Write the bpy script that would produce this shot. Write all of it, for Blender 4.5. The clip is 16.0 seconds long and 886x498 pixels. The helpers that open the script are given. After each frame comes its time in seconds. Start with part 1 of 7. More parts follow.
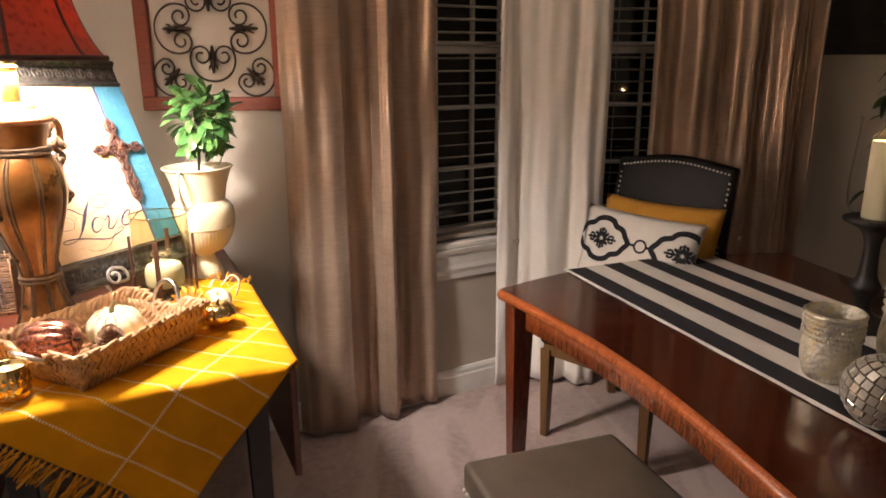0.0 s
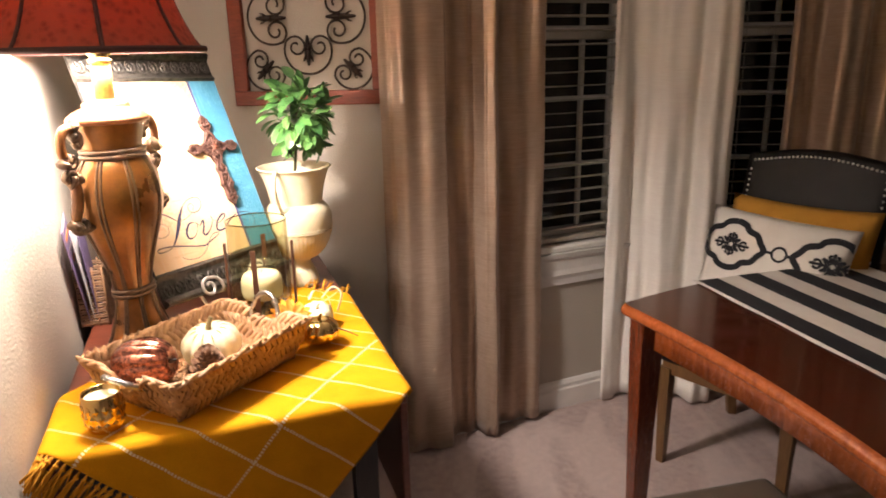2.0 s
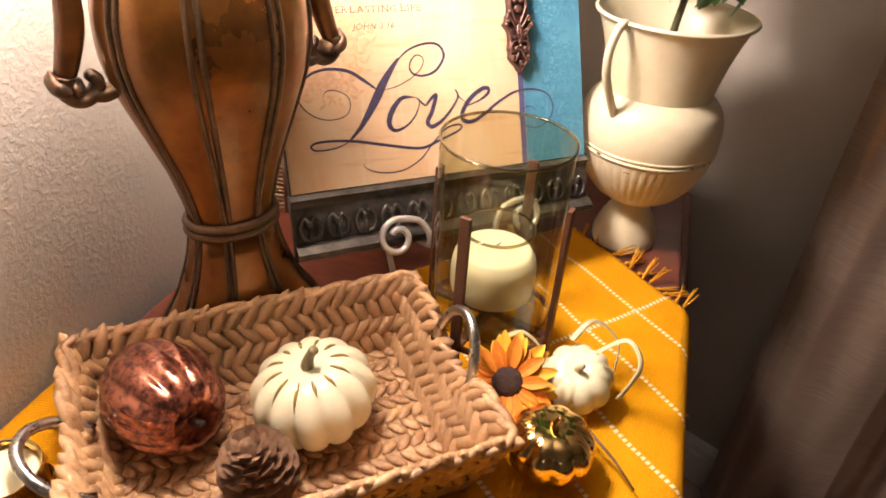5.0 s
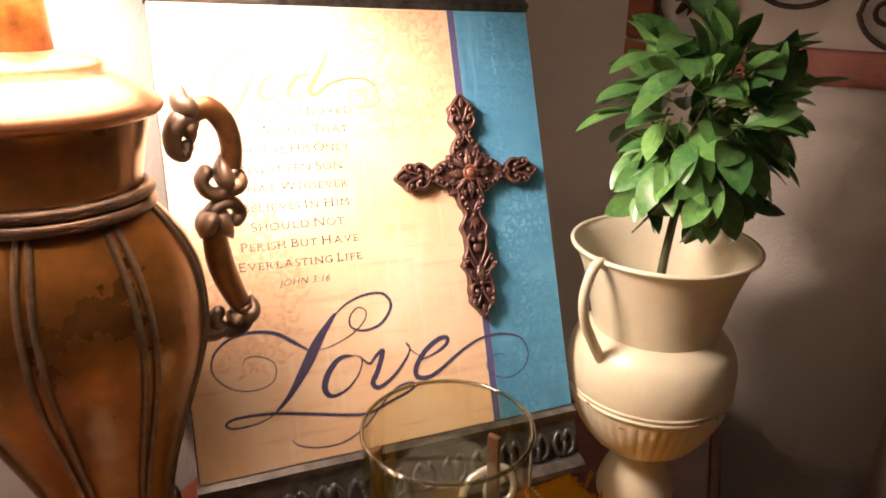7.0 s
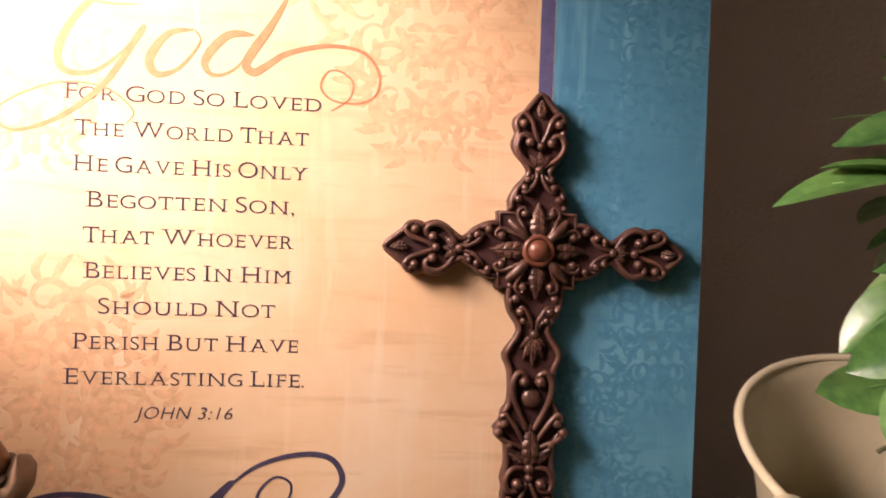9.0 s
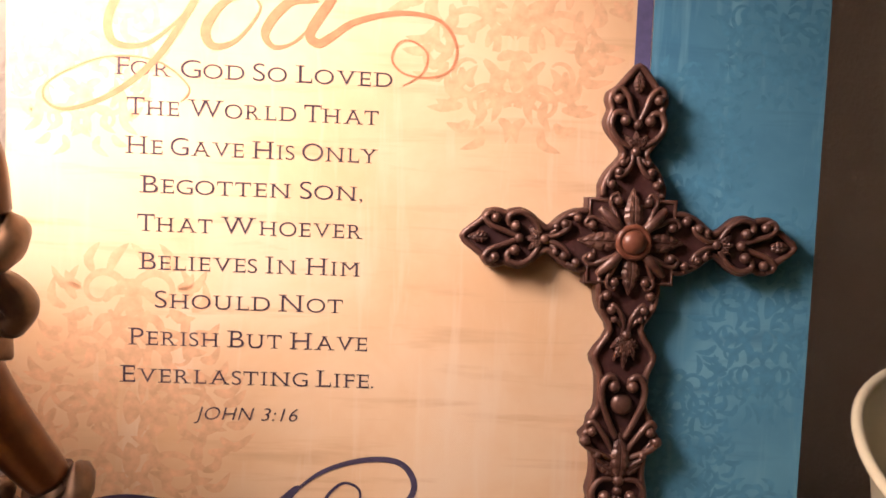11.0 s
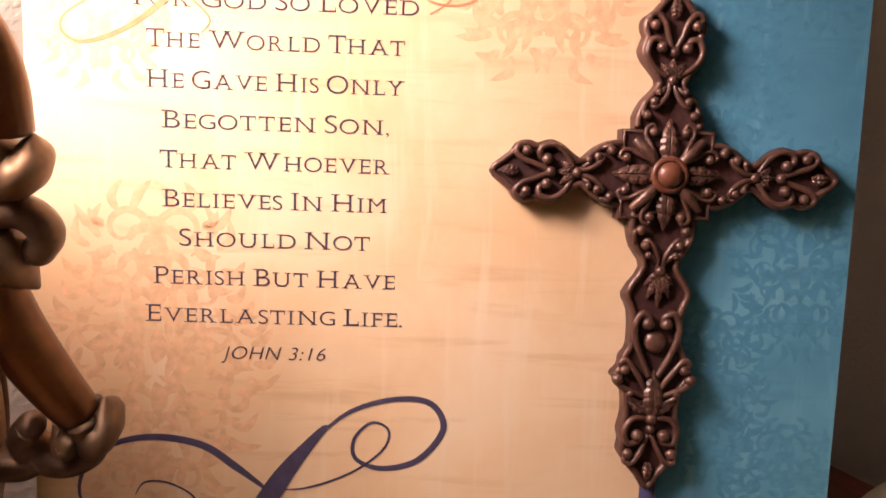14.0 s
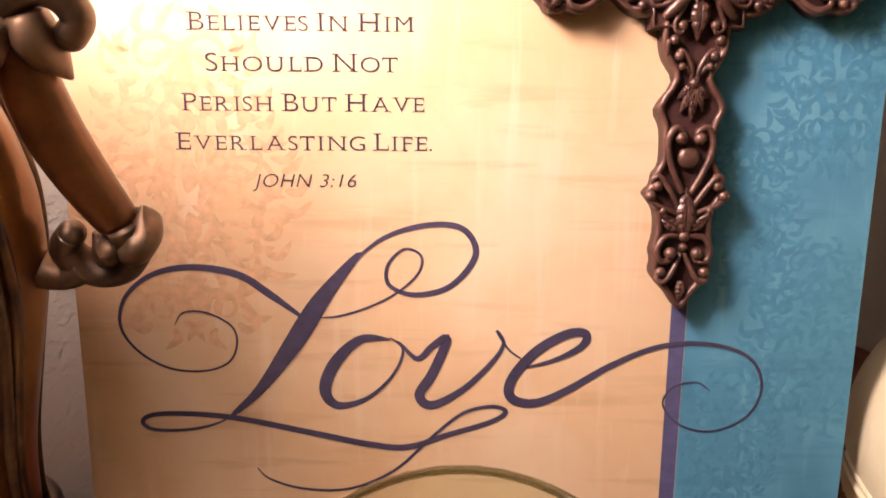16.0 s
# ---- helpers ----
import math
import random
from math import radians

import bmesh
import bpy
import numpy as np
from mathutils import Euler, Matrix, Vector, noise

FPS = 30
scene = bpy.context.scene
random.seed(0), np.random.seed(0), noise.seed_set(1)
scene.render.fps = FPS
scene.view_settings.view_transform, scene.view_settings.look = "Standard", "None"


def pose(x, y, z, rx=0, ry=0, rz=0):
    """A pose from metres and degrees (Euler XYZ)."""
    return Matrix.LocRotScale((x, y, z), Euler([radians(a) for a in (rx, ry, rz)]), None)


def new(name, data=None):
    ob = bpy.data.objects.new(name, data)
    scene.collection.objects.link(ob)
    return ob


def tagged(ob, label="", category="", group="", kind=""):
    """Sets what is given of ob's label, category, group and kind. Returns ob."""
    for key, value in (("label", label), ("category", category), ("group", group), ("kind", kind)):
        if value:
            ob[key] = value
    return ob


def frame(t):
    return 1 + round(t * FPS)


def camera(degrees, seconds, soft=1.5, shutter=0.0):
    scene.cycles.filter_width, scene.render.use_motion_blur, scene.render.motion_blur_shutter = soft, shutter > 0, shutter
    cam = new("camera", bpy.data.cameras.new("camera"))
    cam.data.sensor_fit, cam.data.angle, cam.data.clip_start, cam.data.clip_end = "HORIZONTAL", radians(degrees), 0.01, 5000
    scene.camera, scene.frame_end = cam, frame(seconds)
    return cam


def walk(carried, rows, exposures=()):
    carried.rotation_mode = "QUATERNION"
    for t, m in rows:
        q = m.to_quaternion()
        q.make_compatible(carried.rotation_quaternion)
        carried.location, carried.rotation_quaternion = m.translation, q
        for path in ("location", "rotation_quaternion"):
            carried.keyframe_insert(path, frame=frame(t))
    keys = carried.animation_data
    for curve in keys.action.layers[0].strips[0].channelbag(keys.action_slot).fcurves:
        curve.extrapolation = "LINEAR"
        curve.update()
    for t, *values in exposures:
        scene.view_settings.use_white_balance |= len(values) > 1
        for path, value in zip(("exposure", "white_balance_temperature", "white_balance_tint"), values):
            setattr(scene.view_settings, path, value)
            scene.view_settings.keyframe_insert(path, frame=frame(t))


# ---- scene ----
cam = camera(65.56, 16.0, soft=1.7, shutter=0.3)
# seconds, eye (x, y, z), yaw, pitch, roll
PATH = [
    (0, 0.5776, -2.5496, 1.4762, 0.52, -15.38, -0.23),
    (0.5, 0.6043, -2.5732, 1.4654, 2.21, -16, -0.24),
    (1, 0.6118, -2.5578, 1.4637, 4.01, -16.42, -0.15),
    (1.5, 0.583, -2.4983, 1.452, 5.22, -16.26, -0.57),
    (2, 0.4376, -2.3347, 1.4655, 6.48, -15.98, -1.32),
    (2.5, 0.3265, -2.1742, 1.4512, 9.49, -17.17, -1.52),
    (3, 0.297, -1.8993, 1.444, 16.89, -20.21, -0.3),
    (3.5, 0.2585, -1.6949, 1.4245, 22.1, -24.25, 1.46),
    (3.7, 0.2218, -1.6215, 1.4086, 24.11, -26.54, 2.47),
    (5.8, 0.189, -1.2106, 1.3809, 49.29, -32.51, 1.49),
    (6, 0.1908, -1.2033, 1.3924, 49.56, -30.21, 0.97),
    (6.5, 0.1933, -1.1705, 1.4143, 48.91, -24.27, -0.51),
    (7, 0.15, -1.0852, 1.4319, 46.69, -21.02, 0.22),
    (7.5, 0.0792, -1.0296, 1.4189, 45.32, -20.37, 2.65),
    (8, 0.018, -0.8856, 1.403, 53.76, -20.94, 3.39),
    (8.5, -0.0322, -0.7746, 1.4023, 60.88, -22, 3.07),
    (9, -0.0784, -0.7476, 1.3873, 64.4, -23.2, 2.21),
    (9.5, -0.1184, -0.7365, 1.3859, 65.91, -23.94, 1.55),
    (10, -0.1213, -0.7415, 1.3854, 66.59, -24.78, 1.46),
    (12.5, -0.1263, -0.761, 1.3749, 68.41, -27.21, 0.66),
    (13, -0.1237, -0.7584, 1.3702, 68.48, -27.54, 0.55),
    (13.5, -0.1235, -0.7572, 1.3672, 68.62, -27.95, 0.34),
    (14, -0.1262, -0.7622, 1.3635, 68.6, -28.53, 0.38),
    (14.5, -0.1276, -0.7692, 1.3539, 68.95, -29.38, 0.07),
    (15, -0.1198, -0.7724, 1.3425, 69.4, -30.42, -0.49),
    (15.5, -0.1088, -0.7813, 1.322, 69.41, -31.78, -0.96),
    (16, -0.1012, -0.7841, 1.3069, 69.6, -32.89, -1.52),
]


def aimed(x, y, z, yaw, pitch, roll):
    return pose(x, y, z, 90 + pitch, 0, yaw) @ pose(0, 0, 0, 0, 0, roll)


EXPOSURES = [(0.0, 0.22, 6450, 13), (2.6, 0.02, 6450, 13), (3.5, -0.48, 6700, 16), (6.0, -0.90, 6650, 18), (7.0, -1.30, 6900, 22), (8.0, -1.92, 6850, 24), (10.0, -2.36, 6850, 27), (13.0, -2.28, 6850, 27), (14.5, -2.12, 6850, 27), (16.0, -1.54, 6750, 26)]
walk(cam, [(r[0], aimed(*r[1:])) for r in PATH], EXPOSURES)

# ---- light ----
world = bpy.data.worlds.new("night")
world.use_nodes = True
world.node_tree.nodes["Background"].inputs[0].default_value = (0.010, 0.011, 0.014, 1)
world.node_tree.nodes["Background"].inputs[1].default_value = 0.5
scene.world = world


def point_light(name, at, watts, colour, radius):
    data = bpy.data.lights.new(name, "POINT")
    data.energy, data.color, data.shadow_soft_size = watts, colour, radius
    ob = new(name, data)
    ob.location = at
    return ob


BULB = point_light("bulb_light", (-0.42, -0.957, 1.562), 107.0, (1.0, 0.88, 0.80), 0.085)
# weak unseen room light, added as fill; its kind and place are assumed
FILL_LAMP = bpy.data.lights.new("room_fill_light", "AREA")
FILL_LAMP.shape, FILL_LAMP.size, FILL_LAMP.energy, FILL_LAMP.color = "DISK", 0.5, 4.0, (1.0, 0.91, 0.85)
lamp_ob = new("room_fill_light", FILL_LAMP)
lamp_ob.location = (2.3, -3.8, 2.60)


# ---- materials ----
def nodes_of(name):
    m = bpy.data.materials.new(name)
    m.use_nodes = True
    return m, m.node_tree.nodes, m.node_tree.links, m.node_tree.nodes["Principled BSDF"]


def coords(n, l, kind="Object", scale=(1, 1, 1), rot=(0, 0, 0)):
    tc = n.new("ShaderNodeTexCoord")
    mp = n.new("ShaderNodeMapping")
    mp.inputs["Scale"].default_value = scale
    mp.inputs["Rotation"].default_value = rot
    l.new(tc.outputs[kind], mp.inputs["Vector"])
    return mp.outputs["Vector"]


def noise_node(n, l, vec, scale, detail=4, rough=0.6, distort=0.0):
    t = n.new("ShaderNodeTexNoise")
    t.inputs["Scale"].default_value, t.inputs["Detail"].default_value = scale, detail
    t.inputs["Roughness"].default_value, t.inputs["Distortion"].default_value = rough, distort
    l.new(vec, t.inputs["Vector"])
    return t.outputs["Fac"]


def ramp(n, l, fac, stops):
    r = n.new("ShaderNodeValToRGB")
    while len(r.color_ramp.elements) < len(stops):
        r.color_ramp.elements.new(0.5)
    for e, (p, c) in zip(r.color_ramp.elements, stops):
        e.position, e.color = p, (*c, 1)
    l.new(fac, r.inputs["Fac"])
    return r.outputs["Color"]


def mix(n, l, fac, a, b, mode="MIX"):
    m = n.new("ShaderNodeMix")
    m.data_type, m.blend_type = "RGBA", mode
    for value, key in ((fac, 0), (a, 6), (b, 7)):
        if hasattr(value, "is_linked"):
            l.new(value, m.inputs[key])
        else:
            m.inputs[key].default_value = value if key == 0 else (*value, 1)
    return m.outputs[2]


def math_node(n, l, op, a, b=0.0):
    m = n.new("ShaderNodeMath")
    m.operation = op
    for k, v in enumerate((a, b)):
        if hasattr(v, "is_linked"):
            l.new(v, m.inputs[k])
        else:
            m.inputs[k].default_value = v
    return m.outputs[0]


def bump(n, l, b, height, strength, distance, chain=None):
    k = n.new("ShaderNodeBump")
    k.inputs["Strength"].default_value, k.inputs["Distance"].default_value = strength, distance
    l.new(height, k.inputs["Height"])
    if chain is not None:
        l.new(chain, k.inputs["Normal"])
    l.new(k.outputs["Normal"], b.inputs["Normal"])
    return k.outputs["Normal"]


def surface(name, c1, c2, rough=0.5, metal=0.0, scale=12.0, fine=180.0, relief=0.15, depth=0.001, coat=0.0, sheen=0.0, stretch=(1, 1, 1), rough_var=0.12, contrast=(0.35, 0.68)):
    """A two-scale surface: patches between two colours, fine grain and relief, uneven gloss."""
    m, n, l, b = nodes_of(name)
    v = coords(n, l, "Object", stretch)
    big = noise_node(n, l, v, scale, 5, 0.62)
    small = noise_node(n, l, v, fine, 3, 0.6)
    info = n.new("ShaderNodeObjectInfo")
    both = math_node(n, l, "ADD", math_node(n, l, "MULTIPLY", big, 0.75), math_node(n, l, "MULTIPLY", small, 0.25))
    both = math_node(n, l, "ADD", both, math_node(n, l, "MULTIPLY", math_node(n, l, "SUBTRACT", info.outputs["Random"], 0.5), 0.12))
    l.new(ramp(n, l, both, [(contrast[0], c1), (contrast[1], c2)]), b.inputs["Base Color"])
    l.new(math_node(n, l, "ADD", rough - rough_var / 2, math_node(n, l, "MULTIPLY", big, rough_var)), b.inputs["Roughness"])
    b.inputs["Metallic"].default_value = metal
    b.inputs["Coat Weight"].default_value, b.inputs["Coat Roughness"].default_value = coat, 0.08
    b.inputs["Sheen Weight"].default_value = sheen
    if relief:
        bump(n, l, b, small, relief, depth)
    return m


def wood(name, c1, c2, rough, coat, stretch, scale=9.0):
    m, n, l, b = nodes_of(name)
    v = coords(n, l, "Object", stretch)
    g = noise_node(n, l, v, scale, 6, 0.65, 1.2)
    f = noise_node(n, l, v, scale * 7, 3, 0.6)
    both = math_node(n, l, "ADD", math_node(n, l, "MULTIPLY", g, 0.7), math_node(n, l, "MULTIPLY", f, 0.3))
    l.new(ramp(n, l, both, [(0.33, c1), (0.7, c2)]), b.inputs["Base Color"])
    l.new(math_node(n, l, "ADD", rough, math_node(n, l, "MULTIPLY", f, 0.12)), b.inputs["Roughness"])
    b.inputs["Coat Weight"].default_value, b.inputs["Coat Roughness"].default_value = coat, 0.06
    bump(n, l, b, f, 0.05, 0.001)
    return m


def wall_paint(name, c):
    m, n, l, b = nodes_of(name)
    v = coords(n, l)
    peel = noise_node(n, l, v, 150, 3, 0.55)
    fine = noise_node(n, l, v, 380, 2, 0.5)
    patch = noise_node(n, l, v, 2.2, 4, 0.6)
    l.new(mix(n, l, math_node(n, l, "MULTIPLY", patch, 0.5), c, tuple(0.90 * k for k in c)), b.inputs["Base Color"])
    b.inputs["Roughness"].default_value = 0.62
    h = math_node(n, l, "ADD", ramp(n, l, peel, [(0.42, (0, 0, 0)), (0.62, (1, 1, 1))]), math_node(n, l, "MULTIPLY", fine, 0.25))
    bump(n, l, b, h, 0.28, 0.0018)
    return m


def carpet_mat():
    m, n, l, b = nodes_of("cut_pile_carpet")
    v = coords(n, l)
    tuft = noise_node(n, l, v, 260, 3, 0.7)
    clump = noise_node(n, l, v, 34, 4, 0.65)
    lane = noise_node(n, l, coords(n, l, "Object", (3.2, 0.9, 1), (0, 0, 0.7)), 1.6, 2, 0.5, 0.6)
    lane = ramp(n, l, lane, [(0.46, (0, 0, 0)), (0.54, (1, 1, 1))])
    both = math_node(n, l, "ADD", math_node(n, l, "MULTIPLY", tuft, 0.6), math_node(n, l, "MULTIPLY", clump, 0.4))
    c = ramp(n, l, both, [(0.3, (0.22, 0.15, 0.132)), (0.72, (0.64, 0.49, 0.44))])
    l.new(mix(n, l, math_node(n, l, "MULTIPLY", lane, 0.42), c, (0.68, 0.54, 0.49)), b.inputs["Base Color"])
    b.inputs["Roughness"].default_value, b.inputs["Sheen Weight"].default_value = 0.95, 0.25
    bump(n, l, b, both, 0.9, 0.012)
    return m


def satin(name, c1, c2, rough, sheen, relief=0.25, metal=0.0):
    """Woven drapery: fine slubs across, soft creases."""
    m, n, l, b = nodes_of(name)
    slub = noise_node(n, l, coords(n, l, "Object", (14, 14, 420)), 1.0, 3, 0.6)
    crease = noise_node(n, l, coords(n, l, "Object", (5, 5, 3.0)), 1.6, 5, 0.6, 0.8)
    weave = noise_node(n, l, coords(n, l, "Object", (600, 600, 600)), 1.0, 2, 0.5)
    l.new(ramp(n, l, math_node(n, l, "ADD", math_node(n, l, "MULTIPLY", slub, 0.6), math_node(n, l, "MULTIPLY", crease, 0.4)), [(0.36, c1), (0.66, c2)]), b.inputs["Base Color"])
    b.inputs["Roughness"].default_value, b.inputs["Sheen Weight"].default_value = rough, sheen
    b.inputs["Metallic"].default_value = metal
    k = bump(n, l, b, crease, relief, 0.02)
    bump(n, l, b, math_node(n, l, "ADD", slub, weave), 0.10, 0.001, k)
    return m


def throw_mat():
    """Mustard basket-weave cotton with a thin dashed white windowpane check."""
    m, n, l, b = nodes_of("mustard_throw")
    uv = n.new("ShaderNodeUVMap")
    sep = n.new("ShaderNodeSeparateXYZ")
    l.new(uv.outputs["UV"], sep.inputs[0])
    x, y = sep.outputs["X"], sep.outputs["Y"]
    v = n.new("ShaderNodeMapping")
    l.new(uv.outputs["UV"], v.inputs["Vector"])
    wob = math_node(n, l, "MULTIPLY", math_node(n, l, "SUBTRACT", noise_node(n, l, v.outputs[0], 14, 2), 0.5), 0.006)

    def line(u, start, step, along):
        q = math_node(n, l, "ADD", math_node(n, l, "SUBTRACT", u, start), wob)
        q = math_node(n, l, "PINGPONG", q, step / 2)
        on = math_node(n, l, "LESS_THAN", q, 0.0028)
        dash = math_node(n, l, "GREATER_THAN", math_node(n, l, "SINE", math_node(n, l, "MULTIPLY", along, 900.0)), -0.35)
        return math_node(n, l, "MULTIPLY", on, dash)

    white = math_node(n, l, "MAXIMUM", line(x, -0.18, 0.27, y), line(y, -0.012, 0.0875, x))
    ribs = math_node(n, l, "MULTIPLY", math_node(n, l, "SINE", math_node(n, l, "MULTIPLY", x, 1500.0)), math_node(n, l, "SINE", math_node(n, l, "MULTIPLY", y, 1100.0)))
    big = noise_node(n, l, v.outputs[0], 9, 4)
    fuzz = noise_node(n, l, v.outputs[0], 420, 3, 0.7)
    base = ramp(n, l, math_node(n, l, "ADD", math_node(n, l, "MULTIPLY", big, 0.5), math_node(n, l, "MULTIPLY", fuzz, 0.5)), [(0.34, (0.52, 0.215, 0.001)), (0.68, (0.78, 0.355, 0.006))])
    l.new(mix(n, l, white, base, (0.80, 0.66, 0.42)), b.inputs["Base Color"])
    b.inputs["Roughness"].default_value, b.inputs["Specular IOR Level"].default_value = 0.95, 0.15
    bump(n, l, b, math_node(n, l, "ADD", math_node(n, l, "MULTIPLY", ribs, 0.35), math_node(n, l, "ADD", fuzz, white)), 0.5, 0.0018)
    return m


def coords_axis(n, l, k):
    sep = n.new("ShaderNodeSeparateXYZ")
    l.new(coords(n, l), sep.inputs[0])
    return sep.outputs[k]


def print_mat(name, c1, c2, c3):
    """Satin art print: brushed patches of colour, canvas grain."""
    m, n, l, b = nodes_of(name)
    v = coords(n, l)
    big = noise_node(n, l, v, 9, 5, 0.6, 0.4)
    across = noise_node(n, l, coords(n, l, "Object", (6, 60, 6)), 1.3, 4, 0.6, 0.3)
    down = noise_node(n, l, coords(n, l, "Object", (60, 6, 6)), 1.3, 4, 0.6, 0.3)
    c = ramp(n, l, big, [(0.32, c1), (0.55, c2), (0.74, c3)])
    c = mix(n, l, ramp(n, l, across, [(0.54, (0, 0, 0)), (0.70, (0.75, 0.75, 0.75))]), c, tuple(0.86 * k for k in c1))
    c = mix(n, l, ramp(n, l, down, [(0.55, (0, 0, 0)), (0.72, (0.7, 0.7, 0.7))]), c, c3)
    l.new(c, b.inputs["Base Color"])
    b.inputs["Roughness"].default_value, b.inputs["Specular IOR Level"].default_value = 0.34, 0.06
    weft = math_node(n, l, "SINE", math_node(n, l, "MULTIPLY", coords_axis(n, l, 0), 5200.0))
    warp = math_node(n, l, "SINE", math_node(n, l, "MULTIPLY", coords_axis(n, l, 1), 5200.0))
    cloth = math_node(n, l, "ADD", math_node(n, l, "MULTIPLY", weft, warp), noise_node(n, l, v, 900, 2))
    bump(n, l, b, cloth, 0.08, 0.0004)
    return m


def flat_ink(name, c, rough=0.4):
    m, n, l, b = nodes_of(name)
    v = coords(n, l)
    g = noise_node(n, l, v, 160, 3)
    l.new(ramp(n, l, g, [(0.3, tuple(0.85 * k for k in c)), (0.75, tuple(min(1, 1.18 * k) for k in c))]), b.inputs["Base Color"])
    b.inputs["Roughness"].default_value, b.inputs["Specular IOR Level"].default_value = rough, 0.06
    return m


def glass_mat(name, tint, gloss=1.0):
    """Thin glass: tinted clear, glossier towards its edges."""
    m, n, l, b = nodes_of(name)
    clear = n.new("ShaderNodeBsdfTransparent")
    clear.inputs["Color"].default_value = (*tint, 1)
    shine = n.new("ShaderNodeBsdfGlossy")
    shine.inputs["Roughness"].default_value = 0.03
    edge = n.new("ShaderNodeLayerWeight")
    edge.inputs["Blend"].default_value = 0.5
    rise = math_node(n, l, "POWER", edge.outputs["Facing"], 4.0)
    rise = math_node(n, l, "ADD", 0.045, math_node(n, l, "MULTIPLY", rise, 0.6))
    mx = n.new("ShaderNodeMixShader")
    l.new(math_node(n, l, "MULTIPLY", rise, gloss), mx.inputs[0])
    l.new(clear.outputs[0], mx.inputs[1])
    l.new(shine.outputs[0], mx.inputs[2])
    l.new(mx.outputs[0], n["Material Output"].inputs[0])
    return m


def shade_mat():
    """Pleated rust-red fabric that lets lamplight through."""
    m, n, l, b = nodes_of("rust_fabric_shade")
    v = coords(n, l)
    weave = noise_node(n, l, v, 240, 3, 0.6)
    spot = n.new("ShaderNodeTexVoronoi")
    spot.inputs["Scale"].default_value = 60
    l.new(v, spot.inputs["Vector"])
    c = ramp(n, l, math_node(n, l, "ADD", math_node(n, l, "MULTIPLY", weave, 0.5), spot.outputs["Distance"]), [(0.2, (0.16, 0.026, 0.013)), (0.8, (0.31, 0.066, 0.032))])
    l.new(c, b.inputs["Base Color"])
    b.inputs["Roughness"].default_value = 0.8
    bump(n, l, b, spot.outputs["Distance"], 0.3, 0.002)
    t = n.new("ShaderNodeBsdfTranslucent")
    l.new(c, t.inputs["Color"])
    mx = n.new("ShaderNodeMixShader")
    mx.inputs[0].default_value = 0.30
    out = n["Material Output"]
    l.new(b.outputs[0], mx.inputs[1])
    l.new(t.outputs[0], mx.inputs[2])
    l.new(mx.outputs[0], out.inputs[0])
    return m


def lining_mat():
    """Cream shade lining: throws most light back, lets some through."""
    m, n, l, b = nodes_of("cream_shade_lining")
    c = ramp(n, l, noise_node(n, l, coords(n, l), 300, 3), [(0.3, (0.84, 0.78, 0.68)), (0.7, (0.90, 0.85, 0.76))])
    l.new(c, b.inputs["Base Color"])
    b.inputs["Roughness"].default_value = 0.8
    t = n.new("ShaderNodeBsdfTranslucent")
    l.new(c, t.inputs["Color"])
    mx = n.new("ShaderNodeMixShader")
    mx.inputs[0].default_value = 0.2
    l.new(b.outputs[0], mx.inputs[1])
    l.new(t.outputs[0], mx.inputs[2])
    l.new(mx.outputs[0], n["Material Output"].inputs[0])
    return m


def glow(name, c, strength):
    m, n, l, b = nodes_of(name)
    b.inputs["Base Color"].default_value = (*c, 1)
    b.inputs["Emission Color"].default_value, b.inputs["Emission Strength"].default_value = (*c, 1), strength
    return m


def mercury_mat():
    """Silvered crackle glass with pale gold flecks."""
    m, n, l, b = nodes_of("mercury_glass")
    v = coords(n, l)
    cells = n.new("ShaderNodeTexVoronoi")
    cells.inputs["Scale"].default_value = 90
    l.new(v, cells.inputs["Vector"])
    big = noise_node(n, l, v, 26, 5, 0.7)
    l.new(ramp(n, l, big, [(0.35, (0.42, 0.38, 0.30)), (0.5, (0.78, 0.74, 0.63)), (0.68, (0.85, 0.70, 0.38))]), b.inputs["Base Color"])
    l.new(math_node(n, l, "ADD", 0.15, math_node(n, l, "MULTIPLY", big, 0.4)), b.inputs["Roughness"])
    b.inputs["Metallic"].default_value = 0.45
    bump(n, l, b, math_node(n, l, "ADD", cells.outputs["Distance"], big), 0.6, 0.004)
    return m


PAINT = wall_paint("beige_wall_paint", (0.53, 0.48, 0.405))
CEIL = wall_paint("ceiling_paint", (0.84, 0.81, 0.76))
CARPET = carpet_mat()
TRIM = surface("white_trim_paint", (0.72, 0.70, 0.66), (0.80, 0.78, 0.74), 0.38, relief=0.03)
TAUPE = satin("taupe_satin", (0.34, 0.235, 0.165), (0.48, 0.355, 0.26), 0.37, 0.2, 0.12, 0.45)
WHITE_DRAPE = satin("white_drapery", (0.84, 0.80, 0.74), (0.93, 0.90, 0.84), 0.7, 0.3, 0.12)
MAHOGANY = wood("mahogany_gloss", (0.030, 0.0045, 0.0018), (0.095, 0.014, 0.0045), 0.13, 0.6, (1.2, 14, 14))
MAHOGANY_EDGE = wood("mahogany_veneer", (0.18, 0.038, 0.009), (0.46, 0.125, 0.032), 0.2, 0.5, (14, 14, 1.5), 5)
# mahogany lightened and reddened: lamplight on the legs is in the colour
MAHOGANY_LIT_LEG = wood("lamplit_mahogany_leg", (0.070, 0.013, 0.005), (0.19, 0.045, 0.014), 0.2, 0.4, (14, 14, 1.2), 6)
OLIVE_WOOD = wood("brown_chair_wood", (0.085, 0.040, 0.012), (0.17, 0.085, 0.028), 0.4, 0.1, (14, 14, 1.2))
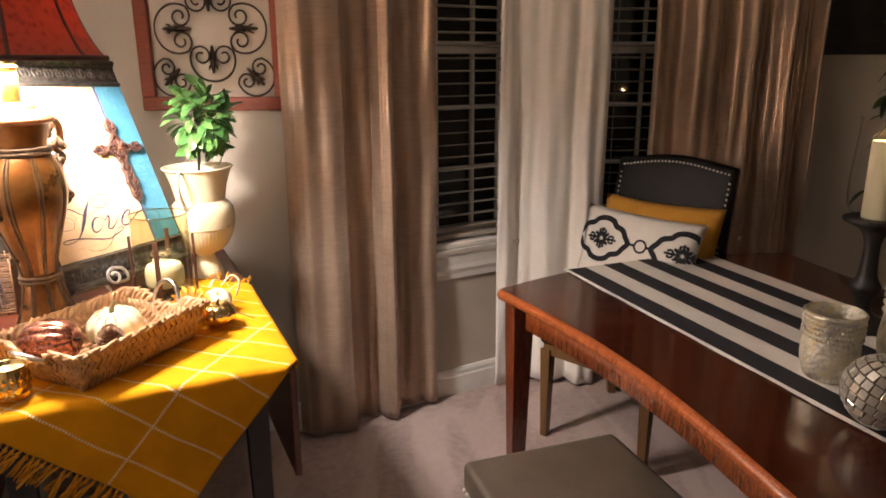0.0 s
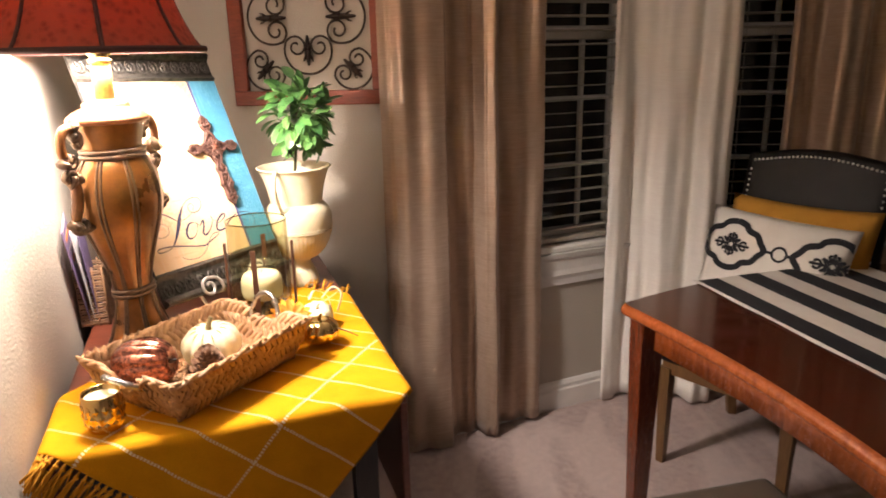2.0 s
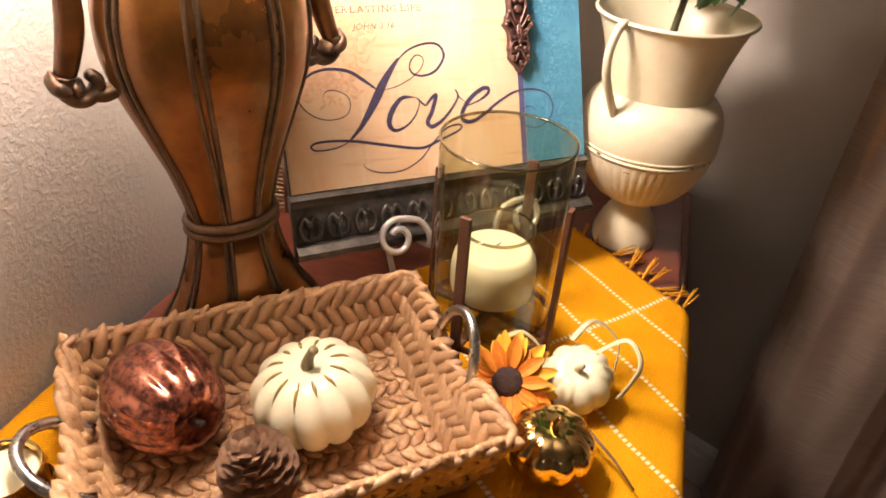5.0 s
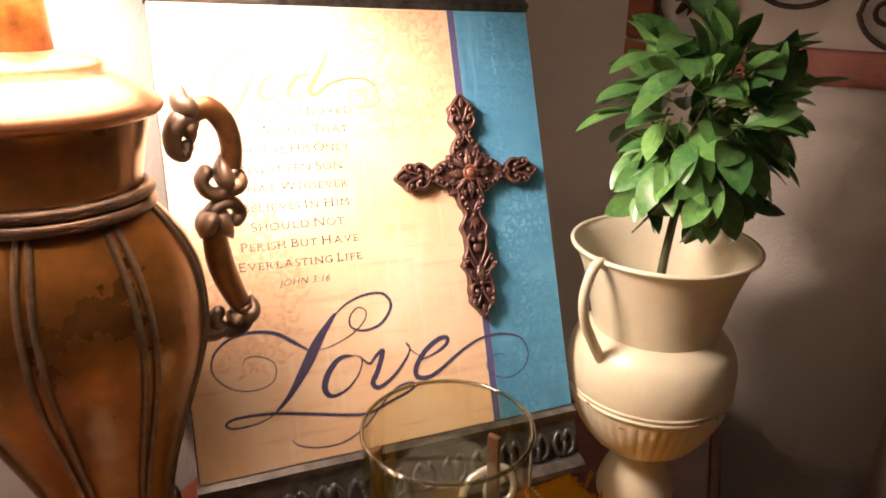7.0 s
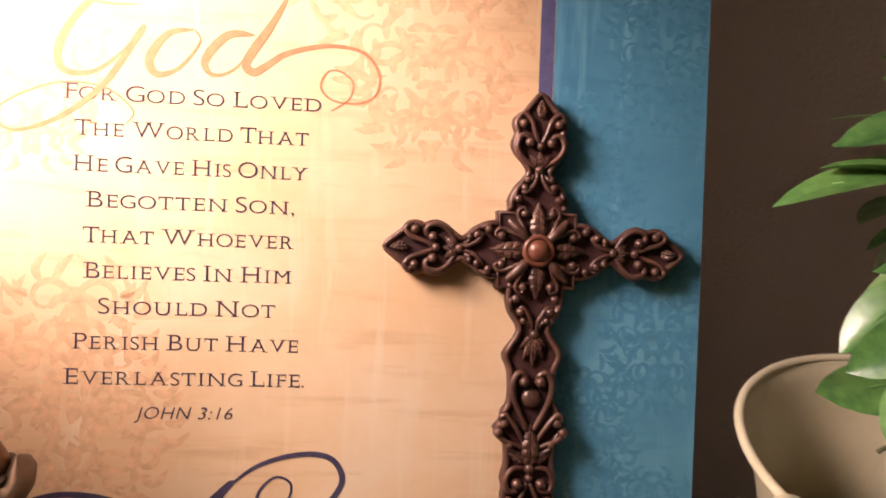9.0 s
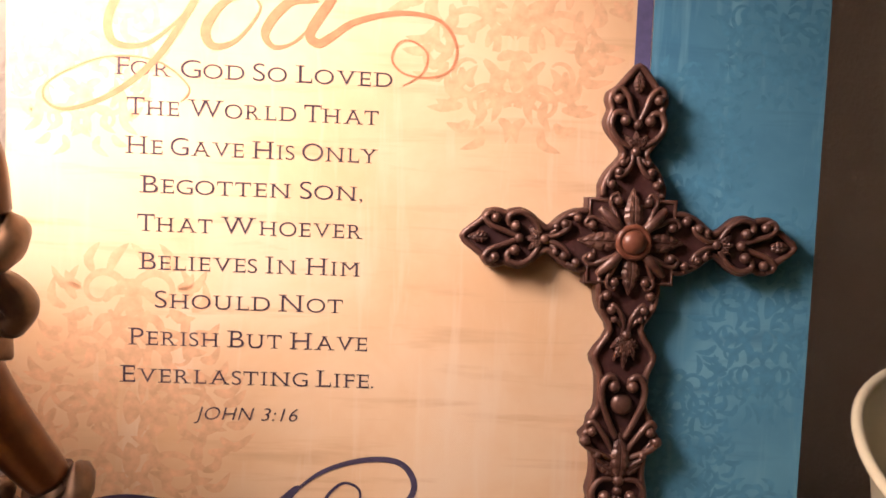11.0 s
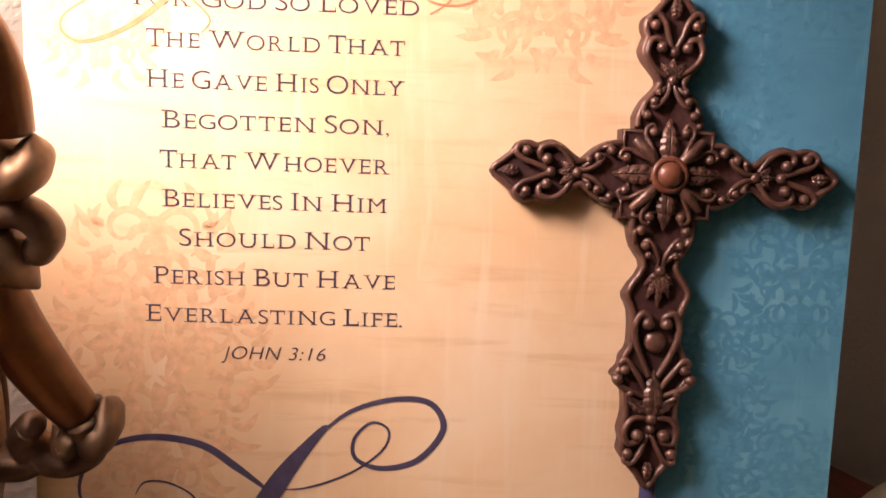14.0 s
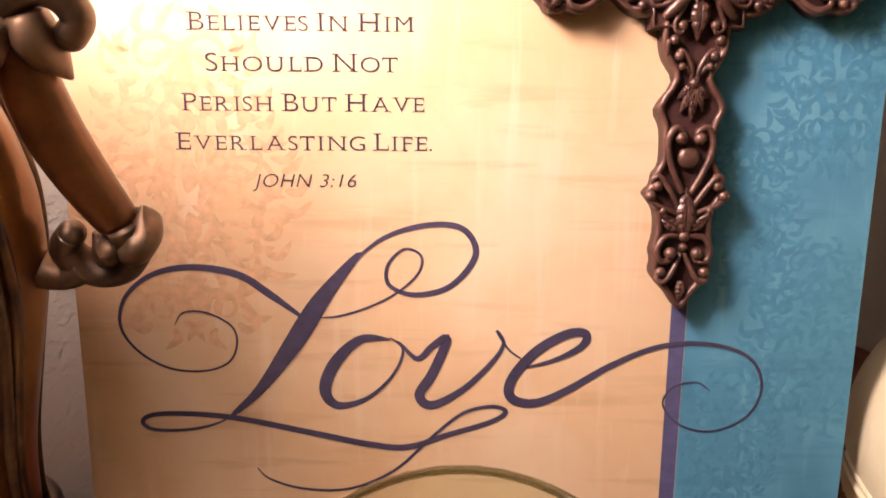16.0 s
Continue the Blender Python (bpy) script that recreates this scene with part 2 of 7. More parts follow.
BLACK_WOOD = wood("black_stained_wood", (0.006, 0.005, 0.005), (0.020, 0.016, 0.014), 0.4, 0.1, (14, 14, 1.2))
CHERRY = wood("cherry_table_wood", (0.085, 0.018, 0.010), (0.19, 0.050, 0.026), 0.3, 0.25, (1.2, 12, 12))
RED_FRAME = wood("red_stained_frame", (0.15, 0.026, 0.010), (0.30, 0.062, 0.022), 0.45, 0.1, (2, 10, 10))
# bench leather made darker for the chair: its shade is in the colour
SHADED_LEATHER = surface("shaded_brown_leather", (0.0045, 0.0038, 0.0032), (0.010, 0.008, 0.0066), 0.46, fine=420, relief=0.2, depth=0.001)
LEATHER = surface("dark_brown_leather", (0.052, 0.040, 0.030), (0.092, 0.071, 0.052), 0.42, fine=420, relief=0.22, depth=0.0012)
SHADED_LEATHER.node_tree.nodes["Principled BSDF"].inputs["Specular IOR Level"].default_value = 0.15
NAIL = surface("silver_nailhead", (0.70, 0.67, 0.60), (0.85, 0.82, 0.76), 0.3, 0.35, relief=0)
IRON = surface("dark_bronze_iron", (0.022, 0.014, 0.010), (0.055, 0.035, 0.022), 0.5, 0.5)
BRONZE = surface("antique_gold_bronze", (0.095, 0.034, 0.010), (0.40, 0.165, 0.033), 0.30, 0.55, scale=11, fine=40, relief=0.05, rough_var=0.2, coat=0.25, contrast=(0.30, 0.74))
BRONZE_DARK = surface("dark_bronze_handle", (0.055, 0.021, 0.009), (0.23, 0.088, 0.024), 0.34, 0.5, scale=24, fine=90, relief=0.08, coat=0.2, contrast=(0.32, 0.72))
BRONZE_RIB = surface("greyed_bronze_rib", (0.060, 0.040, 0.031), (0.21, 0.125, 0.070), 0.42, 0.55, scale=30, relief=0.1)
COPPER_TOP = surface("copper_cap", (0.26, 0.105, 0.048), (0.46, 0.21, 0.11), 0.33, 0.65, scale=20, relief=0.06)
AMBER_TUBE = surface("marbled_amber_tube", (0.24, 0.085, 0.018), (0.56, 0.27, 0.065), 0.3, 0.2, scale=60, relief=0.05)
BRASS = surface("polished_brass", (0.62, 0.42, 0.15), (0.80, 0.60, 0.28), 0.2, 1.0, relief=0.02)
SHADE = shade_mat()
LINING = lining_mat()
SHADE_DARK = surface("dark_shade_trim", (0.035, 0.012, 0.010), (0.075, 0.026, 0.020), 0.75, fine=300, relief=0.2)
PRINT = print_mat("peach_art_print", (0.75, 0.49, 0.275), (0.81, 0.60, 0.385), (0.83, 0.665, 0.475))
BLUE_PRINT = print_mat("teal_art_print", (0.060, 0.215, 0.345), (0.095, 0.305, 0.450), (0.165, 0.415, 0.55))
DAMASK = flat_ink("faint_damask_ink", (0.74, 0.465, 0.275), 0.5)
DAMASK_BLUE = flat_ink("faint_blue_damask_ink", (0.072, 0.255, 0.392))
VIOLET_INK = flat_ink("dusky_violet_ink", (0.060, 0.050, 0.088))
TEXT_INK = flat_ink("dark_text_ink", (0.060, 0.042, 0.060), 0.6)
COPPER_INK = flat_ink("copper_script_ink", (0.52, 0.225, 0.120), 0.5)
BLACK_EDGE = surface("black_board_edge", (0.010, 0.009, 0.009), (0.022, 0.02, 0.02), 0.4)
PEWTER = surface("blackened_pewter_moulding", (0.024, 0.022, 0.020), (0.115, 0.104, 0.090), 0.34, 0.5, scale=60, relief=0.15)
CROSS = surface("carved_brown_resin", (0.046, 0.019, 0.016), (0.135, 0.064, 0.044), 0.36, 0.18, scale=120, fine=500, relief=0.25, contrast=(0.30, 0.72))
CROSS_BASE = surface("deep_brown_resin", (0.034, 0.013, 0.013), (0.078, 0.031, 0.027), 0.46, 0.05, scale=90, relief=0.2)
CREAM = surface("cream_enamel", (0.60, 0.53, 0.34), (0.70, 0.63, 0.45), 0.36, scale=9, relief=0.06, coat=0.15)
CHIP = surface("rust_chip", (0.10, 0.04, 0.02), (0.2, 0.09, 0.04), 0.8)
SOIL = surface("dark_potting_foam", (0.03, 0.026, 0.022), (0.07, 0.06, 0.05), 0.9, fine=90, relief=0.8, depth=0.004)
STEM = surface("olive_stem", (0.05, 0.055, 0.022), (0.11, 0.105, 0.05), 0.6)
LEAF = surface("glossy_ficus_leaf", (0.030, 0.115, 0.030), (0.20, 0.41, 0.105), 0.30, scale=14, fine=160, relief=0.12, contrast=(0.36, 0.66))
# ficus leaf darkened in its colour for the dim far side
DIMMED_LEAF = surface("shade_dimmed_ficus_leaf", (0.012, 0.04, 0.010), (0.035, 0.09, 0.02), 0.5, scale=14, relief=0.1)
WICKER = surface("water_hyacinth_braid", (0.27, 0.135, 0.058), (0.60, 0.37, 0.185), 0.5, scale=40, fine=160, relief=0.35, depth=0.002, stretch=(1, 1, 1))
# dark brown that stands in for shade in the braid's gaps
WICKER_SHADE = surface("braid_gap_shade", (0.10, 0.045, 0.018), (0.20, 0.10, 0.045), 0.8, scale=60, relief=0.3)
DARK_WICKER = surface("dark_wicker", (0.11, 0.050, 0.020), (0.27, 0.140, 0.062), 0.6, scale=50, fine=160, relief=0.3, depth=0.002)
STEEL = surface("brushed_silver_steel", (0.52, 0.50, 0.47), (0.70, 0.68, 0.64), 0.28, 1.0, scale=60, relief=0.05)
PALE_METAL = surface("silver_painted_wire", (0.56, 0.54, 0.52), (0.74, 0.72, 0.69), 0.4, 0.5, relief=0.05)
THROW = throw_mat()
TASSEL = surface("mustard_yarn", (0.46, 0.18, 0.004), (0.78, 0.36, 0.015), 0.9, scale=60, fine=500, relief=0.4, stretch=(1, 1, 0.2))
OLIVE_GLASS = glass_mat("smoky_olive_glass", (0.77, 0.76, 0.60), 1.5)
OLIVE_RIM = glass_mat("thick_glass_edge", (0.55, 0.53, 0.38), 2.6)
CLEAR_GLASS = glass_mat("clear_glass", (0.97, 0.97, 0.96))
WAX = surface("cream_wax", (0.80, 0.74, 0.50), (0.86, 0.81, 0.60), 0.5, scale=8, relief=0.05)
RUST_IRON = surface("rust_brown_iron", (0.075, 0.030, 0.016), (0.16, 0.068, 0.036), 0.55, 0.4, relief=0.2)
PUMPKIN = surface("ivory_ceramic_pumpkin", (0.74, 0.69, 0.43), (0.86, 0.82, 0.60), 0.32, scale=20, relief=0.06, coat=0.3)
GOLD_FLECK = surface("gold_leaf_streak", (0.36, 0.27, 0.09), (0.56, 0.43, 0.16), 0.35, 0.8)
COPPER_GLASS = surface("copper_mercury_glass", (0.08, 0.022, 0.014), (0.46, 0.155, 0.090), 0.2, 0.75, scale=110, fine=300, relief=0.1, coat=0.4, contrast=(0.36, 0.52))
GOLD = surface("mirror_gold", (0.72, 0.50, 0.18), (0.82, 0.62, 0.28), 0.1, 1.0, relief=0.01, rough_var=0.05)
PINE = surface("pine_cone_scale", (0.085, 0.040, 0.018), (0.24, 0.130, 0.070), 0.75, scale=60, relief=0.3)
PETAL = surface("yellow_silk_petal", (0.78, 0.30, 0.010), (0.86, 0.52, 0.03), 0.7, scale=40, relief=0.1)
ORANGE_PETAL = surface("orange_silk_petal", (0.70, 0.17, 0.010), (0.84, 0.33, 0.02), 0.7, scale=40, relief=0.1)
SEED = surface("dark_flower_seeds", (0.020, 0.008, 0.006), (0.07, 0.03, 0.02), 0.85, fine=300, relief=0.8, depth=0.003)
STRAW = surface("pale_raffia", (0.60, 0.50, 0.28), (0.76, 0.66, 0.42), 0.75, relief=0.1)
SLAT = surface("ivory_blind_slat", (0.38, 0.35, 0.30), (0.47, 0.44, 0.38), 0.45, relief=0.03)
PANE = glass_mat("window_glass", (0.9, 0.92, 0.92))
NIGHT = flat_ink("night_outside", (0.004, 0.004, 0.005), 0.9)
RUNNER_BLACK = surface("black_cotton", (0.008, 0.009, 0.012), (0.018, 0.019, 0.024), 0.9, fine=500, relief=0.3)
RUNNER_WHITE = surface("cream_cotton", (0.70, 0.66, 0.60), (0.80, 0.77, 0.71), 0.9, fine=500, relief=0.3)
MUSTARD = surface("mustard_cushion_cloth", (0.40, 0.185, 0.016), (0.52, 0.26, 0.03), 0.85, fine=420, relief=0.3)
MERCURY = mercury_mat()
MIRROR_TILE = surface("silver_mirror_tile", (0.52, 0.49, 0.43), (0.76, 0.72, 0.64), 0.2, 0.55, relief=0)
GROUT = surface("dark_grout", (0.05, 0.04, 0.03), (0.10, 0.08, 0.06), 0.8)
FLAME = glow("candle_flame", (1.0, 0.55, 0.16), 14.0)
PAPER = surface("glossy_violet_brochure", (0.10, 0.07, 0.16), (0.26, 0.20, 0.36), 0.35, scale=16, relief=0)
PAPER_LIGHT = surface("pale_paper", (0.60, 0.58, 0.58), (0.74, 0.72, 0.72), 0.5, relief=0)
ORANGE_BAR = flat_ink("orange_print", (0.62, 0.20, 0.05))


# ---- mesh helpers ----
def part(name, bm, material, parent=None, label="", smooth=True, m=None):
    """Links a bmesh as one mesh object under a thing or a part."""
    mesh = bpy.data.meshes.new(name)
    if smooth:
        for fc in bm.faces:
            fc.smooth = True
    bm.to_mesh(mesh)
    bm.free()
    mesh.materials.append(material)
    ob = new(name, mesh)
    if parent is not None:
        ob.parent = parent
    if m is not None:
        ob.matrix_basis = m
    if label:
        ob["label"] = label
    return ob


def share(name, src, parent, m):
    """Another object on the mesh of src."""
    ob = new(name, src.data)
    ob.parent, ob.matrix_basis = parent, m
    return ob


def thing(name, m, label, category, group="", kind=""):
    ob = new(name)
    ob.empty_display_size = 0.05
    ob.matrix_basis = m
    return tagged(ob, label, category, group, kind)


def box(bm, sx, sy, sz, m=None, bevel=0.0, seg=2):
    r = bmesh.ops.create_cube(bm, size=1.0, matrix=(m or Matrix()) @ Matrix.Diagonal((sx, sy, sz, 1)))
    if bevel:
        vs = set(r["verts"])
        es = [e for e in bm.edges if e.verts[0] in vs and e.verts[1] in vs]
        bmesh.ops.bevel(bm, geom=es, offset=bevel, segments=seg, affect="EDGES", profile=0.6)
    return bm


def bx(sx, sy, sz, m=None, bevel=0.0, seg=2):
    return box(bmesh.new(), sx, sy, sz, m, bevel, seg)


def ring_mesh(bm, rings, close_u=True, cap0=False, cap1=False):
    """Skins a list of vertex rings."""
    vr = [[bm.verts.new(p) for p in ring] for ring in rings]
    for a, b in zip(vr, vr[1:]):
        k = len(a)
        for i in range(k if close_u else k - 1):
            j = (i + 1) % k
            bm.faces.new((a[i], a[j], b[j], b[i]))
    if cap0:
        bm.faces.new(list(reversed(vr[0])))
    if cap1:
        bm.faces.new(vr[-1])
    return bm


def lathe(bm, prof, seg=48, sx=1.0, sy=1.0, cap0=True, cap1=True, wave=None):
    """A turned body from (radius, z) pairs; wave(angle, z) scales the radius."""
    rings = []
    for r, z in prof:
        ring = []
        for i in range(seg):
            a = 2 * math.pi * i / seg
            k = r * (wave(a, z) if wave else 1.0)
            ring.append((k * sx * math.cos(a), k * sy * math.sin(a), z))
        rings.append(ring)
    return ring_mesh(bm, rings, True, cap0, cap1)


def smooth_line(pts, n=8, closed=False):
    """Catmull-Rom through the points."""
    P = [Vector(p) for p in pts]
    out = []
    k = len(P)
    last = k if closed else k - 1
    for i in range(last):
        a, b, c, d = (P[(i - 1) % k], P[i], P[(i + 1) % k], P[(i + 2) % k]) if closed else (P[max(i - 1, 0)], P[i], P[i + 1], P[min(i + 2, k - 1)])
        for j in range(n):
            t = j / n
            out.append(0.5 * ((2 * b) + (c - a) * t + (2 * a - 5 * b + 4 * c - d) * t * t + (3 * b - a - 3 * c + d) * t ** 3))
    if not closed:
        out.append(P[-1])
    return out


def tube(bm, pts, radius, seg=8, cap=True, flat=1.0, up=(0, 0, 1)):
    """A round rod along points; radius is a number or a function of 0..1."""
    pts = [Vector(p) for p in pts]
    rings = []
    side = None
    for i, p in enumerate(pts):
        d = (pts[min(i + 1, len(pts) - 1)] - pts[max(i - 1, 0)]).normalized()
        if side is None:
            side = d.cross(Vector(up))
            if side.length < 1e-3:
                side = d.cross(Vector((1, 0, 0)))
        side = (side - d * side.dot(d)).normalized()
        over = d.cross(side)
        r = radius(i / (len(pts) - 1)) if callable(radius) else radius
        rings.append([p + side * (r * math.cos(a)) + over * (r * flat * math.sin(a)) for a in (2 * math.pi * k / seg for k in range(seg))])
    return ring_mesh(bm, rings, True, cap, cap)


def ball(bm, r, at, sx=1, sy=1, sz=1, u=14, v=9):
    bmesh.ops.create_uvsphere(bm, u_segments=u, v_segments=v, radius=r, matrix=Matrix.Translation(at) @ Matrix.Diagonal((sx, sy, sz, 1)))
    return bm


def prism(bm, outline, z0, z1):
    """An upright solid over a closed outline."""
    lo = [bm.verts.new((x, y, z0)) for x, y in outline]
    hi = [bm.verts.new((x, y, z1)) for x, y in outline]
    k = len(lo)
    bm.faces.new(list(reversed(lo)))
    bm.faces.new(hi)
    for i in range(k):
        j = (i + 1) % k
        bm.faces.new((lo[i], lo[j], hi[j], hi[i]))
    return bm


def ribbon(bm, pts, width, z=0.0, n=8):
    """A flat pen stroke on the local xy plane; width is a function of 0..1."""
    line = smooth_line([(x, y, 0) for x, y in pts], n)
    left, right = [], []
    for i, p in enumerate(line):
        d = (line[min(i + 1, len(line) - 1)] - line[max(i - 1, 0)]).normalized()
        s = Vector((-d.y, d.x, 0)) * (width(i / (len(line) - 1)) / 2)
        left.append(bm.verts.new((p.x + s.x, p.y + s.y, z)))
        right.append(bm.verts.new((p.x - s.x, p.y - s.y, z)))
    for i in range(len(line) - 1):
        bm.faces.new((left[i], right[i], right[i + 1], left[i + 1]))
    return bm


def basis(x, y, z, at):
    m = Matrix((x, y, z)).transposed().to_4x4()
    m.translation = Vector(at)
    return m


def wall_between(name, a, b, z0, z1, material, thick=0.12, holes=()):
    """A wall from a to b whose room side lies to the right of a->b; holes are (s0, s1, z0, z1) along it."""
    a, b = Vector((*a, 0)), Vector((*b, 0))
    d = (b - a)
    length = d.length
    d.normalize()
    out = Vector((-d.y, d.x, 0))
    bm = bmesh.new()
    cuts = sorted({0.0, length, *[h for hole in holes for h in hole[:2]]})
    zs = sorted({z0, z1, *[h for hole in holes for h in hole[2:]]})
    for s0, s1 in zip(cuts, cuts[1:]):
        for y0, y1 in zip(zs, zs[1:]):
            if any(h[0] <= s0 and s1 <= h[1] and h[2] <= y0 and y1 <= h[3] for h in holes):
                continue
            c = a + d * ((s0 + s1) / 2) + out * (thick / 2) + Vector((0, 0, (y0 + y1) / 2))
            box(bm, s1 - s0, thick, y1 - y0, basis(d, out, Vector((0, 0, 1)), c))
    bmesh.ops.remove_doubles(bm, verts=bm.verts, dist=1e-5)
    return tagged(part(name, bm, material, smooth=False), kind="structure")


# ---- room ----
E_LONG, E_WIDE = Vector((-0.429, 0.903, 0)), Vector((0.903, 0.429, 0))  # along the left wall; away from it
W_A, W_B = (0.03, 0.0), (0.965, 0.54)  # window wall of the bay
CORNER = (-1.07, 0.0)
BEHIND = (0.17, -2.61)

floor = tagged(part("floor", bx(6.5, 8.0, 0.1, pose(1.2, -2.2, -0.05)), CARPET, smooth=False), "mauve-taupe cut pile carpet with vacuum tracks", "carpet", kind="structure")
tagged(part("ceiling", bx(6.5, 8.0, 0.1, pose(1.2, -2.2, 2.72)), CEIL, smooth=False), kind="structure")
wall_between("wall_left", BEHIND, CORNER, 0, 2.68, PAINT)
wall_between("wall_scroll", CORNER, W_A, 0, 2.68, PAINT)
wall_between("wall_window", W_A, W_B, 0, 2.68, PAINT, 0.14, [(0.44, 0.98, 0.72, 2.05)])
wall_between("wall_bay", W_B, (3.4, 0.54), 0, 2.68, PAINT, 0.14, [(0.24, 0.95, 0.72, 2.05)])
# unseen sides, added to close the room and hold its light in
wall_between("wall_right", (3.4, 0.54), (3.4, -5.0), 0, 2.68, PAINT)
wall_between("wall_back", (3.4, -5.0), (0.17, -5.0), 0, 2.68, PAINT)
wall_between("wall_closing", (0.17, -5.0), BEHIND, 0, 2.68, PAINT)

WD = Vector((0.866, 0.5, 0)).normalized()
WN = Vector((0.5, -0.866, 0)).normalized()
UP = Vector((0, 0, 1))


def along_wall(a, d, n, s, off, z):
    return Vector((*a, 0)) + d * s + n * off + UP * z


def baseboard(name, a, d, n, s0, s1):
    prof = [(0.0, 0.0), (0.016, 0.0), (0.016, 0.085), (0.012, 0.092), (0.012, 0.108), (0.006, 0.122), (0.0, 0.126)]
    bm = bmesh.new()
    rings = [[along_wall(a, d, n, s, o + 0.001, z) for o, z in prof] for s in (s0, s1)]
    ring_mesh(bm, rings, True, True, True)
    return tagged(part(name, bm, TRIM, smooth=False), kind="structure")


baseboard("baseboard", CORNER, Vector((1, 0, 0)), Vector((0, -1, 0)), 0.02, 1.09)
baseboard("baseboard", W_A, WD, WN, 0.0, 1.07)
baseboard("baseboard", W_B, Vector((1, 0, 0)), Vector((0, -1, 0)), 0.02, 2.4)
baseboard("baseboard", CORNER, -E_LONG.normalized(), E_WIDE.normalized(), 0.02, 2.8)


def window_set(name, a, d, n, s0, s1, z0, z1):
    """Sash window in its opening, with sill, apron moulding, blind and dark night behind."""
    win = thing(name, Matrix(), "night-dark sash window with ivory two-inch blinds", "window", kind="structure")
    w = s1 - s0

    def slab(nm, sa, sb, za, zb, off, t, mat, parent=win, bev=0.003):
        c = along_wall(a, d, n, (sa + sb) / 2, off, (za + zb) / 2)
        return part(nm, bx(sb - sa, t, zb - za, basis(d, -n, UP, c), bev, 1), mat, parent, smooth=False)

    slab("frame", s0, s0 + 0.045, z0, z1, -0.09, 0.05, TRIM)
    slab("frame", s1 - 0.045, s1, z0, z1, -0.09, 0.05, TRIM)
    slab("frame", s0 + 0.045, s1 - 0.045, z1 - 0.045, z1, -0.09, 0.05, TRIM)
    slab("frame", s0 + 0.045, s1 - 0.045, z0, z0 + 0.045, -0.09, 0.05, TRIM)
    zm = 1.50
    slab("meeting_rail", s0 + 0.045, s1 - 0.045, zm, zm + 0.05, -0.085, 0.045, TRIM)
    for k in (1, 2):
        sm = s0 + w * k / 3
        slab("glazing_bar", sm - 0.009, sm + 0.009, z0 + 0.045, zm, -0.092, 0.02, TRIM)
        slab("glazing_bar", sm - 0.009, sm + 0.009, zm + 0.05, z1 - 0.045, -0.092, 0.02, TRIM)
    for z in (z0 + 0.30, z0 + 0.56):
        slab("glazing_bar", s0 + 0.045, s1 - 0.045, z - 0.009, z + 0.009, -0.0925, 0.018, TRIM)
    slab("pane", s0 + 0.045, s1 - 0.045, z0 + 0.045, z1 - 0.045, -0.104, 0.004, PANE, bev=0).visible_shadow = False
    # sill and apron
    slab("sill", s0 - 0.012, s1 + 0.012, z0 - 0.026, z0, -0.022, 0.10, TRIM, bev=0.006)
    prof = [(0.0, z0 - 0.165), (0.014, z0 - 0.165), (0.016, z0 - 0.14), (0.024, z0 - 0.12), (0.020, z0 - 0.10), (0.022, z0 - 0.06), (0.034, z0 - 0.045), (0.040, z0 - 0.027), (0.0, z0 - 0.027)]
    bm = bmesh.new()
    ring_mesh(bm, [[along_wall(a, d, n, s, o + 0.001, z) for o, z in prof] for s in (s0 - 0.01, s1 + 0.01)], True, True, True)
    part("apron", bm, TRIM, win, smooth=False)
    # blind
    blind = thing("window_blind", Matrix(), "ivory faux-wood blind with tilted slats hanging in the window", "blind")
    tilt = radians(-6)
    first = None
    z = z0 + 0.055
    while z < z1 - 0.06:
        c = along_wall(a, d, n, (s0 + s1) / 2, -0.035, z)
        m = basis(d, -n, UP, c) @ Matrix.Rotation(tilt, 4, "X")
        if first is None:
            first = part("slat", bx(w - 0.02, 0.048, 0.003, None, 0.001, 1), SLAT, blind, smooth=False, m=m)
        else:
            share("slat", first, blind, m)
        z += 0.0505
    for sm in (s0 + 0.10, s1 - 0.10):
        c0, c1 = along_wall(a, d, n, sm, -0.009, z0 + 0.02), along_wall(a, d, n, sm, -0.009, z1)
        part("ladder_cord", tube(bmesh.new(), [c0, c1], 0.0014, 5), SLAT, blind)
    c = along_wall(a, d, n, (s0 + s1) / 2, -0.035, z0 + 0.016)
    part("bottom_rail", bx(w - 0.02, 0.05, 0.02, basis(d, -n, UP, c), 0.004), SLAT, blind, smooth=False)
    return win


window_set("window_1", W_A, WD, WN, 0.44, 0.98, 0.72, 2.05)
window_set("window_2", W_B, Vector((1, 0, 0)), Vector((0, -1, 0)), 0.24, 0.95, 0.72, 2.05)
tagged(part("backdrop", bx(6, 0.02, 4, pose(1.5, 2.2, 1.5)), NIGHT, smooth=False), kind="structure")


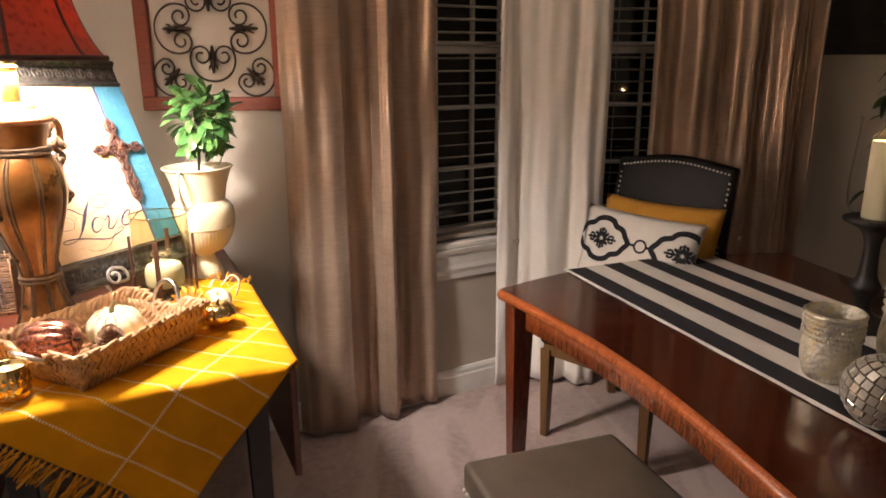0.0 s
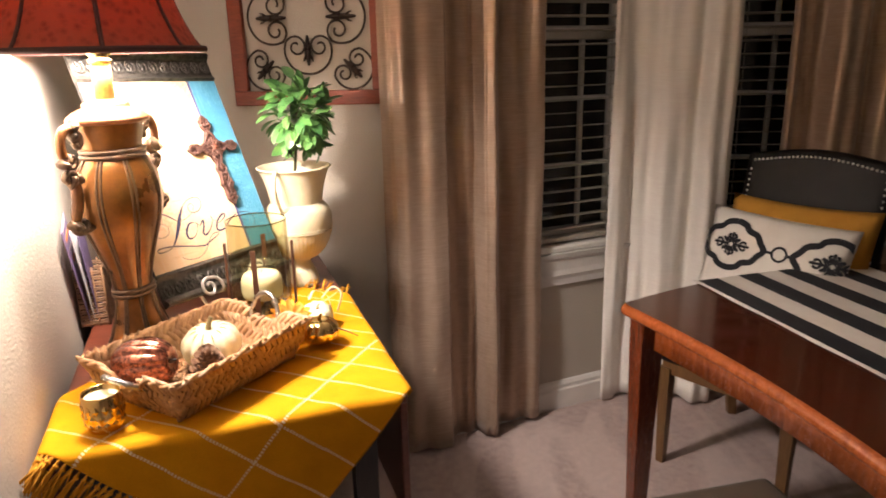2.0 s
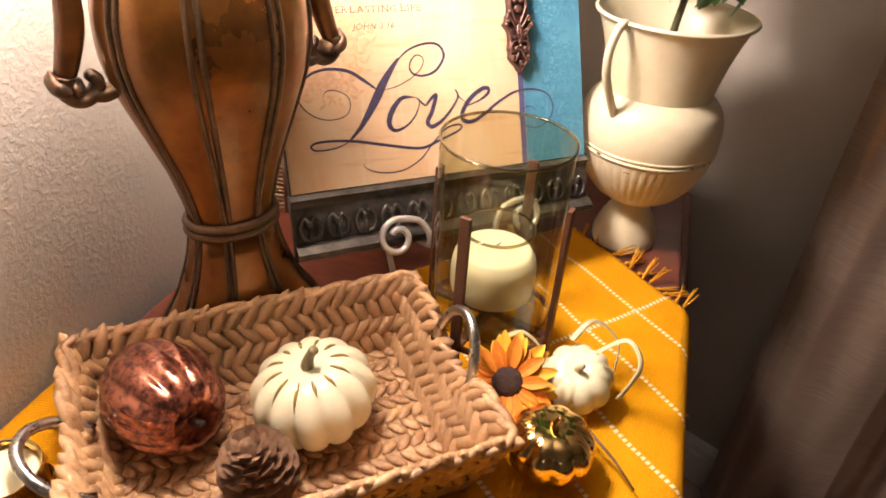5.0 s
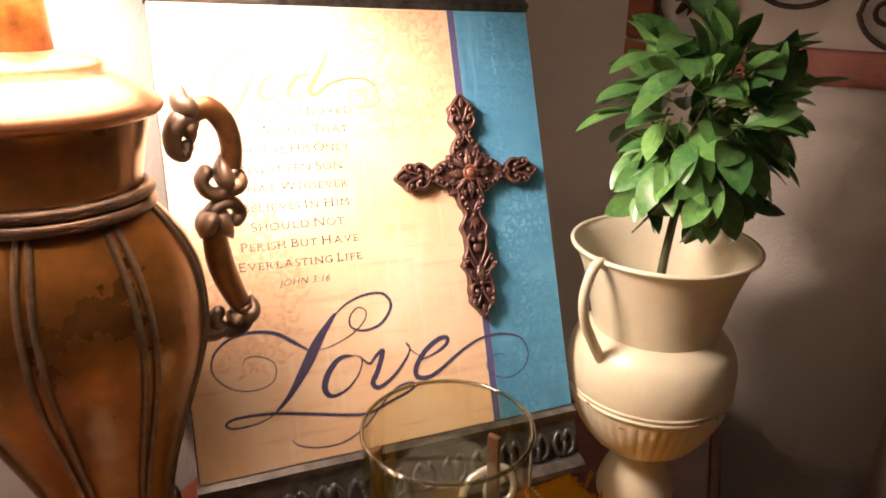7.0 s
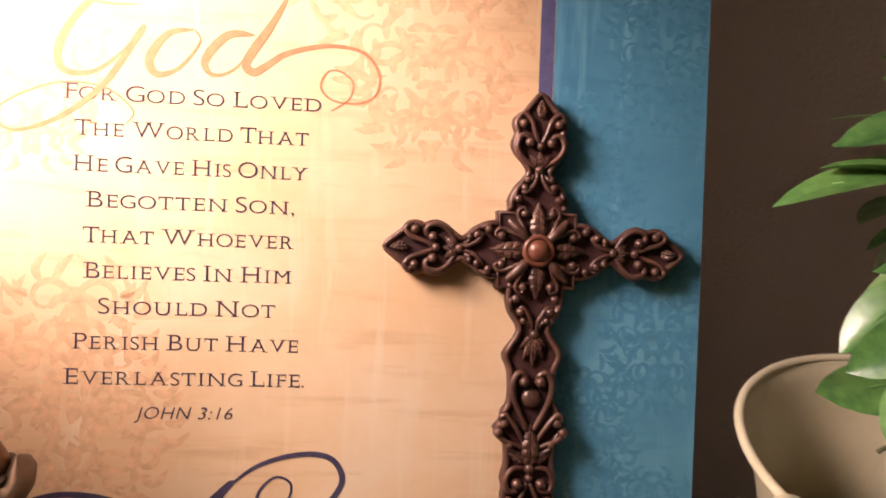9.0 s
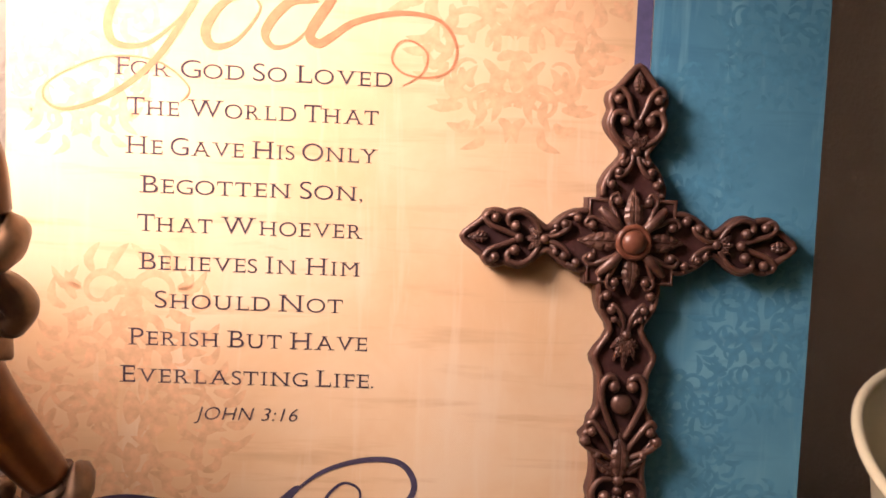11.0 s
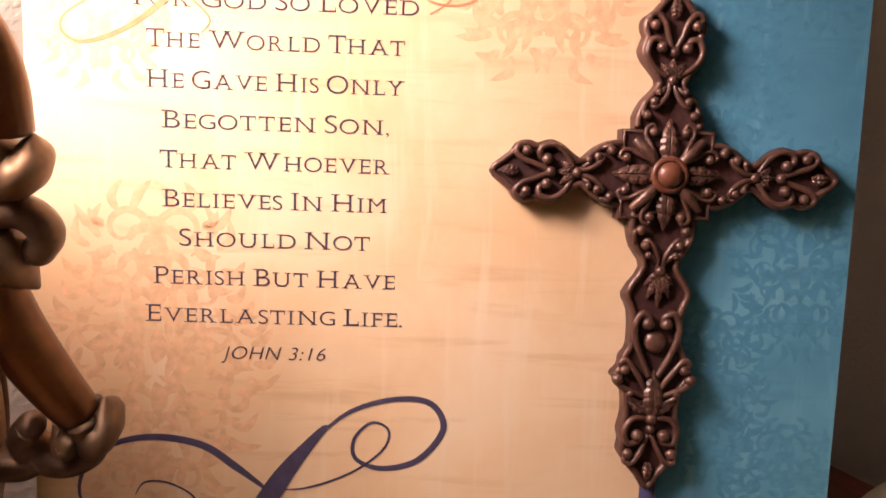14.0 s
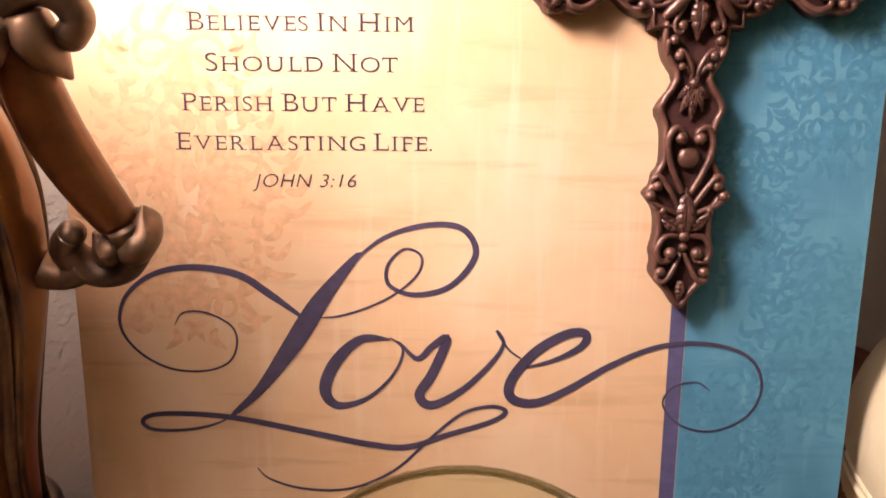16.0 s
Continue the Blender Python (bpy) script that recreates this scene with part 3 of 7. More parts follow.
# ---- curtains ----
def curtain(path, folds, z0, z1, material, label, flare=0.0, seed=1):
    """A hanging panel over a plan curve; folds(s) pushes it out of the curve, s runs 0..1."""
    rnd = random.Random(seed)
    line = smooth_line([(x, y, 0) for x, y in path], 60)
    rows, N = 46, len(line)
    ph = [rnd.uniform(0, 6.28) for _ in range(6)]
    bm = bmesh.new()
    rings = []
    for r in range(rows + 1):
        v = r / rows
        z = z0 + (z1 - z0) * v
        ring = []
        for i, p in enumerate(line):
            s = i / (N - 1)
            d = (line[min(i + 1, N - 1)] - line[max(i - 1, 0)]).normalized()
            nrm = Vector((d.y, -d.x, 0))
            loose = 1 + flare * (1 - v)
            off = folds(s) * loose + 0.004 * math.sin(9 * v + ph[0] + 20 * s) + 0.003 * math.sin(23 * v + ph[1] - 31 * s) + 0.005 * noise.noise((s * 14, v * 6, seed))
            hem = 0.008 * math.sin(7 * s + ph[2]) if r == 0 else 0
            ring.append(p + nrm * off + Vector((0, 0, z + hem)))
        rings.append(ring)
    ring_mesh(bm, rings, False)
    ob = part("curtain", bm, material)
    sol = ob.modifiers.new("cloth", "SOLIDIFY")
    sol.thickness, sol.offset = 0.003, 0
    return tagged(ob, label, "curtain")


def knots(*pairs):
    def f(s):
        for (a, va), (b, vb) in zip(pairs, pairs[1:]):
            if s <= b:
                t = (s - a) / (b - a)
                t = t * t * (3 - 2 * t)
                return va + (vb - va) * t
        return pairs[-1][1]
    return f


def wp(s, off):
    p = along_wall(W_A, WD, WN, s, off, 0)
    return (p.x, p.y)


curtain([wp(-0.07, 0.034), wp(0.2, 0.042), wp(0.38, 0.050), wp(0.54, 0.070)], knots((0, -0.012), (0.05, 0.016), (0.10, 0.046), (0.15, 0.040), (0.20, 0.056), (0.255, 0.050), (0.285, -0.014), (0.34, -0.024), (0.40, -0.012), (0.45, -0.022), (0.49, 0.040), (0.54, 0.062), (0.58, 0.046), (0.605, -0.010), (0.67, -0.022), (0.75, -0.002), (0.83, -0.018), (0.91, -0.002), (1.0, -0.012)),
        0.016, 2.5, TAUPE, "taupe satin curtain panel hanging to the carpet beside the window", 0.10, 3)
curtain([(0.79, 0.40), (0.93, 0.43), (1.10, 0.41), (1.25, 0.40)], lambda s: 0.022 * math.sin(2 * math.pi * (s * 2.6 + 0.12 * math.sin(9 * s))) + 0.007 * math.sin(2 * math.pi * (s * 6.3 + 0.3)),
        0.02, 2.5, WHITE_DRAPE, "white pleated curtain panel between the two windows", 0.2, 7)
curtain([(1.44, 0.47), (1.7, 0.46), (1.95, 0.46), (2.14, 0.47)], lambda s: 0.030 * math.sin(2 * math.pi * (s * 4.3 + 0.1)) + 0.012 * math.sin(2 * math.pi * s * 9.7),
        0.02, 2.5, TAUPE, "taupe satin curtain panel in shade behind the dining chair", 0.2, 11)


# ---- iron scrollwork in a red wooden frame ----
def wall_scroll():
    w, h, zc, xc = 0.525, 0.565, 1.585, -0.2625
    art = thing("wall_art", pose(xc, -0.002, zc, 90, 0, 0), "red-stained wooden frame with dark iron scrollwork on the wall", "wall decoration")
    rw = 0.048
    for nm, sx, sy, x, y in (("frame_rail", w, rw, 0, -h / 2 + rw / 2), ("frame_rail", w, rw, 0, h / 2 - rw / 2), ("frame_stile", rw, h - 2 * rw, -w / 2 + rw / 2, 0), ("frame_stile", rw, h - 2 * rw, w / 2 - rw / 2, 0)):
        part(nm, bx(sx, sy, 0.026, pose(x, y, 0.014), 0.005), RED_FRAME, art, smooth=False)

    def spiral(cx, cy, r0, a0, turns, sgn):
        return [(cx + r0 * (1 - 0.72 * t) * math.cos(a0 + sgn * 2 * math.pi * turns * t), cy + r0 * (1 - 0.72 * t) * math.sin(a0 + sgn * 2 * math.pi * turns * t), 0.012) for t in (k / 18 for k in range(19))]

    def motif(m, k):
        bm = bmesh.new()
        big = [(0.080 * k * math.sin(a), -0.080 * k * math.cos(a) * 0.95, 0.012) for a in (radians(-118 + 236 * i / 30) for i in range(31))]
        right = spiral(0.040 * k, 0.012 * k, 0.037 * k, radians(38), 1.25, 1)
        left = [(-x, y, z) for x, y, z in spiral(0.040 * k, 0.012 * k, 0.037 * k, radians(38), 1.25, 1)]
        line = list(reversed(left)) + big + right
        tube(bm, line, 0.0036, 6)
        ob = part("scroll", bm, IRON, art, m=m)
        bm = bmesh.new()
        for sgn in (1, -1):
            tube(bm, [(0, 0.0, 0.014), (0, sgn * 0.018 * k, 0.015), (0, sgn * 0.034 * k, 0.014), (0, sgn * 0.048 * k, 0.013)], lambda t: 0.011 * (1 - 0.25 * math.sin(3 * t) - 0.62 * t ** 3), 8)
            for e in (1, -1):
                tube(bm, [(0, sgn * 0.012 * k, 0.014), (e * 0.013, sgn * 0.026 * k, 0.014), (e * 0.016, sgn * 0.036 * k, 0.013)], lambda t: 0.006 * (1 - 0.8 * t), 6)
        part("fleur_tie", bm, IRON, ob)

    for a, x, y in ((0, 0, -0.105), (180, 0, 0.105), (-90, -0.118, 0.0), (90, 0.118, 0.0)):
        motif(pose(x, y, 0, 0, 0, a) @ pose(0, 0.0, 0), 1.0 if a % 180 == 0 else 1.05)
    for a, x, y in ((-45, -0.150, -0.165), (45, 0.150, -0.165), (-135, -0.150, 0.165), (135, 0.150, 0.165)):
        motif(pose(x, y, 0, 0, 0, a), 0.86)
    return art


wall_scroll()

# ---- drop-leaf side table ----
FR = Vector((0.214, -1.07, 0))
TW, TL, TZ = 0.67, 1.13, 0.79


def on_table(u, v, z=0.0):
    """u from the right edge towards the wall, v from the front edge back."""
    return FR - E_WIDE.normalized() * u + E_LONG.normalized() * v + UP * (TZ + z)


TM = basis(E_WIDE.normalized(), E_LONG.normalized(), UP, (0, 0, 0))


def side_table():
    t = thing("side_table", TM.copy(), "cherry-topped drop-leaf side table with black legs", "table")
    inv = TM.inverted()

    def loc(p):
        return inv @ p

    c = loc(on_table(TW / 2, TL / 2, -0.011))
    part("tabletop", bx(TW, TL, 0.022, Matrix.Translation(c), 0.006, 3), CHERRY, t, smooth=False)
    for u in (0.012, TW - 0.012):
        c = loc(on_table(u + (-0.022 if u < 0.1 else 0.022), TL / 2 + 0.02, -0.19))
        part("drop_leaf", bx(0.018, TL - 0.10, 0.31, Matrix.Translation(c), 0.006, 3), CHERRY, t, smooth=False)
    for u in (0.085, TW - 0.085):
        for v in (0.07, TL - 0.09):
            c = loc(on_table(u, v, -0.406))
            bm = bmesh.new()
            lathe(bm, [(0.023, -TZ + 0.406), (0.030, -0.1), (0.038, 0.384)], 4)
            part("leg", bm, BLACK_WOOD, t, m=Matrix.Translation(c) @ pose(0, 0, 0, 0, 0, 45), smooth=False)
    for v in (0.07, TL - 0.09):
        part("apron", bx(TW - 0.24, 0.02, 0.09, Matrix.Translation(loc(on_table(TW / 2, v, -0.069))), 0.002), BLACK_WOOD, t, smooth=False)
    for u in (0.085, TW - 0.085):
        part("apron", bx(0.02, TL - 0.23, 0.09, Matrix.Translation(loc(on_table(u, TL / 2, -0.069))), 0.002), BLACK_WOOD, t, smooth=False)
    return t


side_table()

# ---- mustard throw over the table ----
D1, D2 = Vector((0.270, 0.963, 0)).normalized(), Vector((0.963, -0.270, 0)).normalized()
CLOTH_R0, CLOTH_R1, CLOTH_W = -0.430, 0.490, 0.67


def drape(s, r, lift=0.004):
    """Where the throw's point (s across, r along) lies: on the top, or bent down over its edge."""
    p = D2 * s + D1 * r
    u, v = -p.dot(E_WIDE.normalized()), p.dot(E_LONG.normalized())
    cu, cv = min(max(u, 0.0), TW), min(max(v, 0.0), TL)
    du, dv = u - cu, v - cv
    q = math.hypot(du, dv)
    ripple = 0.0012 * math.sin(40 * s + 11 * r) + 0.0015 * noise.noise((s * 9, r * 9, 0.3))
    if q < 1e-6:
        return on_table(u, v, lift + ripple)
    bend = 0.016
    if q < bend * 1.57:
        a = q / bend
        out, down = bend * math.sin(a), bend * (1 - math.cos(a))
    else:
        rest = q - bend * 1.57
        out, down = bend + 0.05 * rest + 0.010 * math.sin(16 * (s - r) + 1.0) * min(1, rest * 5), bend + rest * 0.995
    return on_table(cu + du / q * out, cv + dv / q * out, lift - down + ripple)


def throw():
    root = thing("throw_blanket", Matrix(), "mustard yellow woven throw with white check lines and knotted fringe", "throw")
    bm = bmesh.new()
    uv = bm.loops.layers.uv.new("UVMap")
    nu, nv = 90, 150
    grid = [[bm.verts.new(drape(-CLOTH_W * i / nu, CLOTH_R0 + (CLOTH_R1 - CLOTH_R0) * j / nv)) for j in range(nv + 1)] for i in range(nu + 1)]
    for i in range(nu):
        for j in range(nv):
            f = bm.faces.new((grid[i][j], grid[i + 1][j], grid[i + 1][j + 1], grid[i][j + 1]))
            for lp, (a, b) in zip(f.loops, ((i, j), (i + 1, j), (i + 1, j + 1), (i, j + 1))):
                lp[uv].uv = (-CLOTH_W * a / nu, CLOTH_R0 + (CLOTH_R1 - CLOTH_R0) * b / nv)
    bmesh.ops.recalc_face_normals(bm, faces=bm.faces)
    ob = part("cloth", bm, THROW, root)
    sol = ob.modifiers.new("thickness", "SOLIDIFY")
    sol.thickness, sol.offset = 0.004, 0
    rnd = random.Random(4)
    base = []
    for k in range(3):
        bm = bmesh.new()
        for e in range(5):
            a, w = rnd.uniform(0, 6.28), rnd.uniform(0.002, 0.007)
            x, y = w * math.cos(a), w * math.sin(a)
            tube(bm, [(0, 0, 0), (x * 0.3, y * 0.3, -0.010), (x * 0.45, y * 0.45, -0.016), (x * 1.3, y * 1.3, -0.034), (x * 1.7 + rnd.uniform(-.004, .004), y * 1.7 + rnd.uniform(-.004, .004), -0.062 - rnd.uniform(0, 0.010))], lambda t: 0.0024 * (1 - 0.25 * t), 5)
        ball(bm, 0.0055, (0, 0, -0.012), 1, 1, 0.8, 8, 6)
        base.append(bm)
    protos = []
    count = 50
    for end in (0, 1):
        for i in range(count):
            s = -CLOTH_W * (i + 0.5) / count
            r = CLOTH_R0 if end == 0 else CLOTH_R1
            p = drape(s, r)
            q = drape(s, r + (-0.03 if end == 0 else 0.03))
            d = (q - p).normalized()
            z = -d
            x = Vector((d.y, -d.x, 0.15 + rnd.uniform(-.2, .2)))
            x = (x - z * x.dot(z)).normalized()
            y = z.cross(x)
            shrink, sway = (1.0, 14) if end == 0 else (0.56, 40)
            m = basis(x, y, z, p) @ pose(0, 0, 0, rnd.uniform(-sway, sway), rnd.uniform(-sway, sway), rnd.uniform(0, 360)) @ Matrix.Scale(shrink, 4)
            k = i % 3
            if end == 0 and i < 3:
                protos.append(part("tassel", base[i], TASSEL, root, m=m))
            else:
                share("tassel", protos[k], root, m)
    return root


throw()


# ---- table lamp ----
def table_lamp():
    lamp = thing("table_lamp", pose(-0.419, -0.956, TZ + 0.001, 0, 0, -9), "antique bronze urn table lamp with scroll handles and rust shade", "lamp")
    SX = 0.74
    ribs = 8

    def lobed(a, z):
        return 1.0 + 0.012 * math.cos(ribs * a)

    foot = [(0.116, 0.0), (0.118, 0.008), (0.114, 0.020), (0.106, 0.034), (0.090, 0.062), (0.074, 0.090), (0.062, 0.118), (0.053, 0.146), (0.048, 0.174)]
    body = [(0.045, 0.186), (0.048, 0.204), (0.058, 0.242), (0.076, 0.292), (0.092, 0.336), (0.0995, 0.368), (0.101, 0.390), (0.099, 0.416), (0.091, 0.442), (0.079, 0.464), (0.068, 0.479)]
    neck = [(0.0635, 0.492), (0.065, 0.502), (0.069, 0.520), (0.074, 0.540), (0.079, 0.552)]
    part("foot", lathe(bmesh.new(), foot, 64, 0.64, 1, wave=lobed), BRONZE, lamp)
    part("body", lathe(bmesh.new(), smooth_prof(body), 64, SX, 1, wave=lobed), BRONZE, lamp)
    part("neck", lathe(bmesh.new(), smooth_prof(neck), 64, 0.82, 1, wave=lobed), BRONZE, lamp)
    for z, r, k in ((0.180, 0.049, 2), (0.486, 0.0680, 2)):
        for j in range(k):
            bm = bmesh.new()
            ringpts = [(r * (SX if z < 0.3 else 0.84) * math.cos(a), r * math.sin(a), z + (j - 0.5) * 0.010) for a in (2 * math.pi * i / 48 for i in range(49))]
            tube(bm, ringpts, 0.0055, 8, False)
            part("neck_band", bm, BRONZE_RIB, lamp)
    # double ribs down the body and the foot
    for i in range(8):
        a0 = 2 * math.pi * (i + 0.5) / 8
        for prof in (body, foot):
            for da in (-0.055, 0.055):
                pts = []
                for r, z in smooth_prof(prof):
                    a = a0 + da * min(1.0, 0.09 / max(r, 0.04)) ** 0.5
                    k = r * (1 + 0.012 * math.cos(8 * a)) + 0.0005
                    pts.append((k * (SX if prof is body else 0.64) * math.cos(a), k * math.sin(a), z))
                bm = bmesh.new()
                tube(bm, pts, 0.0030, 6)
                part("rib", bm, BRONZE_RIB, lamp)
    cap = [(0.080, 0.548), (0.086, 0.551), (0.088, 0.555), (0.086, 0.560), (0.074, 0.570), (0.058, 0.577), (0.050, 0.580), (0.051, 0.586), (0.046, 0.590), (0.030, 0.593), (0.022, 0.597)]
    part("cap", lathe(bmesh.new(), cap, 64, 0.88, 1), COPPER_TOP, lamp)
    part("stem_tube", lathe(bmesh.new(), [(0.0195, 0.594), (0.0195, 0.665)], 28), AMBER_TUBE, lamp)
    part("socket", lathe(bmesh.new(), [(0.015, 0.665), (0.022, 0.668), (0.024, 0.674), (0.018, 0.680), (0.024, 0.686), (0.025, 0.708), (0.014, 0.711)], 24), BRASS, lamp)
    part("light_bulb", ball(lathe(bmesh.new(), [(0.013, 0.710), (0.014, 0.735), (0.018, 0.746)], 16), 0.029, (0, 0, 0.764), 1, 1, 1.1), glow("warm_bulb_glass", (1.0, 0.72, 0.42), 12.0), lamp).visible_shadow = False

    # acanthus handles, one each side along the long axis of the urn
    def handle(sgn):
        def P(pts):
            return smooth_line([(0, sgn * (0.095 + 0.73 * (y - 0.1)), z - 0.009 - 0.03 * (0.54 - z)) for y, z in pts], 7)

        bm = tube(bmesh.new(), P([(0.112, 0.546), (0.123, 0.553), (0.140, 0.553), (0.155, 0.540), (0.160, 0.522), (0.157, 0.503)]), lambda t: 0.0102 - 0.0008 * t, 14)
        ob = part("handle", bm, BRONZE_DARK, lamp)
        bm = tube(bmesh.new(), P([(0.128, 0.458), (0.129, 0.440), (0.132, 0.420), (0.140, 0.398), (0.150, 0.378)]), lambda t: 0.0092 + 0.0026 * math.sin(math.pi * t), 14)
        part("lower_arm", bm, BRONZE_DARK, ob)

        def scroll(pts, r0, r1, knob=0.0, flat=1.5):
            line = P(pts)
            m = tube(bmesh.new(), line, lambda t: 1.25 * (r0 + (r1 - r0) * t), 12, flat=flat, up=(1, 0, 0))
            if knob:
                ball(m, knob * 1.02, line[-1], 1.3, 1, 1, 14, 10)
            part("acanthus_curl", m, BRONZE_RIB, ob)

        def blade(pts, w):
            (y0, z0), (y1, z1) = pts[-2:]
            pts = pts + [(y1 + 0.7 * (y1 - y0), z1 + 0.7 * (z1 - z0))]
            part("acanthus_leaf", tube(bmesh.new(), P(pts), lambda t: 1.25 * w * (0.8 + 0.6 * math.sin(math.pi * t)) * (1 - t ** 1.6) + 0.0006, 11, flat=1.9, up=(1, 0, 0)), BRONZE_RIB, ob)

        # root at the rim
        scroll([(0.116, 0.548), (0.106, 0.546), (0.096, 0.536), (0.095, 0.524), (0.104, 0.518), (0.110, 0.525)], 0.0080, 0.0040, 0.0058)
        blade([(0.122, 0.552), (0.114, 0.556), (0.109, 0.563), (0.110, 0.570)], 0.0066)
        blade([(0.120, 0.547), (0.114, 0.540), (0.116, 0.532)], 0.0052)
        # upper collar: swept leaf with an inward curl
        scroll([(0.160, 0.492), (0.151, 0.485), (0.138, 0.482), (0.126, 0.486), (0.121, 0.495), (0.127, 0.502)], 0.0050, 0.0052, 0.0066)
        blade([(0.148, 0.486), (0.158, 0.488), (0.165, 0.493), (0.167, 0.498)], 0.0060)
        blade([(0.152, 0.488), (0.147, 0.497), (0.146, 0.508)], 0.0058)
        # lower collar: the same, turned outward
        scroll([(0.122, 0.460), (0.131, 0.470), (0.146, 0.474), (0.157, 0.471), (0.162, 0.463), (0.156, 0.457)], 0.0052, 0.0048, 0.0060)
        blade([(0.132, 0.466), (0.123, 0.461), (0.117, 0.453), (0.114, 0.449)], 0.0060)
        blade([(0.138, 0.467), (0.140, 0.456), (0.146, 0.447)], 0.0056)
        # foot scroll against the body
        scroll([(0.153, 0.378), (0.155, 0.366), (0.147, 0.357), (0.134, 0.355), (0.122, 0.360), (0.116, 0.369), (0.122, 0.375)], 0.0068, 0.0048, 0.0060)
        blade([(0.150, 0.364), (0.158, 0.368), (0.164, 0.374), (0.165, 0.380)], 0.0060)
        blade([(0.146, 0.372), (0.141, 0.366), (0.137, 0.371)], 0.0050)
        scroll([(0.124, 0.360), (0.112, 0.357), (0.096, 0.360)], 0.0062, 0.0060)

    handle(1)
    handle(-1)
    # bell shade with dark ribs and hem
    prof = [(0.222, 0.690), (0.208, 0.705), (0.190, 0.735), (0.172, 0.775), (0.156, 0.825), (0.144, 0.885), (0.138, 0.945)]
    sh = smooth_prof(prof)
    wave = lambda a, z: 1.0 - 0.022 * abs(math.cos(4 * a)) ** 0.6
    bm = lathe(bmesh.new(), sh, 96, 0.94, 1, False, False, wave)
    shade = part("shade", bm, SHADE, lamp)
    sol = shade.modifiers.new("fabric", "SOLIDIFY")
    sol.thickness = 0.0015
    part("lining", lathe(bmesh.new(), [(r - 0.006, z) for r, z in sh], 96, 0.94, 1, False, False, wave), LINING, shade, "cream inner lining")
    for i in range(8):
        a = 2 * math.pi * i / 8
        part("shade_rib", tube(bmesh.new(), [(r * wave(a, z) * 0.94 * math.cos(a), r * wave(a, z) * math.sin(a), z) for r, z in sh], 0.0042, 6), SHADE_DARK, shade)
    part("shade_hem", tube(bmesh.new(), [(0.222 * wave(a, 0) * 0.94 * math.cos(a), 0.222 * wave(a, 0) * math.sin(a), 0.692) for a in (2 * math.pi * i / 96 for i in range(97))], 0.0052, 6, False, 1.4), SHADE_DARK, shade)
    return lamp


def smooth_prof(prof, n=5):
    return [(p.x, p.y) for p in smooth_line([(r, z, 0) for r, z in prof], n)]


table_lamp()

# ---- framed verse panel on an easel ----
PA, PB, PN = Vector((0.3469, 0.9372, -0.0355)), Vector((-0.3480, 0.1637, 0.9231)), Vector((0.8710, -0.3079, 0.3829))
PC = Vector((-0.4154, -0.6467, 1.1880))
PM = basis(PA, PB, PN, PC)


def letters(body, size, at, parent, material, align="CENTER", shear=0.0, width=0.0, name="lettering"):
    """Text set in the built-in font, turned into a thin mesh."""
    cu = bpy.data.curves.new(name, "FONT")
    cu.body, cu.size, cu.align_x, cu.extrude, cu.shear, cu.offset = body, size, align, 0.00003, shear, -0.010 * size
    cu.space_character = 1.06
    tmp = bpy.data.objects.new(name, cu)
    scene.collection.objects.link(tmp)
    dg = bpy.context.evaluated_depsgraph_get()
    mesh = bpy.data.meshes.new_from_object(tmp.evaluated_get(dg))
    bpy.data.objects.remove(tmp)
    xs = [v.co.x for v in mesh.vertices]
    k = width / (max(xs) - min(xs)) if width else 1.0
    for v in mesh.vertices:
        v.co.x *= k
    mesh.materials.clear()
    mesh.materials.append(material)
    ob = new(name, mesh)
    ob.parent, ob.matrix_basis = parent, Matrix.Translation(at)
    return ob


def serifed(ch, size, parent):
    """One capital of the built-in font with bracket serifs on its stem ends; returns its bmesh."""
    ob = letters(ch, size, (0, 0, 0), parent, TEXT_INK, "LEFT")
    bm = bmesh.new()
    bm.from_mesh(ob.data)
    bpy.data.objects.remove(ob)
    top = max(v.co.y for v in bm.verts)
    flat = {0: [], 1: []}
    for e in bm.edges:
        p, q = e.verts[0].co, e.verts[1].co
        if min(p.z, q.z) < 0 or abs(p.y - q.y) > 0.004 * size or abs(p.x - q.x) < 0.02 * size:
            continue
        for k, y in ((0, 0.0), (1, top)):
            if abs(p.y - y) < 0.02 * size:
                flat[k].append((min(p.x, q.x), max(p.x, q.x)))
    over, th, stem = 0.105 * size, 0.040 * size, 0.17 * size
    z = max(v.co.z for v in bm.verts)

    def slip(x0, x1, y0, y1, grow=0.0):
        """A thin tapering foot; its far edge is longer by grow at both ends."""
        bm.faces.new([bm.verts.new(p) for p in ((x0, y0, z), (x1, y0, z), (x1 - grow, y1, z), (x0 + grow, y1, z))])

    if ch in "ABDEFHIKLMNPRTUVWXY":
        for k, runs in flat.items():
            y, sg = (0.008 * size, 1) if k == 0 else (top, -1)
            joined = []
            for x0, x1 in sorted(runs):
                if joined and x0 <= joined[-1][1] + 0.005 * size:
                    joined[-1][1] = max(joined[-1][1], x1)
                else:
                    joined.append([x0, x1])
            for x0, x1 in joined:
                if x1 - x0 < stem:
                    slip(x0 - over, x1 + over, y, y + sg * th, over * 0.35)
                    continue
                if ch != "T":
                    slip(x0 - over, x0 + 0.02 * size, y, y + sg * th)
                ticks = [x1] if ch in "EFL" else [x0, x1] if ch == "T" else []
                for x in ticks:
                    slip(x - 0.020 * size, x + 0.020 * size, y, y + sg * 0.19 * size, 0.009 * size)
    return bm


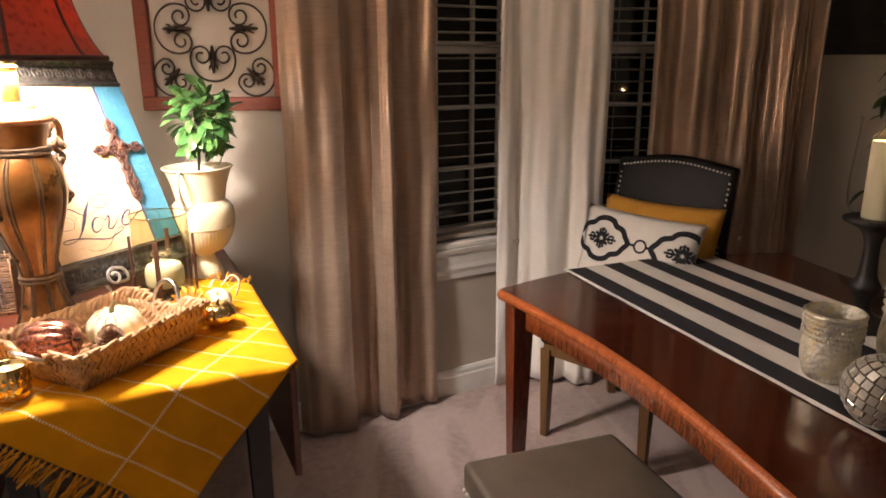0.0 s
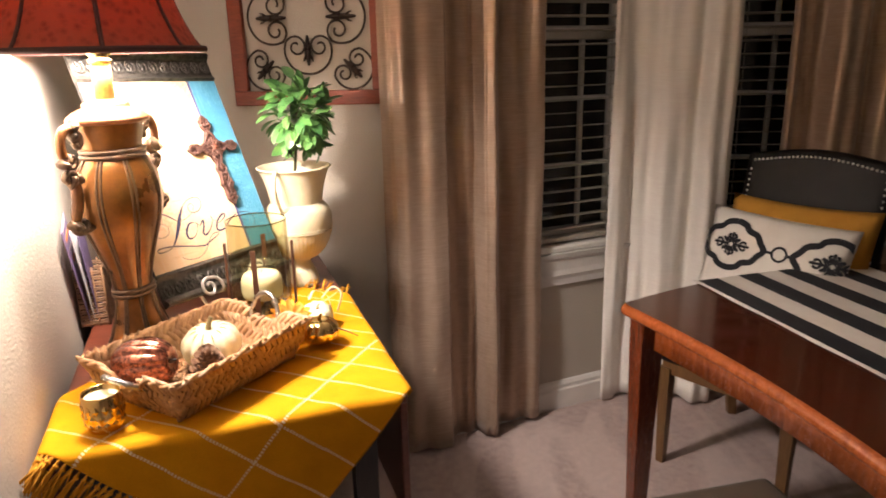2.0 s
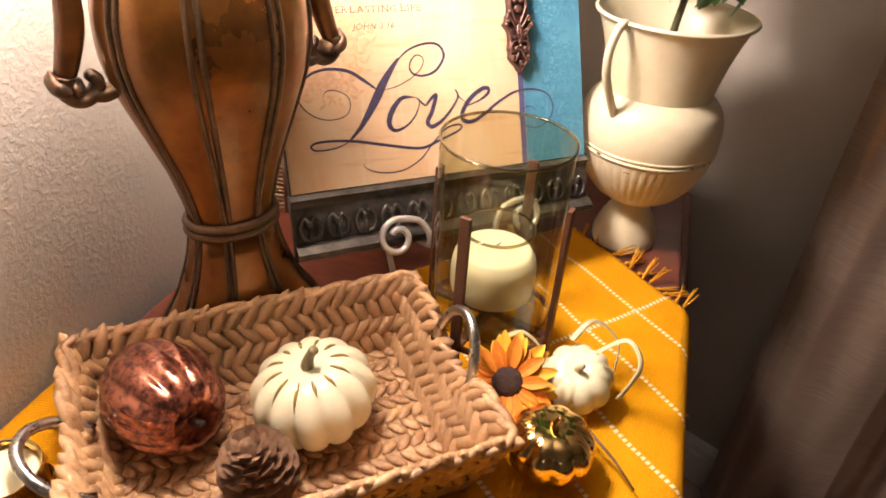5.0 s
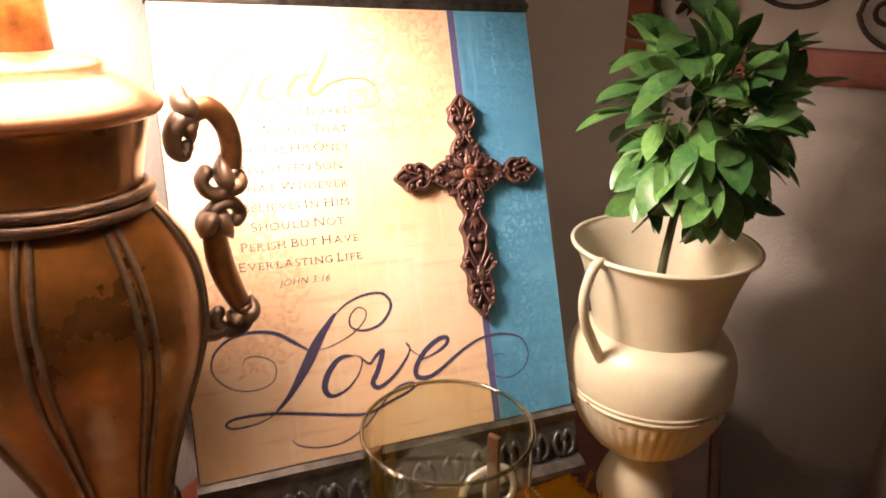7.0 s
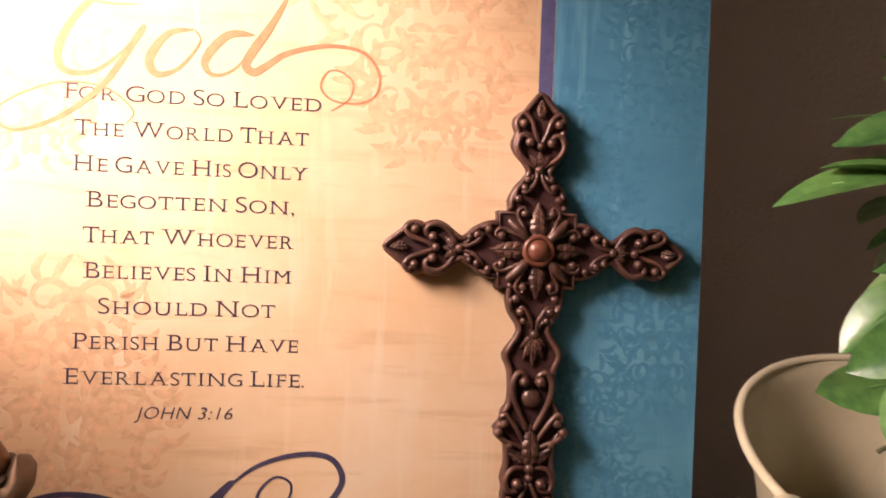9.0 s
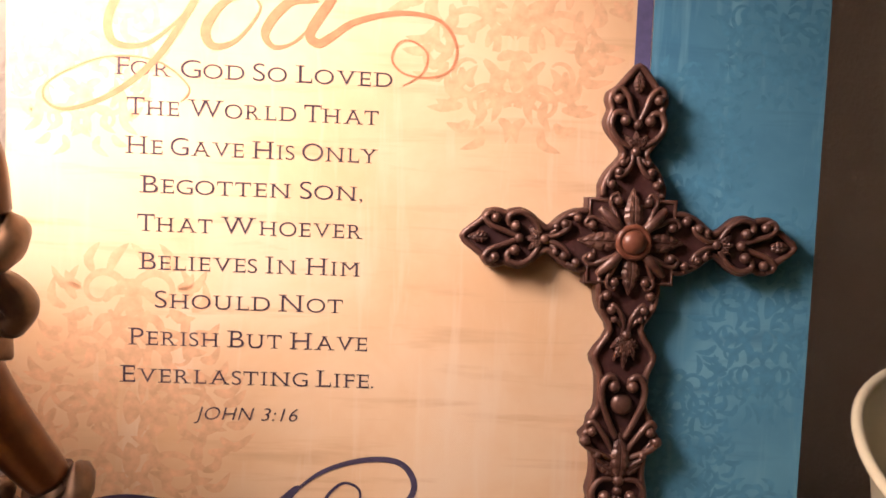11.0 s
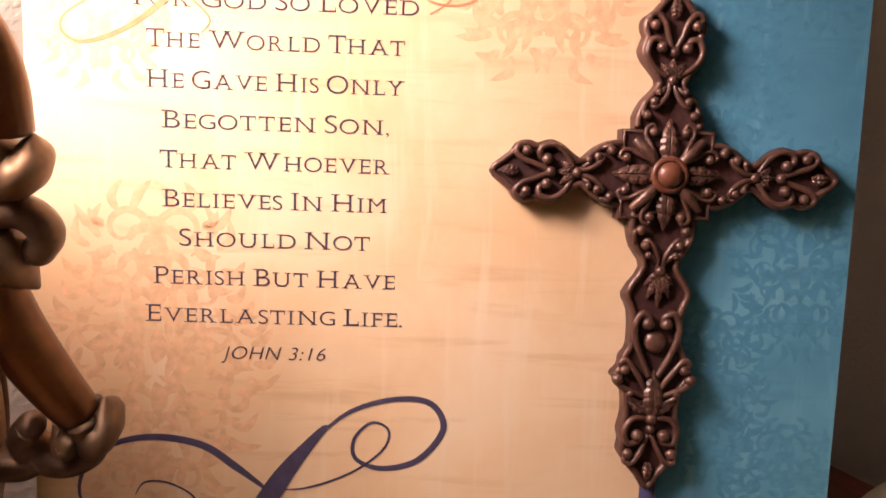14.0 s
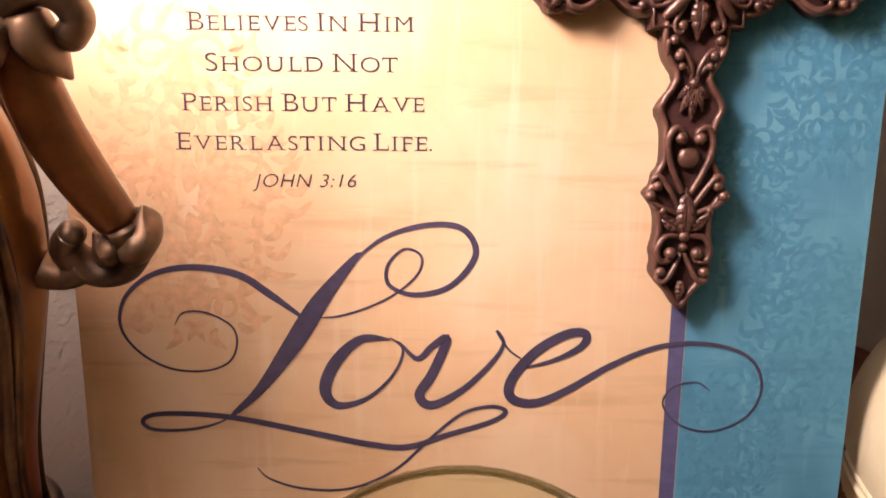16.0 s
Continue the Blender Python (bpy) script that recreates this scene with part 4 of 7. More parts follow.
def small_caps(words, cap, at, parent, width):
    """A line whose first letters stand taller; set to the given width."""
    x, pieces = 0.0, []
    for wd in words.split(" "):
        for k, ch in enumerate(wd):
            bm = serifed(ch, cap * (1.04 if k == 0 else 0.85), parent)
            xs = [v.co.x for v in bm.verts]
            tuck = 0.05 * cap if k and wd[k - 1] + ch in ("AV", "AT", "VE", "LY", "WO", "FO", "TH") else 0.0
            pieces.append((bm, x - min(xs) - tuck))
            x += max(xs) - min(xs) + cap * 0.075 - tuck
        x += cap * 0.20
    total = x - cap * 0.275
    k = width / total
    line = bmesh.new()
    for bm, off in pieces:
        bmesh.ops.transform(bm, matrix=Matrix.Diagonal((k, 1, 1, 1)) @ Matrix.Translation((off - total / 2, 0, 0)), verts=bm.verts)
        md = bpy.data.meshes.new("letter")
        bm.to_mesh(md)
        bm.free()
        line.from_mesh(md)
        bpy.data.meshes.remove(md)
    return part("lettering", line, TEXT_INK, parent, smooth=False, m=Matrix.Translation(at))


def script(strokes, material, parent, lift):
    """Pen strokes in millimetres with thick and thin; (points, thin, thick, where the swell sits)."""
    bm = bmesh.new()
    for k, (pts, thin, thick, mid) in enumerate(strokes):
        wd = lambda t, thin=thin, thick=thick, mid=mid: 0.001 * (thin + (thick - thin) * math.exp(-((t - mid) / 0.26) ** 2)) * (0.35 + 0.65 * min(1, t * 12, (1 - t) * 12 + 0.2))
        ribbon(bm, [(x / 1000, y / 1000) for x, y in pts], wd, lift + 0.000012 * k, 7)
    return part("script_lettering", bm, material, parent, smooth=False)


def flourish(parent, cx, cy, size, material, seed, lift, x0, x1):
    """Faint damask medallion of mirrored scrolls and acanthus leaves, printed on the panel between x0 and x1."""
    rnd = random.Random(seed)
    bm = bmesh.new()
    layer = 0
    for k in range(9):
        y0 = size * (-1.0 + 0.25 * k)
        r = size * (0.30 - 0.025 * abs(k - 4)) * rnd.uniform(0.85, 1.1)
        base = size * (0.08 + 0.26 * (1 - abs(k - 4) / 4.5))
        a0, dirn = rnd.uniform(-0.4, 0.4), (1 if k % 2 else -1)
        leaves = []
        for q in range(8):
            ang = math.pi * (0.15 + 0.26 * q) + rnd.uniform(-0.3, 0.3)
            leaves.append((ang, size * rnd.uniform(0.16, 0.30), rnd.uniform(0.2, 0.8)))
        for sgn in (1, -1):
            layer += 1
            z = lift + 0.000004 * layer
            mid = (base + r * 0.6, y0)
            pts = []
            for t in (q / 14 for q in range(15)):
                rr = r * (1 - 0.75 * t)
                a = a0 + dirn * 5.2 * t
                pts.append((cx + sgn * (mid[0] - rr * math.cos(a)), cy + mid[1] - rr * math.sin(a)))
            ribbon(bm, pts, lambda t: size * 0.050 * (1 - t) ** 0.7 + size * 0.014, z, 3)
            for ang, L, turn in leaves:
                c, d = math.cos(ang), math.sin(ang)
                px, py = mid[0] + r * 0.85 * c, mid[1] + r * 0.85 * d
                ribbon(bm, [(cx + sgn * px, cy + py), (cx + sgn * (px + 0.5 * L * c), cy + py + 0.5 * L * d), (cx + sgn * (px + L * math.cos(ang + turn)), cy + py + L * math.sin(ang + turn))], lambda t: size * 0.075 * math.sin(math.pi * min(1, t * 0.9 + 0.1)) + 0.0002, z + 0.000002, 3)
    for q in range(5):
        yy = cy + size * (-0.9 + 0.42 * q)
        ribbon(bm, [(cx, yy), (cx + 0.002, yy + size * 0.14), (cx, yy + size * 0.28)], lambda t: size * 0.14 * math.sin(math.pi * t) + 0.0002, lift + 0.000003, 4)
    for v in bm.verts:
        v.co.x = max(x0, min(x1, v.co.x))
        v.co.y = max(-0.236, min(0.236, v.co.y))
    return part("damask_print", bm, material, parent, smooth=False)


def verse_panel():
    pnl = thing("verse_plaque", PM.copy(), "peach and teal scripture panel between dark embossed metal rails", "wall plaque")
    W, H = 0.427, 0.478
    part("board", bx(W, H, 0.012, pose(0, 0, -0.0065), 0.001, 1), BLACK_EDGE, pnl, smooth=False)
    art = part("peach_print", bx(0.330 - 0.0005, H - 0.002, 0.0012, pose(-0.2125 + 0.165, 0, 0.0002)), PRINT, pnl, smooth=False)
    blue = part("teal_print", bx(0.0955, H - 0.002, 0.0012, pose(0.2125 - 0.0478, 0, 0.0002)), BLUE_PRINT, pnl, smooth=False)
    part("violet_stripe", bx(0.0085, H - 0.002, 0.0004, pose(0.1125, 0, 0.00066)), flat_ink("violet_stripe_ink", (0.10, 0.095, 0.20)), pnl, smooth=False)
    # faint damask
    for cx, cy, sz, seed in ((0.045, 0.185, 0.070, 3), (-0.150, -0.055, 0.066, 5), (-0.175, 0.150, 0.052, 8), (-0.03, 0.235, 0.040, 9)):
        flourish(pnl, cx, cy, sz, DAMASK, seed, 0.00085, -0.211, 0.106)
    for cx, cy, sz, seed in ((0.186, 0.180, 0.046, 13), (0.140, 0.090, 0.040, 14), (0.188, 0.010, 0.044, 18), (0.142, -0.070, 0.040, 15), (0.187, -0.140, 0.044, 16), (0.145, -0.205, 0.036, 17)):
        flourish(pnl, cx, cy, sz, DAMASK_BLUE, seed, 0.00085, 0.119, 0.211)
    # verse
    top, step, mid = 0.1220, 0.01978, -0.0885
    for k, (words, wd) in enumerate((("FOR GOD SO LOVED", 0.141), ("THE WORLD THAT", 0.128), ("HE GAVE HIS ONLY", 0.129), ("BEGOTTEN SON,", 0.114), ("THAT WHOEVER", 0.116), ("BELIEVES IN HIM", 0.114), ("SHOULD NOT", 0.097), ("PERISH BUT HAVE", 0.124), ("EVERLASTING LIFE.", 0.132))):
        small_caps(words, 0.0128, (mid, top - step * k, 0.00096), pnl, wd)
    letters("JOHN 3:16", 0.0100, (mid, -0.0552, 0.00096), pnl, TEXT_INK, "CENTER", 0.25, 0.054)
    # script words
    script([
        ([(-161, -130), (-156, -123), (-144, -123), (-131, -130), (-128, -140), (-133, -151), (-147, -156), (-166, -154), (-182, -144), (-190, -130), (-186, -114), (-171, -102), (-150, -98), (-126, -102), (-109, -113), (-93, -125)], 1.1, 4.2, 0.93),
        ([(-95, -125), (-73, -125), (-48, -116), (-31, -103), (-28, -92), (-37, -88), (-46, -97), (-45, -108), (-31, -113), (-12, -108), (1, -91), (-6, -77), (-25, -75), (-48, -82), (-67, -97)], 1.2, 3.4, 0.72),
        ([(-60, -90), (-66, -96), (-82, -116), (-98, -141), (-117, -167), (-133, -182)], 3.0, 11.0, 0.52),
        ([(-130, -180), (-140, -186), (-156, -190), (-176, -190), (-182, -185), (-174, -181), (-152, -181), (-127, -184), (-90, -192), (-58, -199), (-36, -201), (-14, -194), (11, -186), (19, -180), (11, -177), (-5, -181), (-23, -196), (-43, -215), (-68, -226), (-94, -226), (-113, -220), (-120, -213)], 1.4, 3.6, 0.42),
    ], VIOLET_INK, pnl, 0.00104)
    script([
        ([(-45, -138), (-61, -138), (-75, -151), (-81, -167), (-74, -176), (-58, -172), (-44, -159), (-38, -144), (-45, -137)], 1.4, 6.9, 0.30),
        ([(-40, -139), (-38, -142), (-30, -149), (-22, -142), (-14, -138), (-22, -158), (-29, -170), (-22, -176), (-5, -167), (11, -151), (17, -140), (13, -133), (20, -144), (30, -151)], 1.2, 5.8, 0.42),
        ([(22, -156), (45, -150), (60, -142), (62, -135), (52, -135), (35, -145), (22, -161), (22, -172), (35, -175), (52, -168), (77, -153), (104, -142), (132, -141), (154, -149), (162, -166), (155, -183), (136, -192), (117, -188), (107, -176), (112, -166), (125, -163), (133, -168)], 1.1, 5.8, 0.27),
    ], VIOLET_INK, pnl, 0.00112)
    script([
        ([(-102, 192), (-108, 197), (-130, 192), (-153, 176), (-166, 154), (-164, 140), (-149, 139), (-134, 150), (-124, 162)], 1.2, 4.6, 0.5),
        ([(-121, 167), (-124, 162), (-142, 133), (-164, 114), (-187, 105), (-198, 110), (-194, 120), (-168, 132), (-142, 131), (-126, 119), (-130, 111)], 1.0, 3.6, 0.14),
        ([(-124, 178), (-145, 178), (-158, 184), (-158, 194), (-141, 200), (-122, 197)], 1.0, 2.4, 0.5),
        ([(-94, 166), (-108, 163), (-118, 149), (-114, 140), (-102, 144), (-91, 159), (-94, 166)], 1.2, 5.0, 0.35),
        ([(-61, 165), (-76, 164), (-88, 149), (-82, 141), (-67, 150), (-44, 187)], 1.2, 5.0, 0.30),
        ([(-42, 190), (-52, 171), (-65, 150), (-61, 144), (-54, 148), (-42, 156), (-19, 161.5), (1, 158.5), (10, 146.5), (8, 134.5), (-2, 129.5), (-16, 130.5), (-23, 137.5), (-20, 146), (-13, 147.5), (-5, 141.5), (-7, 131.5), (-17, 124.5)], 1.1, 5.2, 0.08),
    ], COPPER_INK, pnl, 0.00098).location = (0.0045, -0.0015, 0)
    # embossed rails above and below
    for sgn in (1, -1):
        y = sgn * (H / 2 + 0.0405)
        prof = [(-0.040, 0.0), (-0.040, 0.010), (-0.034, 0.016), (-0.029, 0.012), (-0.024, 0.009), (0.018, 0.009), (0.022, 0.015), (0.030, 0.022), (0.037, 0.020), (0.040, 0.010), (0.040, 0.0)]
        bm = bmesh.new()
        ring_mesh(bm, [[(x, y + sgn * p, q - 0.010) for p, q in prof] for x in (-W / 2 - 0.002, W / 2 + 0.002)], True, True, True)
        bmesh.ops.recalc_face_normals(bm, faces=bm.faces)
        rail = part("rail", bm, PEWTER, pnl, smooth=False)
        for i in range(12):
            x = -W / 2 + W * (i + 0.5) / 12
            bm = bmesh.new()
            ball(bm, 0.0065, (x, y + 0.004, 0.0), 1, 1, 0.7, 8, 6)
            for e in (1, -1):
                tube(bm, smooth_line([(x, y - 0.016, 0.001), (x + e * 0.010, y - 0.012, 0.002), (x + e * 0.013, y + 0.002, 0.002), (x + e * 0.006, y + 0.012, 0.001), (x + e * 0.003, y + 0.006, 0.001)], 4), 0.0028, 6)
            tube(bm, [(x, y - 0.016, 0), (x, y - 0.004, 0.003), (x, y + 0.004, 0.001)], lambda t: 0.004 * (1 - 0.6 * t), 6)
            part("scroll_relief", bm, PEWTER, rail)
    return pnl


def ornate_cross():
    """Carved cross: lobed plates with raised rims, centre rosette, veined leaves, scrolls and beads."""
    cr = thing("decorative_cross", PM @ pose(0.1085, 0.047, 0.0012), "carved dark brown cross with leaves and scrolls, fixed to the panel", "cross")
    arm = [(0.0, 0.0165), (0.024, 0.0165), (0.029, 0.0165), (0.036, 0.0130), (0.041, 0.0085), (0.045, 0.0062), (0.049, 0.0085), (0.055, 0.0137), (0.060, 0.0157), (0.0645, 0.0145), (0.067, 0.0138), (0.071, 0.0152), (0.0755, 0.0143), (0.0785, 0.0100), (0.083, 0.0062), (0.0888, 0.0)]
    low = [(0.0, 0.0165), (0.020, 0.0165), (0.0285, 0.0168), (0.037, 0.0145), (0.0475, 0.0088), (0.061, 0.0172), (0.071, 0.0137), (0.088, 0.0132), (0.094, 0.0165), (0.0995, 0.0175), (0.104, 0.0210), (0.108, 0.0185), (0.114, 0.0148), (0.125, 0.0140), (0.134, 0.0158), (0.1395, 0.0146), (0.146, 0.0152), (0.152, 0.0112), (0.158, 0.0056), (0.165, 0.0)]

    def leaf(holder, Q, d0, w0, ang, length, width, z=0.0092, rise=0.0024):
        """A pointed leaf with a groove down the middle and cut veins."""
        ca, sa = math.cos(ang), math.sin(ang)
        rows = []
        n = 14
        for i in range(n + 1):
            t = i / n
            half = width * math.sin(math.pi * (0.06 + 0.94 * t) ** 0.85) ** 0.8 * (1 - 0.12 * (i % 3 == 0)) + 0.0001
            h = z + rise * math.sin(math.pi * min(1, 0.15 + 0.85 * t))
            row = []
            for u, dz in ((-1, -0.0016), (-0.55, 0.0 - 0.0005 * (i % 3 == 0)), (-0.12, -0.0001), (0, -0.0008), (0.12, -0.0001), (0.55, 0.0 - 0.0005 * (i % 3 == 0)), (1, -0.0016)):
                x, y = length * t - 0.18 * abs(u) * half, half * u
                row.append(Q(d0 + ca * x - sa * y, w0 + sa * x + ca * y, h + dz))
            rows.append(row)
        part("leaf", ring_mesh(bmesh.new(), rows, False), CROSS, holder, smooth=False)

    def curl(holder, Q, pts, r0, r1, bead=0.0, z=0.0092):
        """A tapering volute that ends in a bead."""
        for e in (1, -1):
            m = len(pts) - 1
            bm = bmesh.new()
            tube(bm, smooth_line([Q(d, w * e, z + 0.0016 * math.sin(math.pi * k / m)) for k, (d, w) in enumerate(pts)], 5), lambda t: r0 + (r1 - r0) * t, 8)
            if bead:
                d, w = pts[-1]
                ball(bm, bead, Q(d, w * e, z + 0.0014), 1, 1, 0.95, 12, 8)
            part("scroll", bm, CROSS, holder)

    def bead(holder, r, at, flat=0.95):
        part("bead", ball(bmesh.new(), r, at, 1, 1, flat, 14, 9), CROSS, holder)

    for nm, a, pr, grow in (("arm", 0, arm, 1.0), ("upper_arm", math.pi / 2, arm, 1.03), ("arm", math.pi, arm, 1.0), ("lower_arm", -math.pi / 2, low, 1.0)):
        ca, sa = math.cos(a), math.sin(a)

        def Q(d, w, z, ca=ca, sa=sa, grow=grow):
            return (grow * (ca * d - sa * w), grow * (sa * d + ca * w), z)

        both = [(d, -w) for d, w in pr] + [(d, w) for d, w in reversed(pr[:-1])]
        out = [(p.x, p.y) for p in smooth_line([Q(d, w, 0) for d, w in both], 3)]
        bm = bmesh.new()
        prism(bm, out, 0.0, 0.0078 + 0.0001 * a)
        bmesh.ops.recalc_face_normals(bm, faces=bm.faces)
        plate = part(nm, bm, CROSS_BASE, cr, smooth=False)
        inner = [(p.x, p.y) for p in smooth_line([Q(d - 0.0012, w * 0.91, 0) for d, w in both if d > 0.016], 3)]
        part("rim", tube(bmesh.new(), [(x, y, 0.0084) for x, y in inner], 0.0018, 7), CROSS, plate)
        sc = lv = plate
        if pr is arm:
            leaf(lv, Q, 0.0745, 0, 0, 0.0105, 0.0030)
            curl(sc, Q, [(0.0590, 0.0005), (0.066, 0.0035), (0.0725, 0.0058), (0.0762, 0.0098), (0.0738, 0.0128), (0.0708, 0.0100)], 0.0014, 0.0018, 0.0027)
            curl(sc, Q, [(0.0470, 0.0025), (0.0515, 0.0095), (0.0575, 0.0132), (0.0635, 0.0118), (0.0640, 0.0078), (0.0605, 0.0062)], 0.0014, 0.0018, 0.0029)
            bead(sc, 0.0027, Q(0.0585, 0, 0.0100))
            bead(sc, 0.0027, Q(0.0452, 0, 0.0098))
            for ang in (-0.75, 0.0, 0.75):
                leaf(lv, Q, 0.0470, 0, ang, 0.0088, 0.0023)
            curl(sc, Q, [(0.0445, 0.0012), (0.0395, 0.0020), (0.0345, 0.0050), (0.0325, 0.0085), (0.0350, 0.0082)], 0.0013, 0.0016, 0.0024)
            curl(sc, Q, [(0.0420, 0.0030), (0.0395, 0.0050), (0.0395, 0.0065)], 0.0011, 0.0013, 0.0019)
            curl(sc, Q, [(0.0330, 0.0125), (0.0290, 0.0135), (0.0285, 0.0115)], 0.0011, 0.0014, 0.0025)
        else:
            curl(sc, Q, [(0.0470, 0.0012), (0.0410, 0.0020), (0.0355, 0.0050), (0.0330, 0.0080), (0.0355, 0.0085)], 0.0013, 0.0017, 0.0027)
            curl(sc, Q, [(0.0445, 0.0025), (0.0410, 0.0050), (0.0405, 0.0068)], 0.0011, 0.0013, 0.0020)
            curl(sc, Q, [(0.0350, 0.0140), (0.0290, 0.0145), (0.0280, 0.0115)], 0.0012, 0.0015, 0.0027)
            bead(sc, 0.0029, Q(0.0485, 0, 0.0098))
            for ang, ln in ((-0.85, 0.010), (-0.4, 0.0145), (0.0, 0.0175), (0.4, 0.0145), (0.85, 0.010)):
                leaf(lv, Q, 0.0495, 0, ang, ln, 0.0026)
            curl(sc, Q, [(0.104, 0.0020), (0.094, 0.0070), (0.084, 0.0108), (0.0755, 0.0112), (0.0705, 0.0080), (0.0725, 0.0040), (0.0758, 0.0048)], 0.0017, 0.0020, 0.0033)
            bead(sc, 0.0060, Q(0.0855, 0, 0.0090), 0.5)
            curl(sc, Q, [(0.112, 0.0030), (0.106, 0.0065), (0.100, 0.0105), (0.0950, 0.0150), (0.0968, 0.0178), (0.1000, 0.0155)], 0.0015, 0.0018, 0.0028)
            curl(sc, Q, [(0.115, 0.0040), (0.112, 0.0100), (0.110, 0.0150), (0.1065, 0.0195), (0.1050, 0.0190)], 0.0014, 0.0018, 0.0031)
            curl(sc, Q, [(0.118, 0.0060), (0.1150, 0.0110), (0.1125, 0.0120)], 0.0012, 0.0014, 0.0023)
            leaf(lv, Q, 0.124, 0, math.pi, 0.0235, 0.0052, 0.0100, 0.0030)
            for e in (1, -1):
                leaf(lv, Q, 0.123, 0.001 * e, math.pi - e * 1.05, 0.0150, 0.0034)
            bead(sc, 0.0031, Q(0.1262, 0, 0.0100))
            bead(sc, 0.0025, Q(0.1318, 0, 0.0098))
            curl(sc, Q, [(0.126, 0.0030), (0.1265, 0.0100), (0.1325, 0.0138), (0.1390, 0.0118), (0.1385, 0.0070), (0.1350, 0.0070)], 0.0015, 0.0019, 0.0033)
            curl(sc, Q, [(0.1350, 0.0010), (0.1430, 0.0045), (0.1495, 0.0088), (0.1490, 0.0128), (0.1450, 0.0115)], 0.0014, 0.0018, 0.0029)
            leaf(lv, Q, 0.1500, 0, 0, 0.0115, 0.0028)

    # stepped square behind the rosette
    bm = bmesh.new()
    step = [(0.0235, 0.0135), (0.0235, 0.0225), (0.0135, 0.0225), (0.0115, 0.0195), (-0.0115, 0.0195), (-0.0135, 0.0225), (-0.0235, 0.0225), (-0.0235, 0.0135), (-0.0200, 0.0115), (-0.0200, -0.0115), (-0.0235, -0.0135), (-0.0235, -0.0225), (-0.0135, -0.0225), (-0.0115, -0.0195), (0.0115, -0.0195), (0.0135, -0.0225), (0.0235, -0.0225), (0.0235, -0.0135), (0.0200, -0.0115), (0.0200, 0.0115)]
    prism(bm, list(reversed(step)), 0.0, 0.0092)
    bmesh.ops.recalc_face_normals(bm, faces=bm.faces)
    centre = part("centre_plate", bm, CROSS_BASE, cr, smooth=False)
    part("rim", tube(bmesh.new(), [(x * 0.95, y * 0.95, 0.0094) for x, y in step + step[:1]], 0.0010, 6, False), CROSS, centre)
    flat = lambda d, w, z: (d, w, z)
    lv = centre
    for i in range(4):
        a = math.pi * i / 2
        leaf(lv, flat, math.cos(a) * 0.0055, math.sin(a) * 0.0055, a, 0.0225, 0.0050, 0.0105, 0.0030)
        b = a + math.pi / 4
        for e, far in ((0.0, 0.0245), (0.20, 0.0240), (-0.20, 0.0240)):
            pts = [(math.cos(b + e * k) * d, math.sin(b + e * k) * d, z) for d, k, z in ((0.006, 0.2, 0.0108), (0.012, 0.6, 0.0128), (0.018, 1.0, 0.0122), (far, 1.2 if e else 0, 0.0106))]
            part("petal", tube(bmesh.new(), smooth_line(pts, 4), lambda t, e=e: (0.0012 if e else 0.0026) * (0.7 + 0.5 * math.sin(math.pi * t)), 8), CROSS, centre)
        for e in (0.42, -0.42):
            bead(centre, 0.0025, (math.cos(b + e) * 0.0225, math.sin(b + e) * 0.0225, 0.0112))
            pts = [(math.cos(b + q * e) * d, math.sin(b + q * e) * d, 0.0115) for d, q in ((0.014, 0.4), (0.020, 0.45), (0.0255, 0.7), (0.0262, 1.05), (0.0235, 1.1))]
            part("scroll", tube(bmesh.new(), smooth_line(pts, 4), 0.0011, 6), CROSS, centre)
    part("boss", ball(tube(bmesh.new(), [(0.0078 * math.cos(a), 0.0078 * math.sin(a), 0.0142) for a in (2 * math.pi * i / 32 for i in range(33))], 0.0017, 8, False), 0.0066, (0, 0, 0.0142), 1, 1, 0.72, 24, 14), surface("red_brown_boss", (0.10, 0.030, 0.018), (0.20, 0.075, 0.040), 0.35), cr)
    return cr


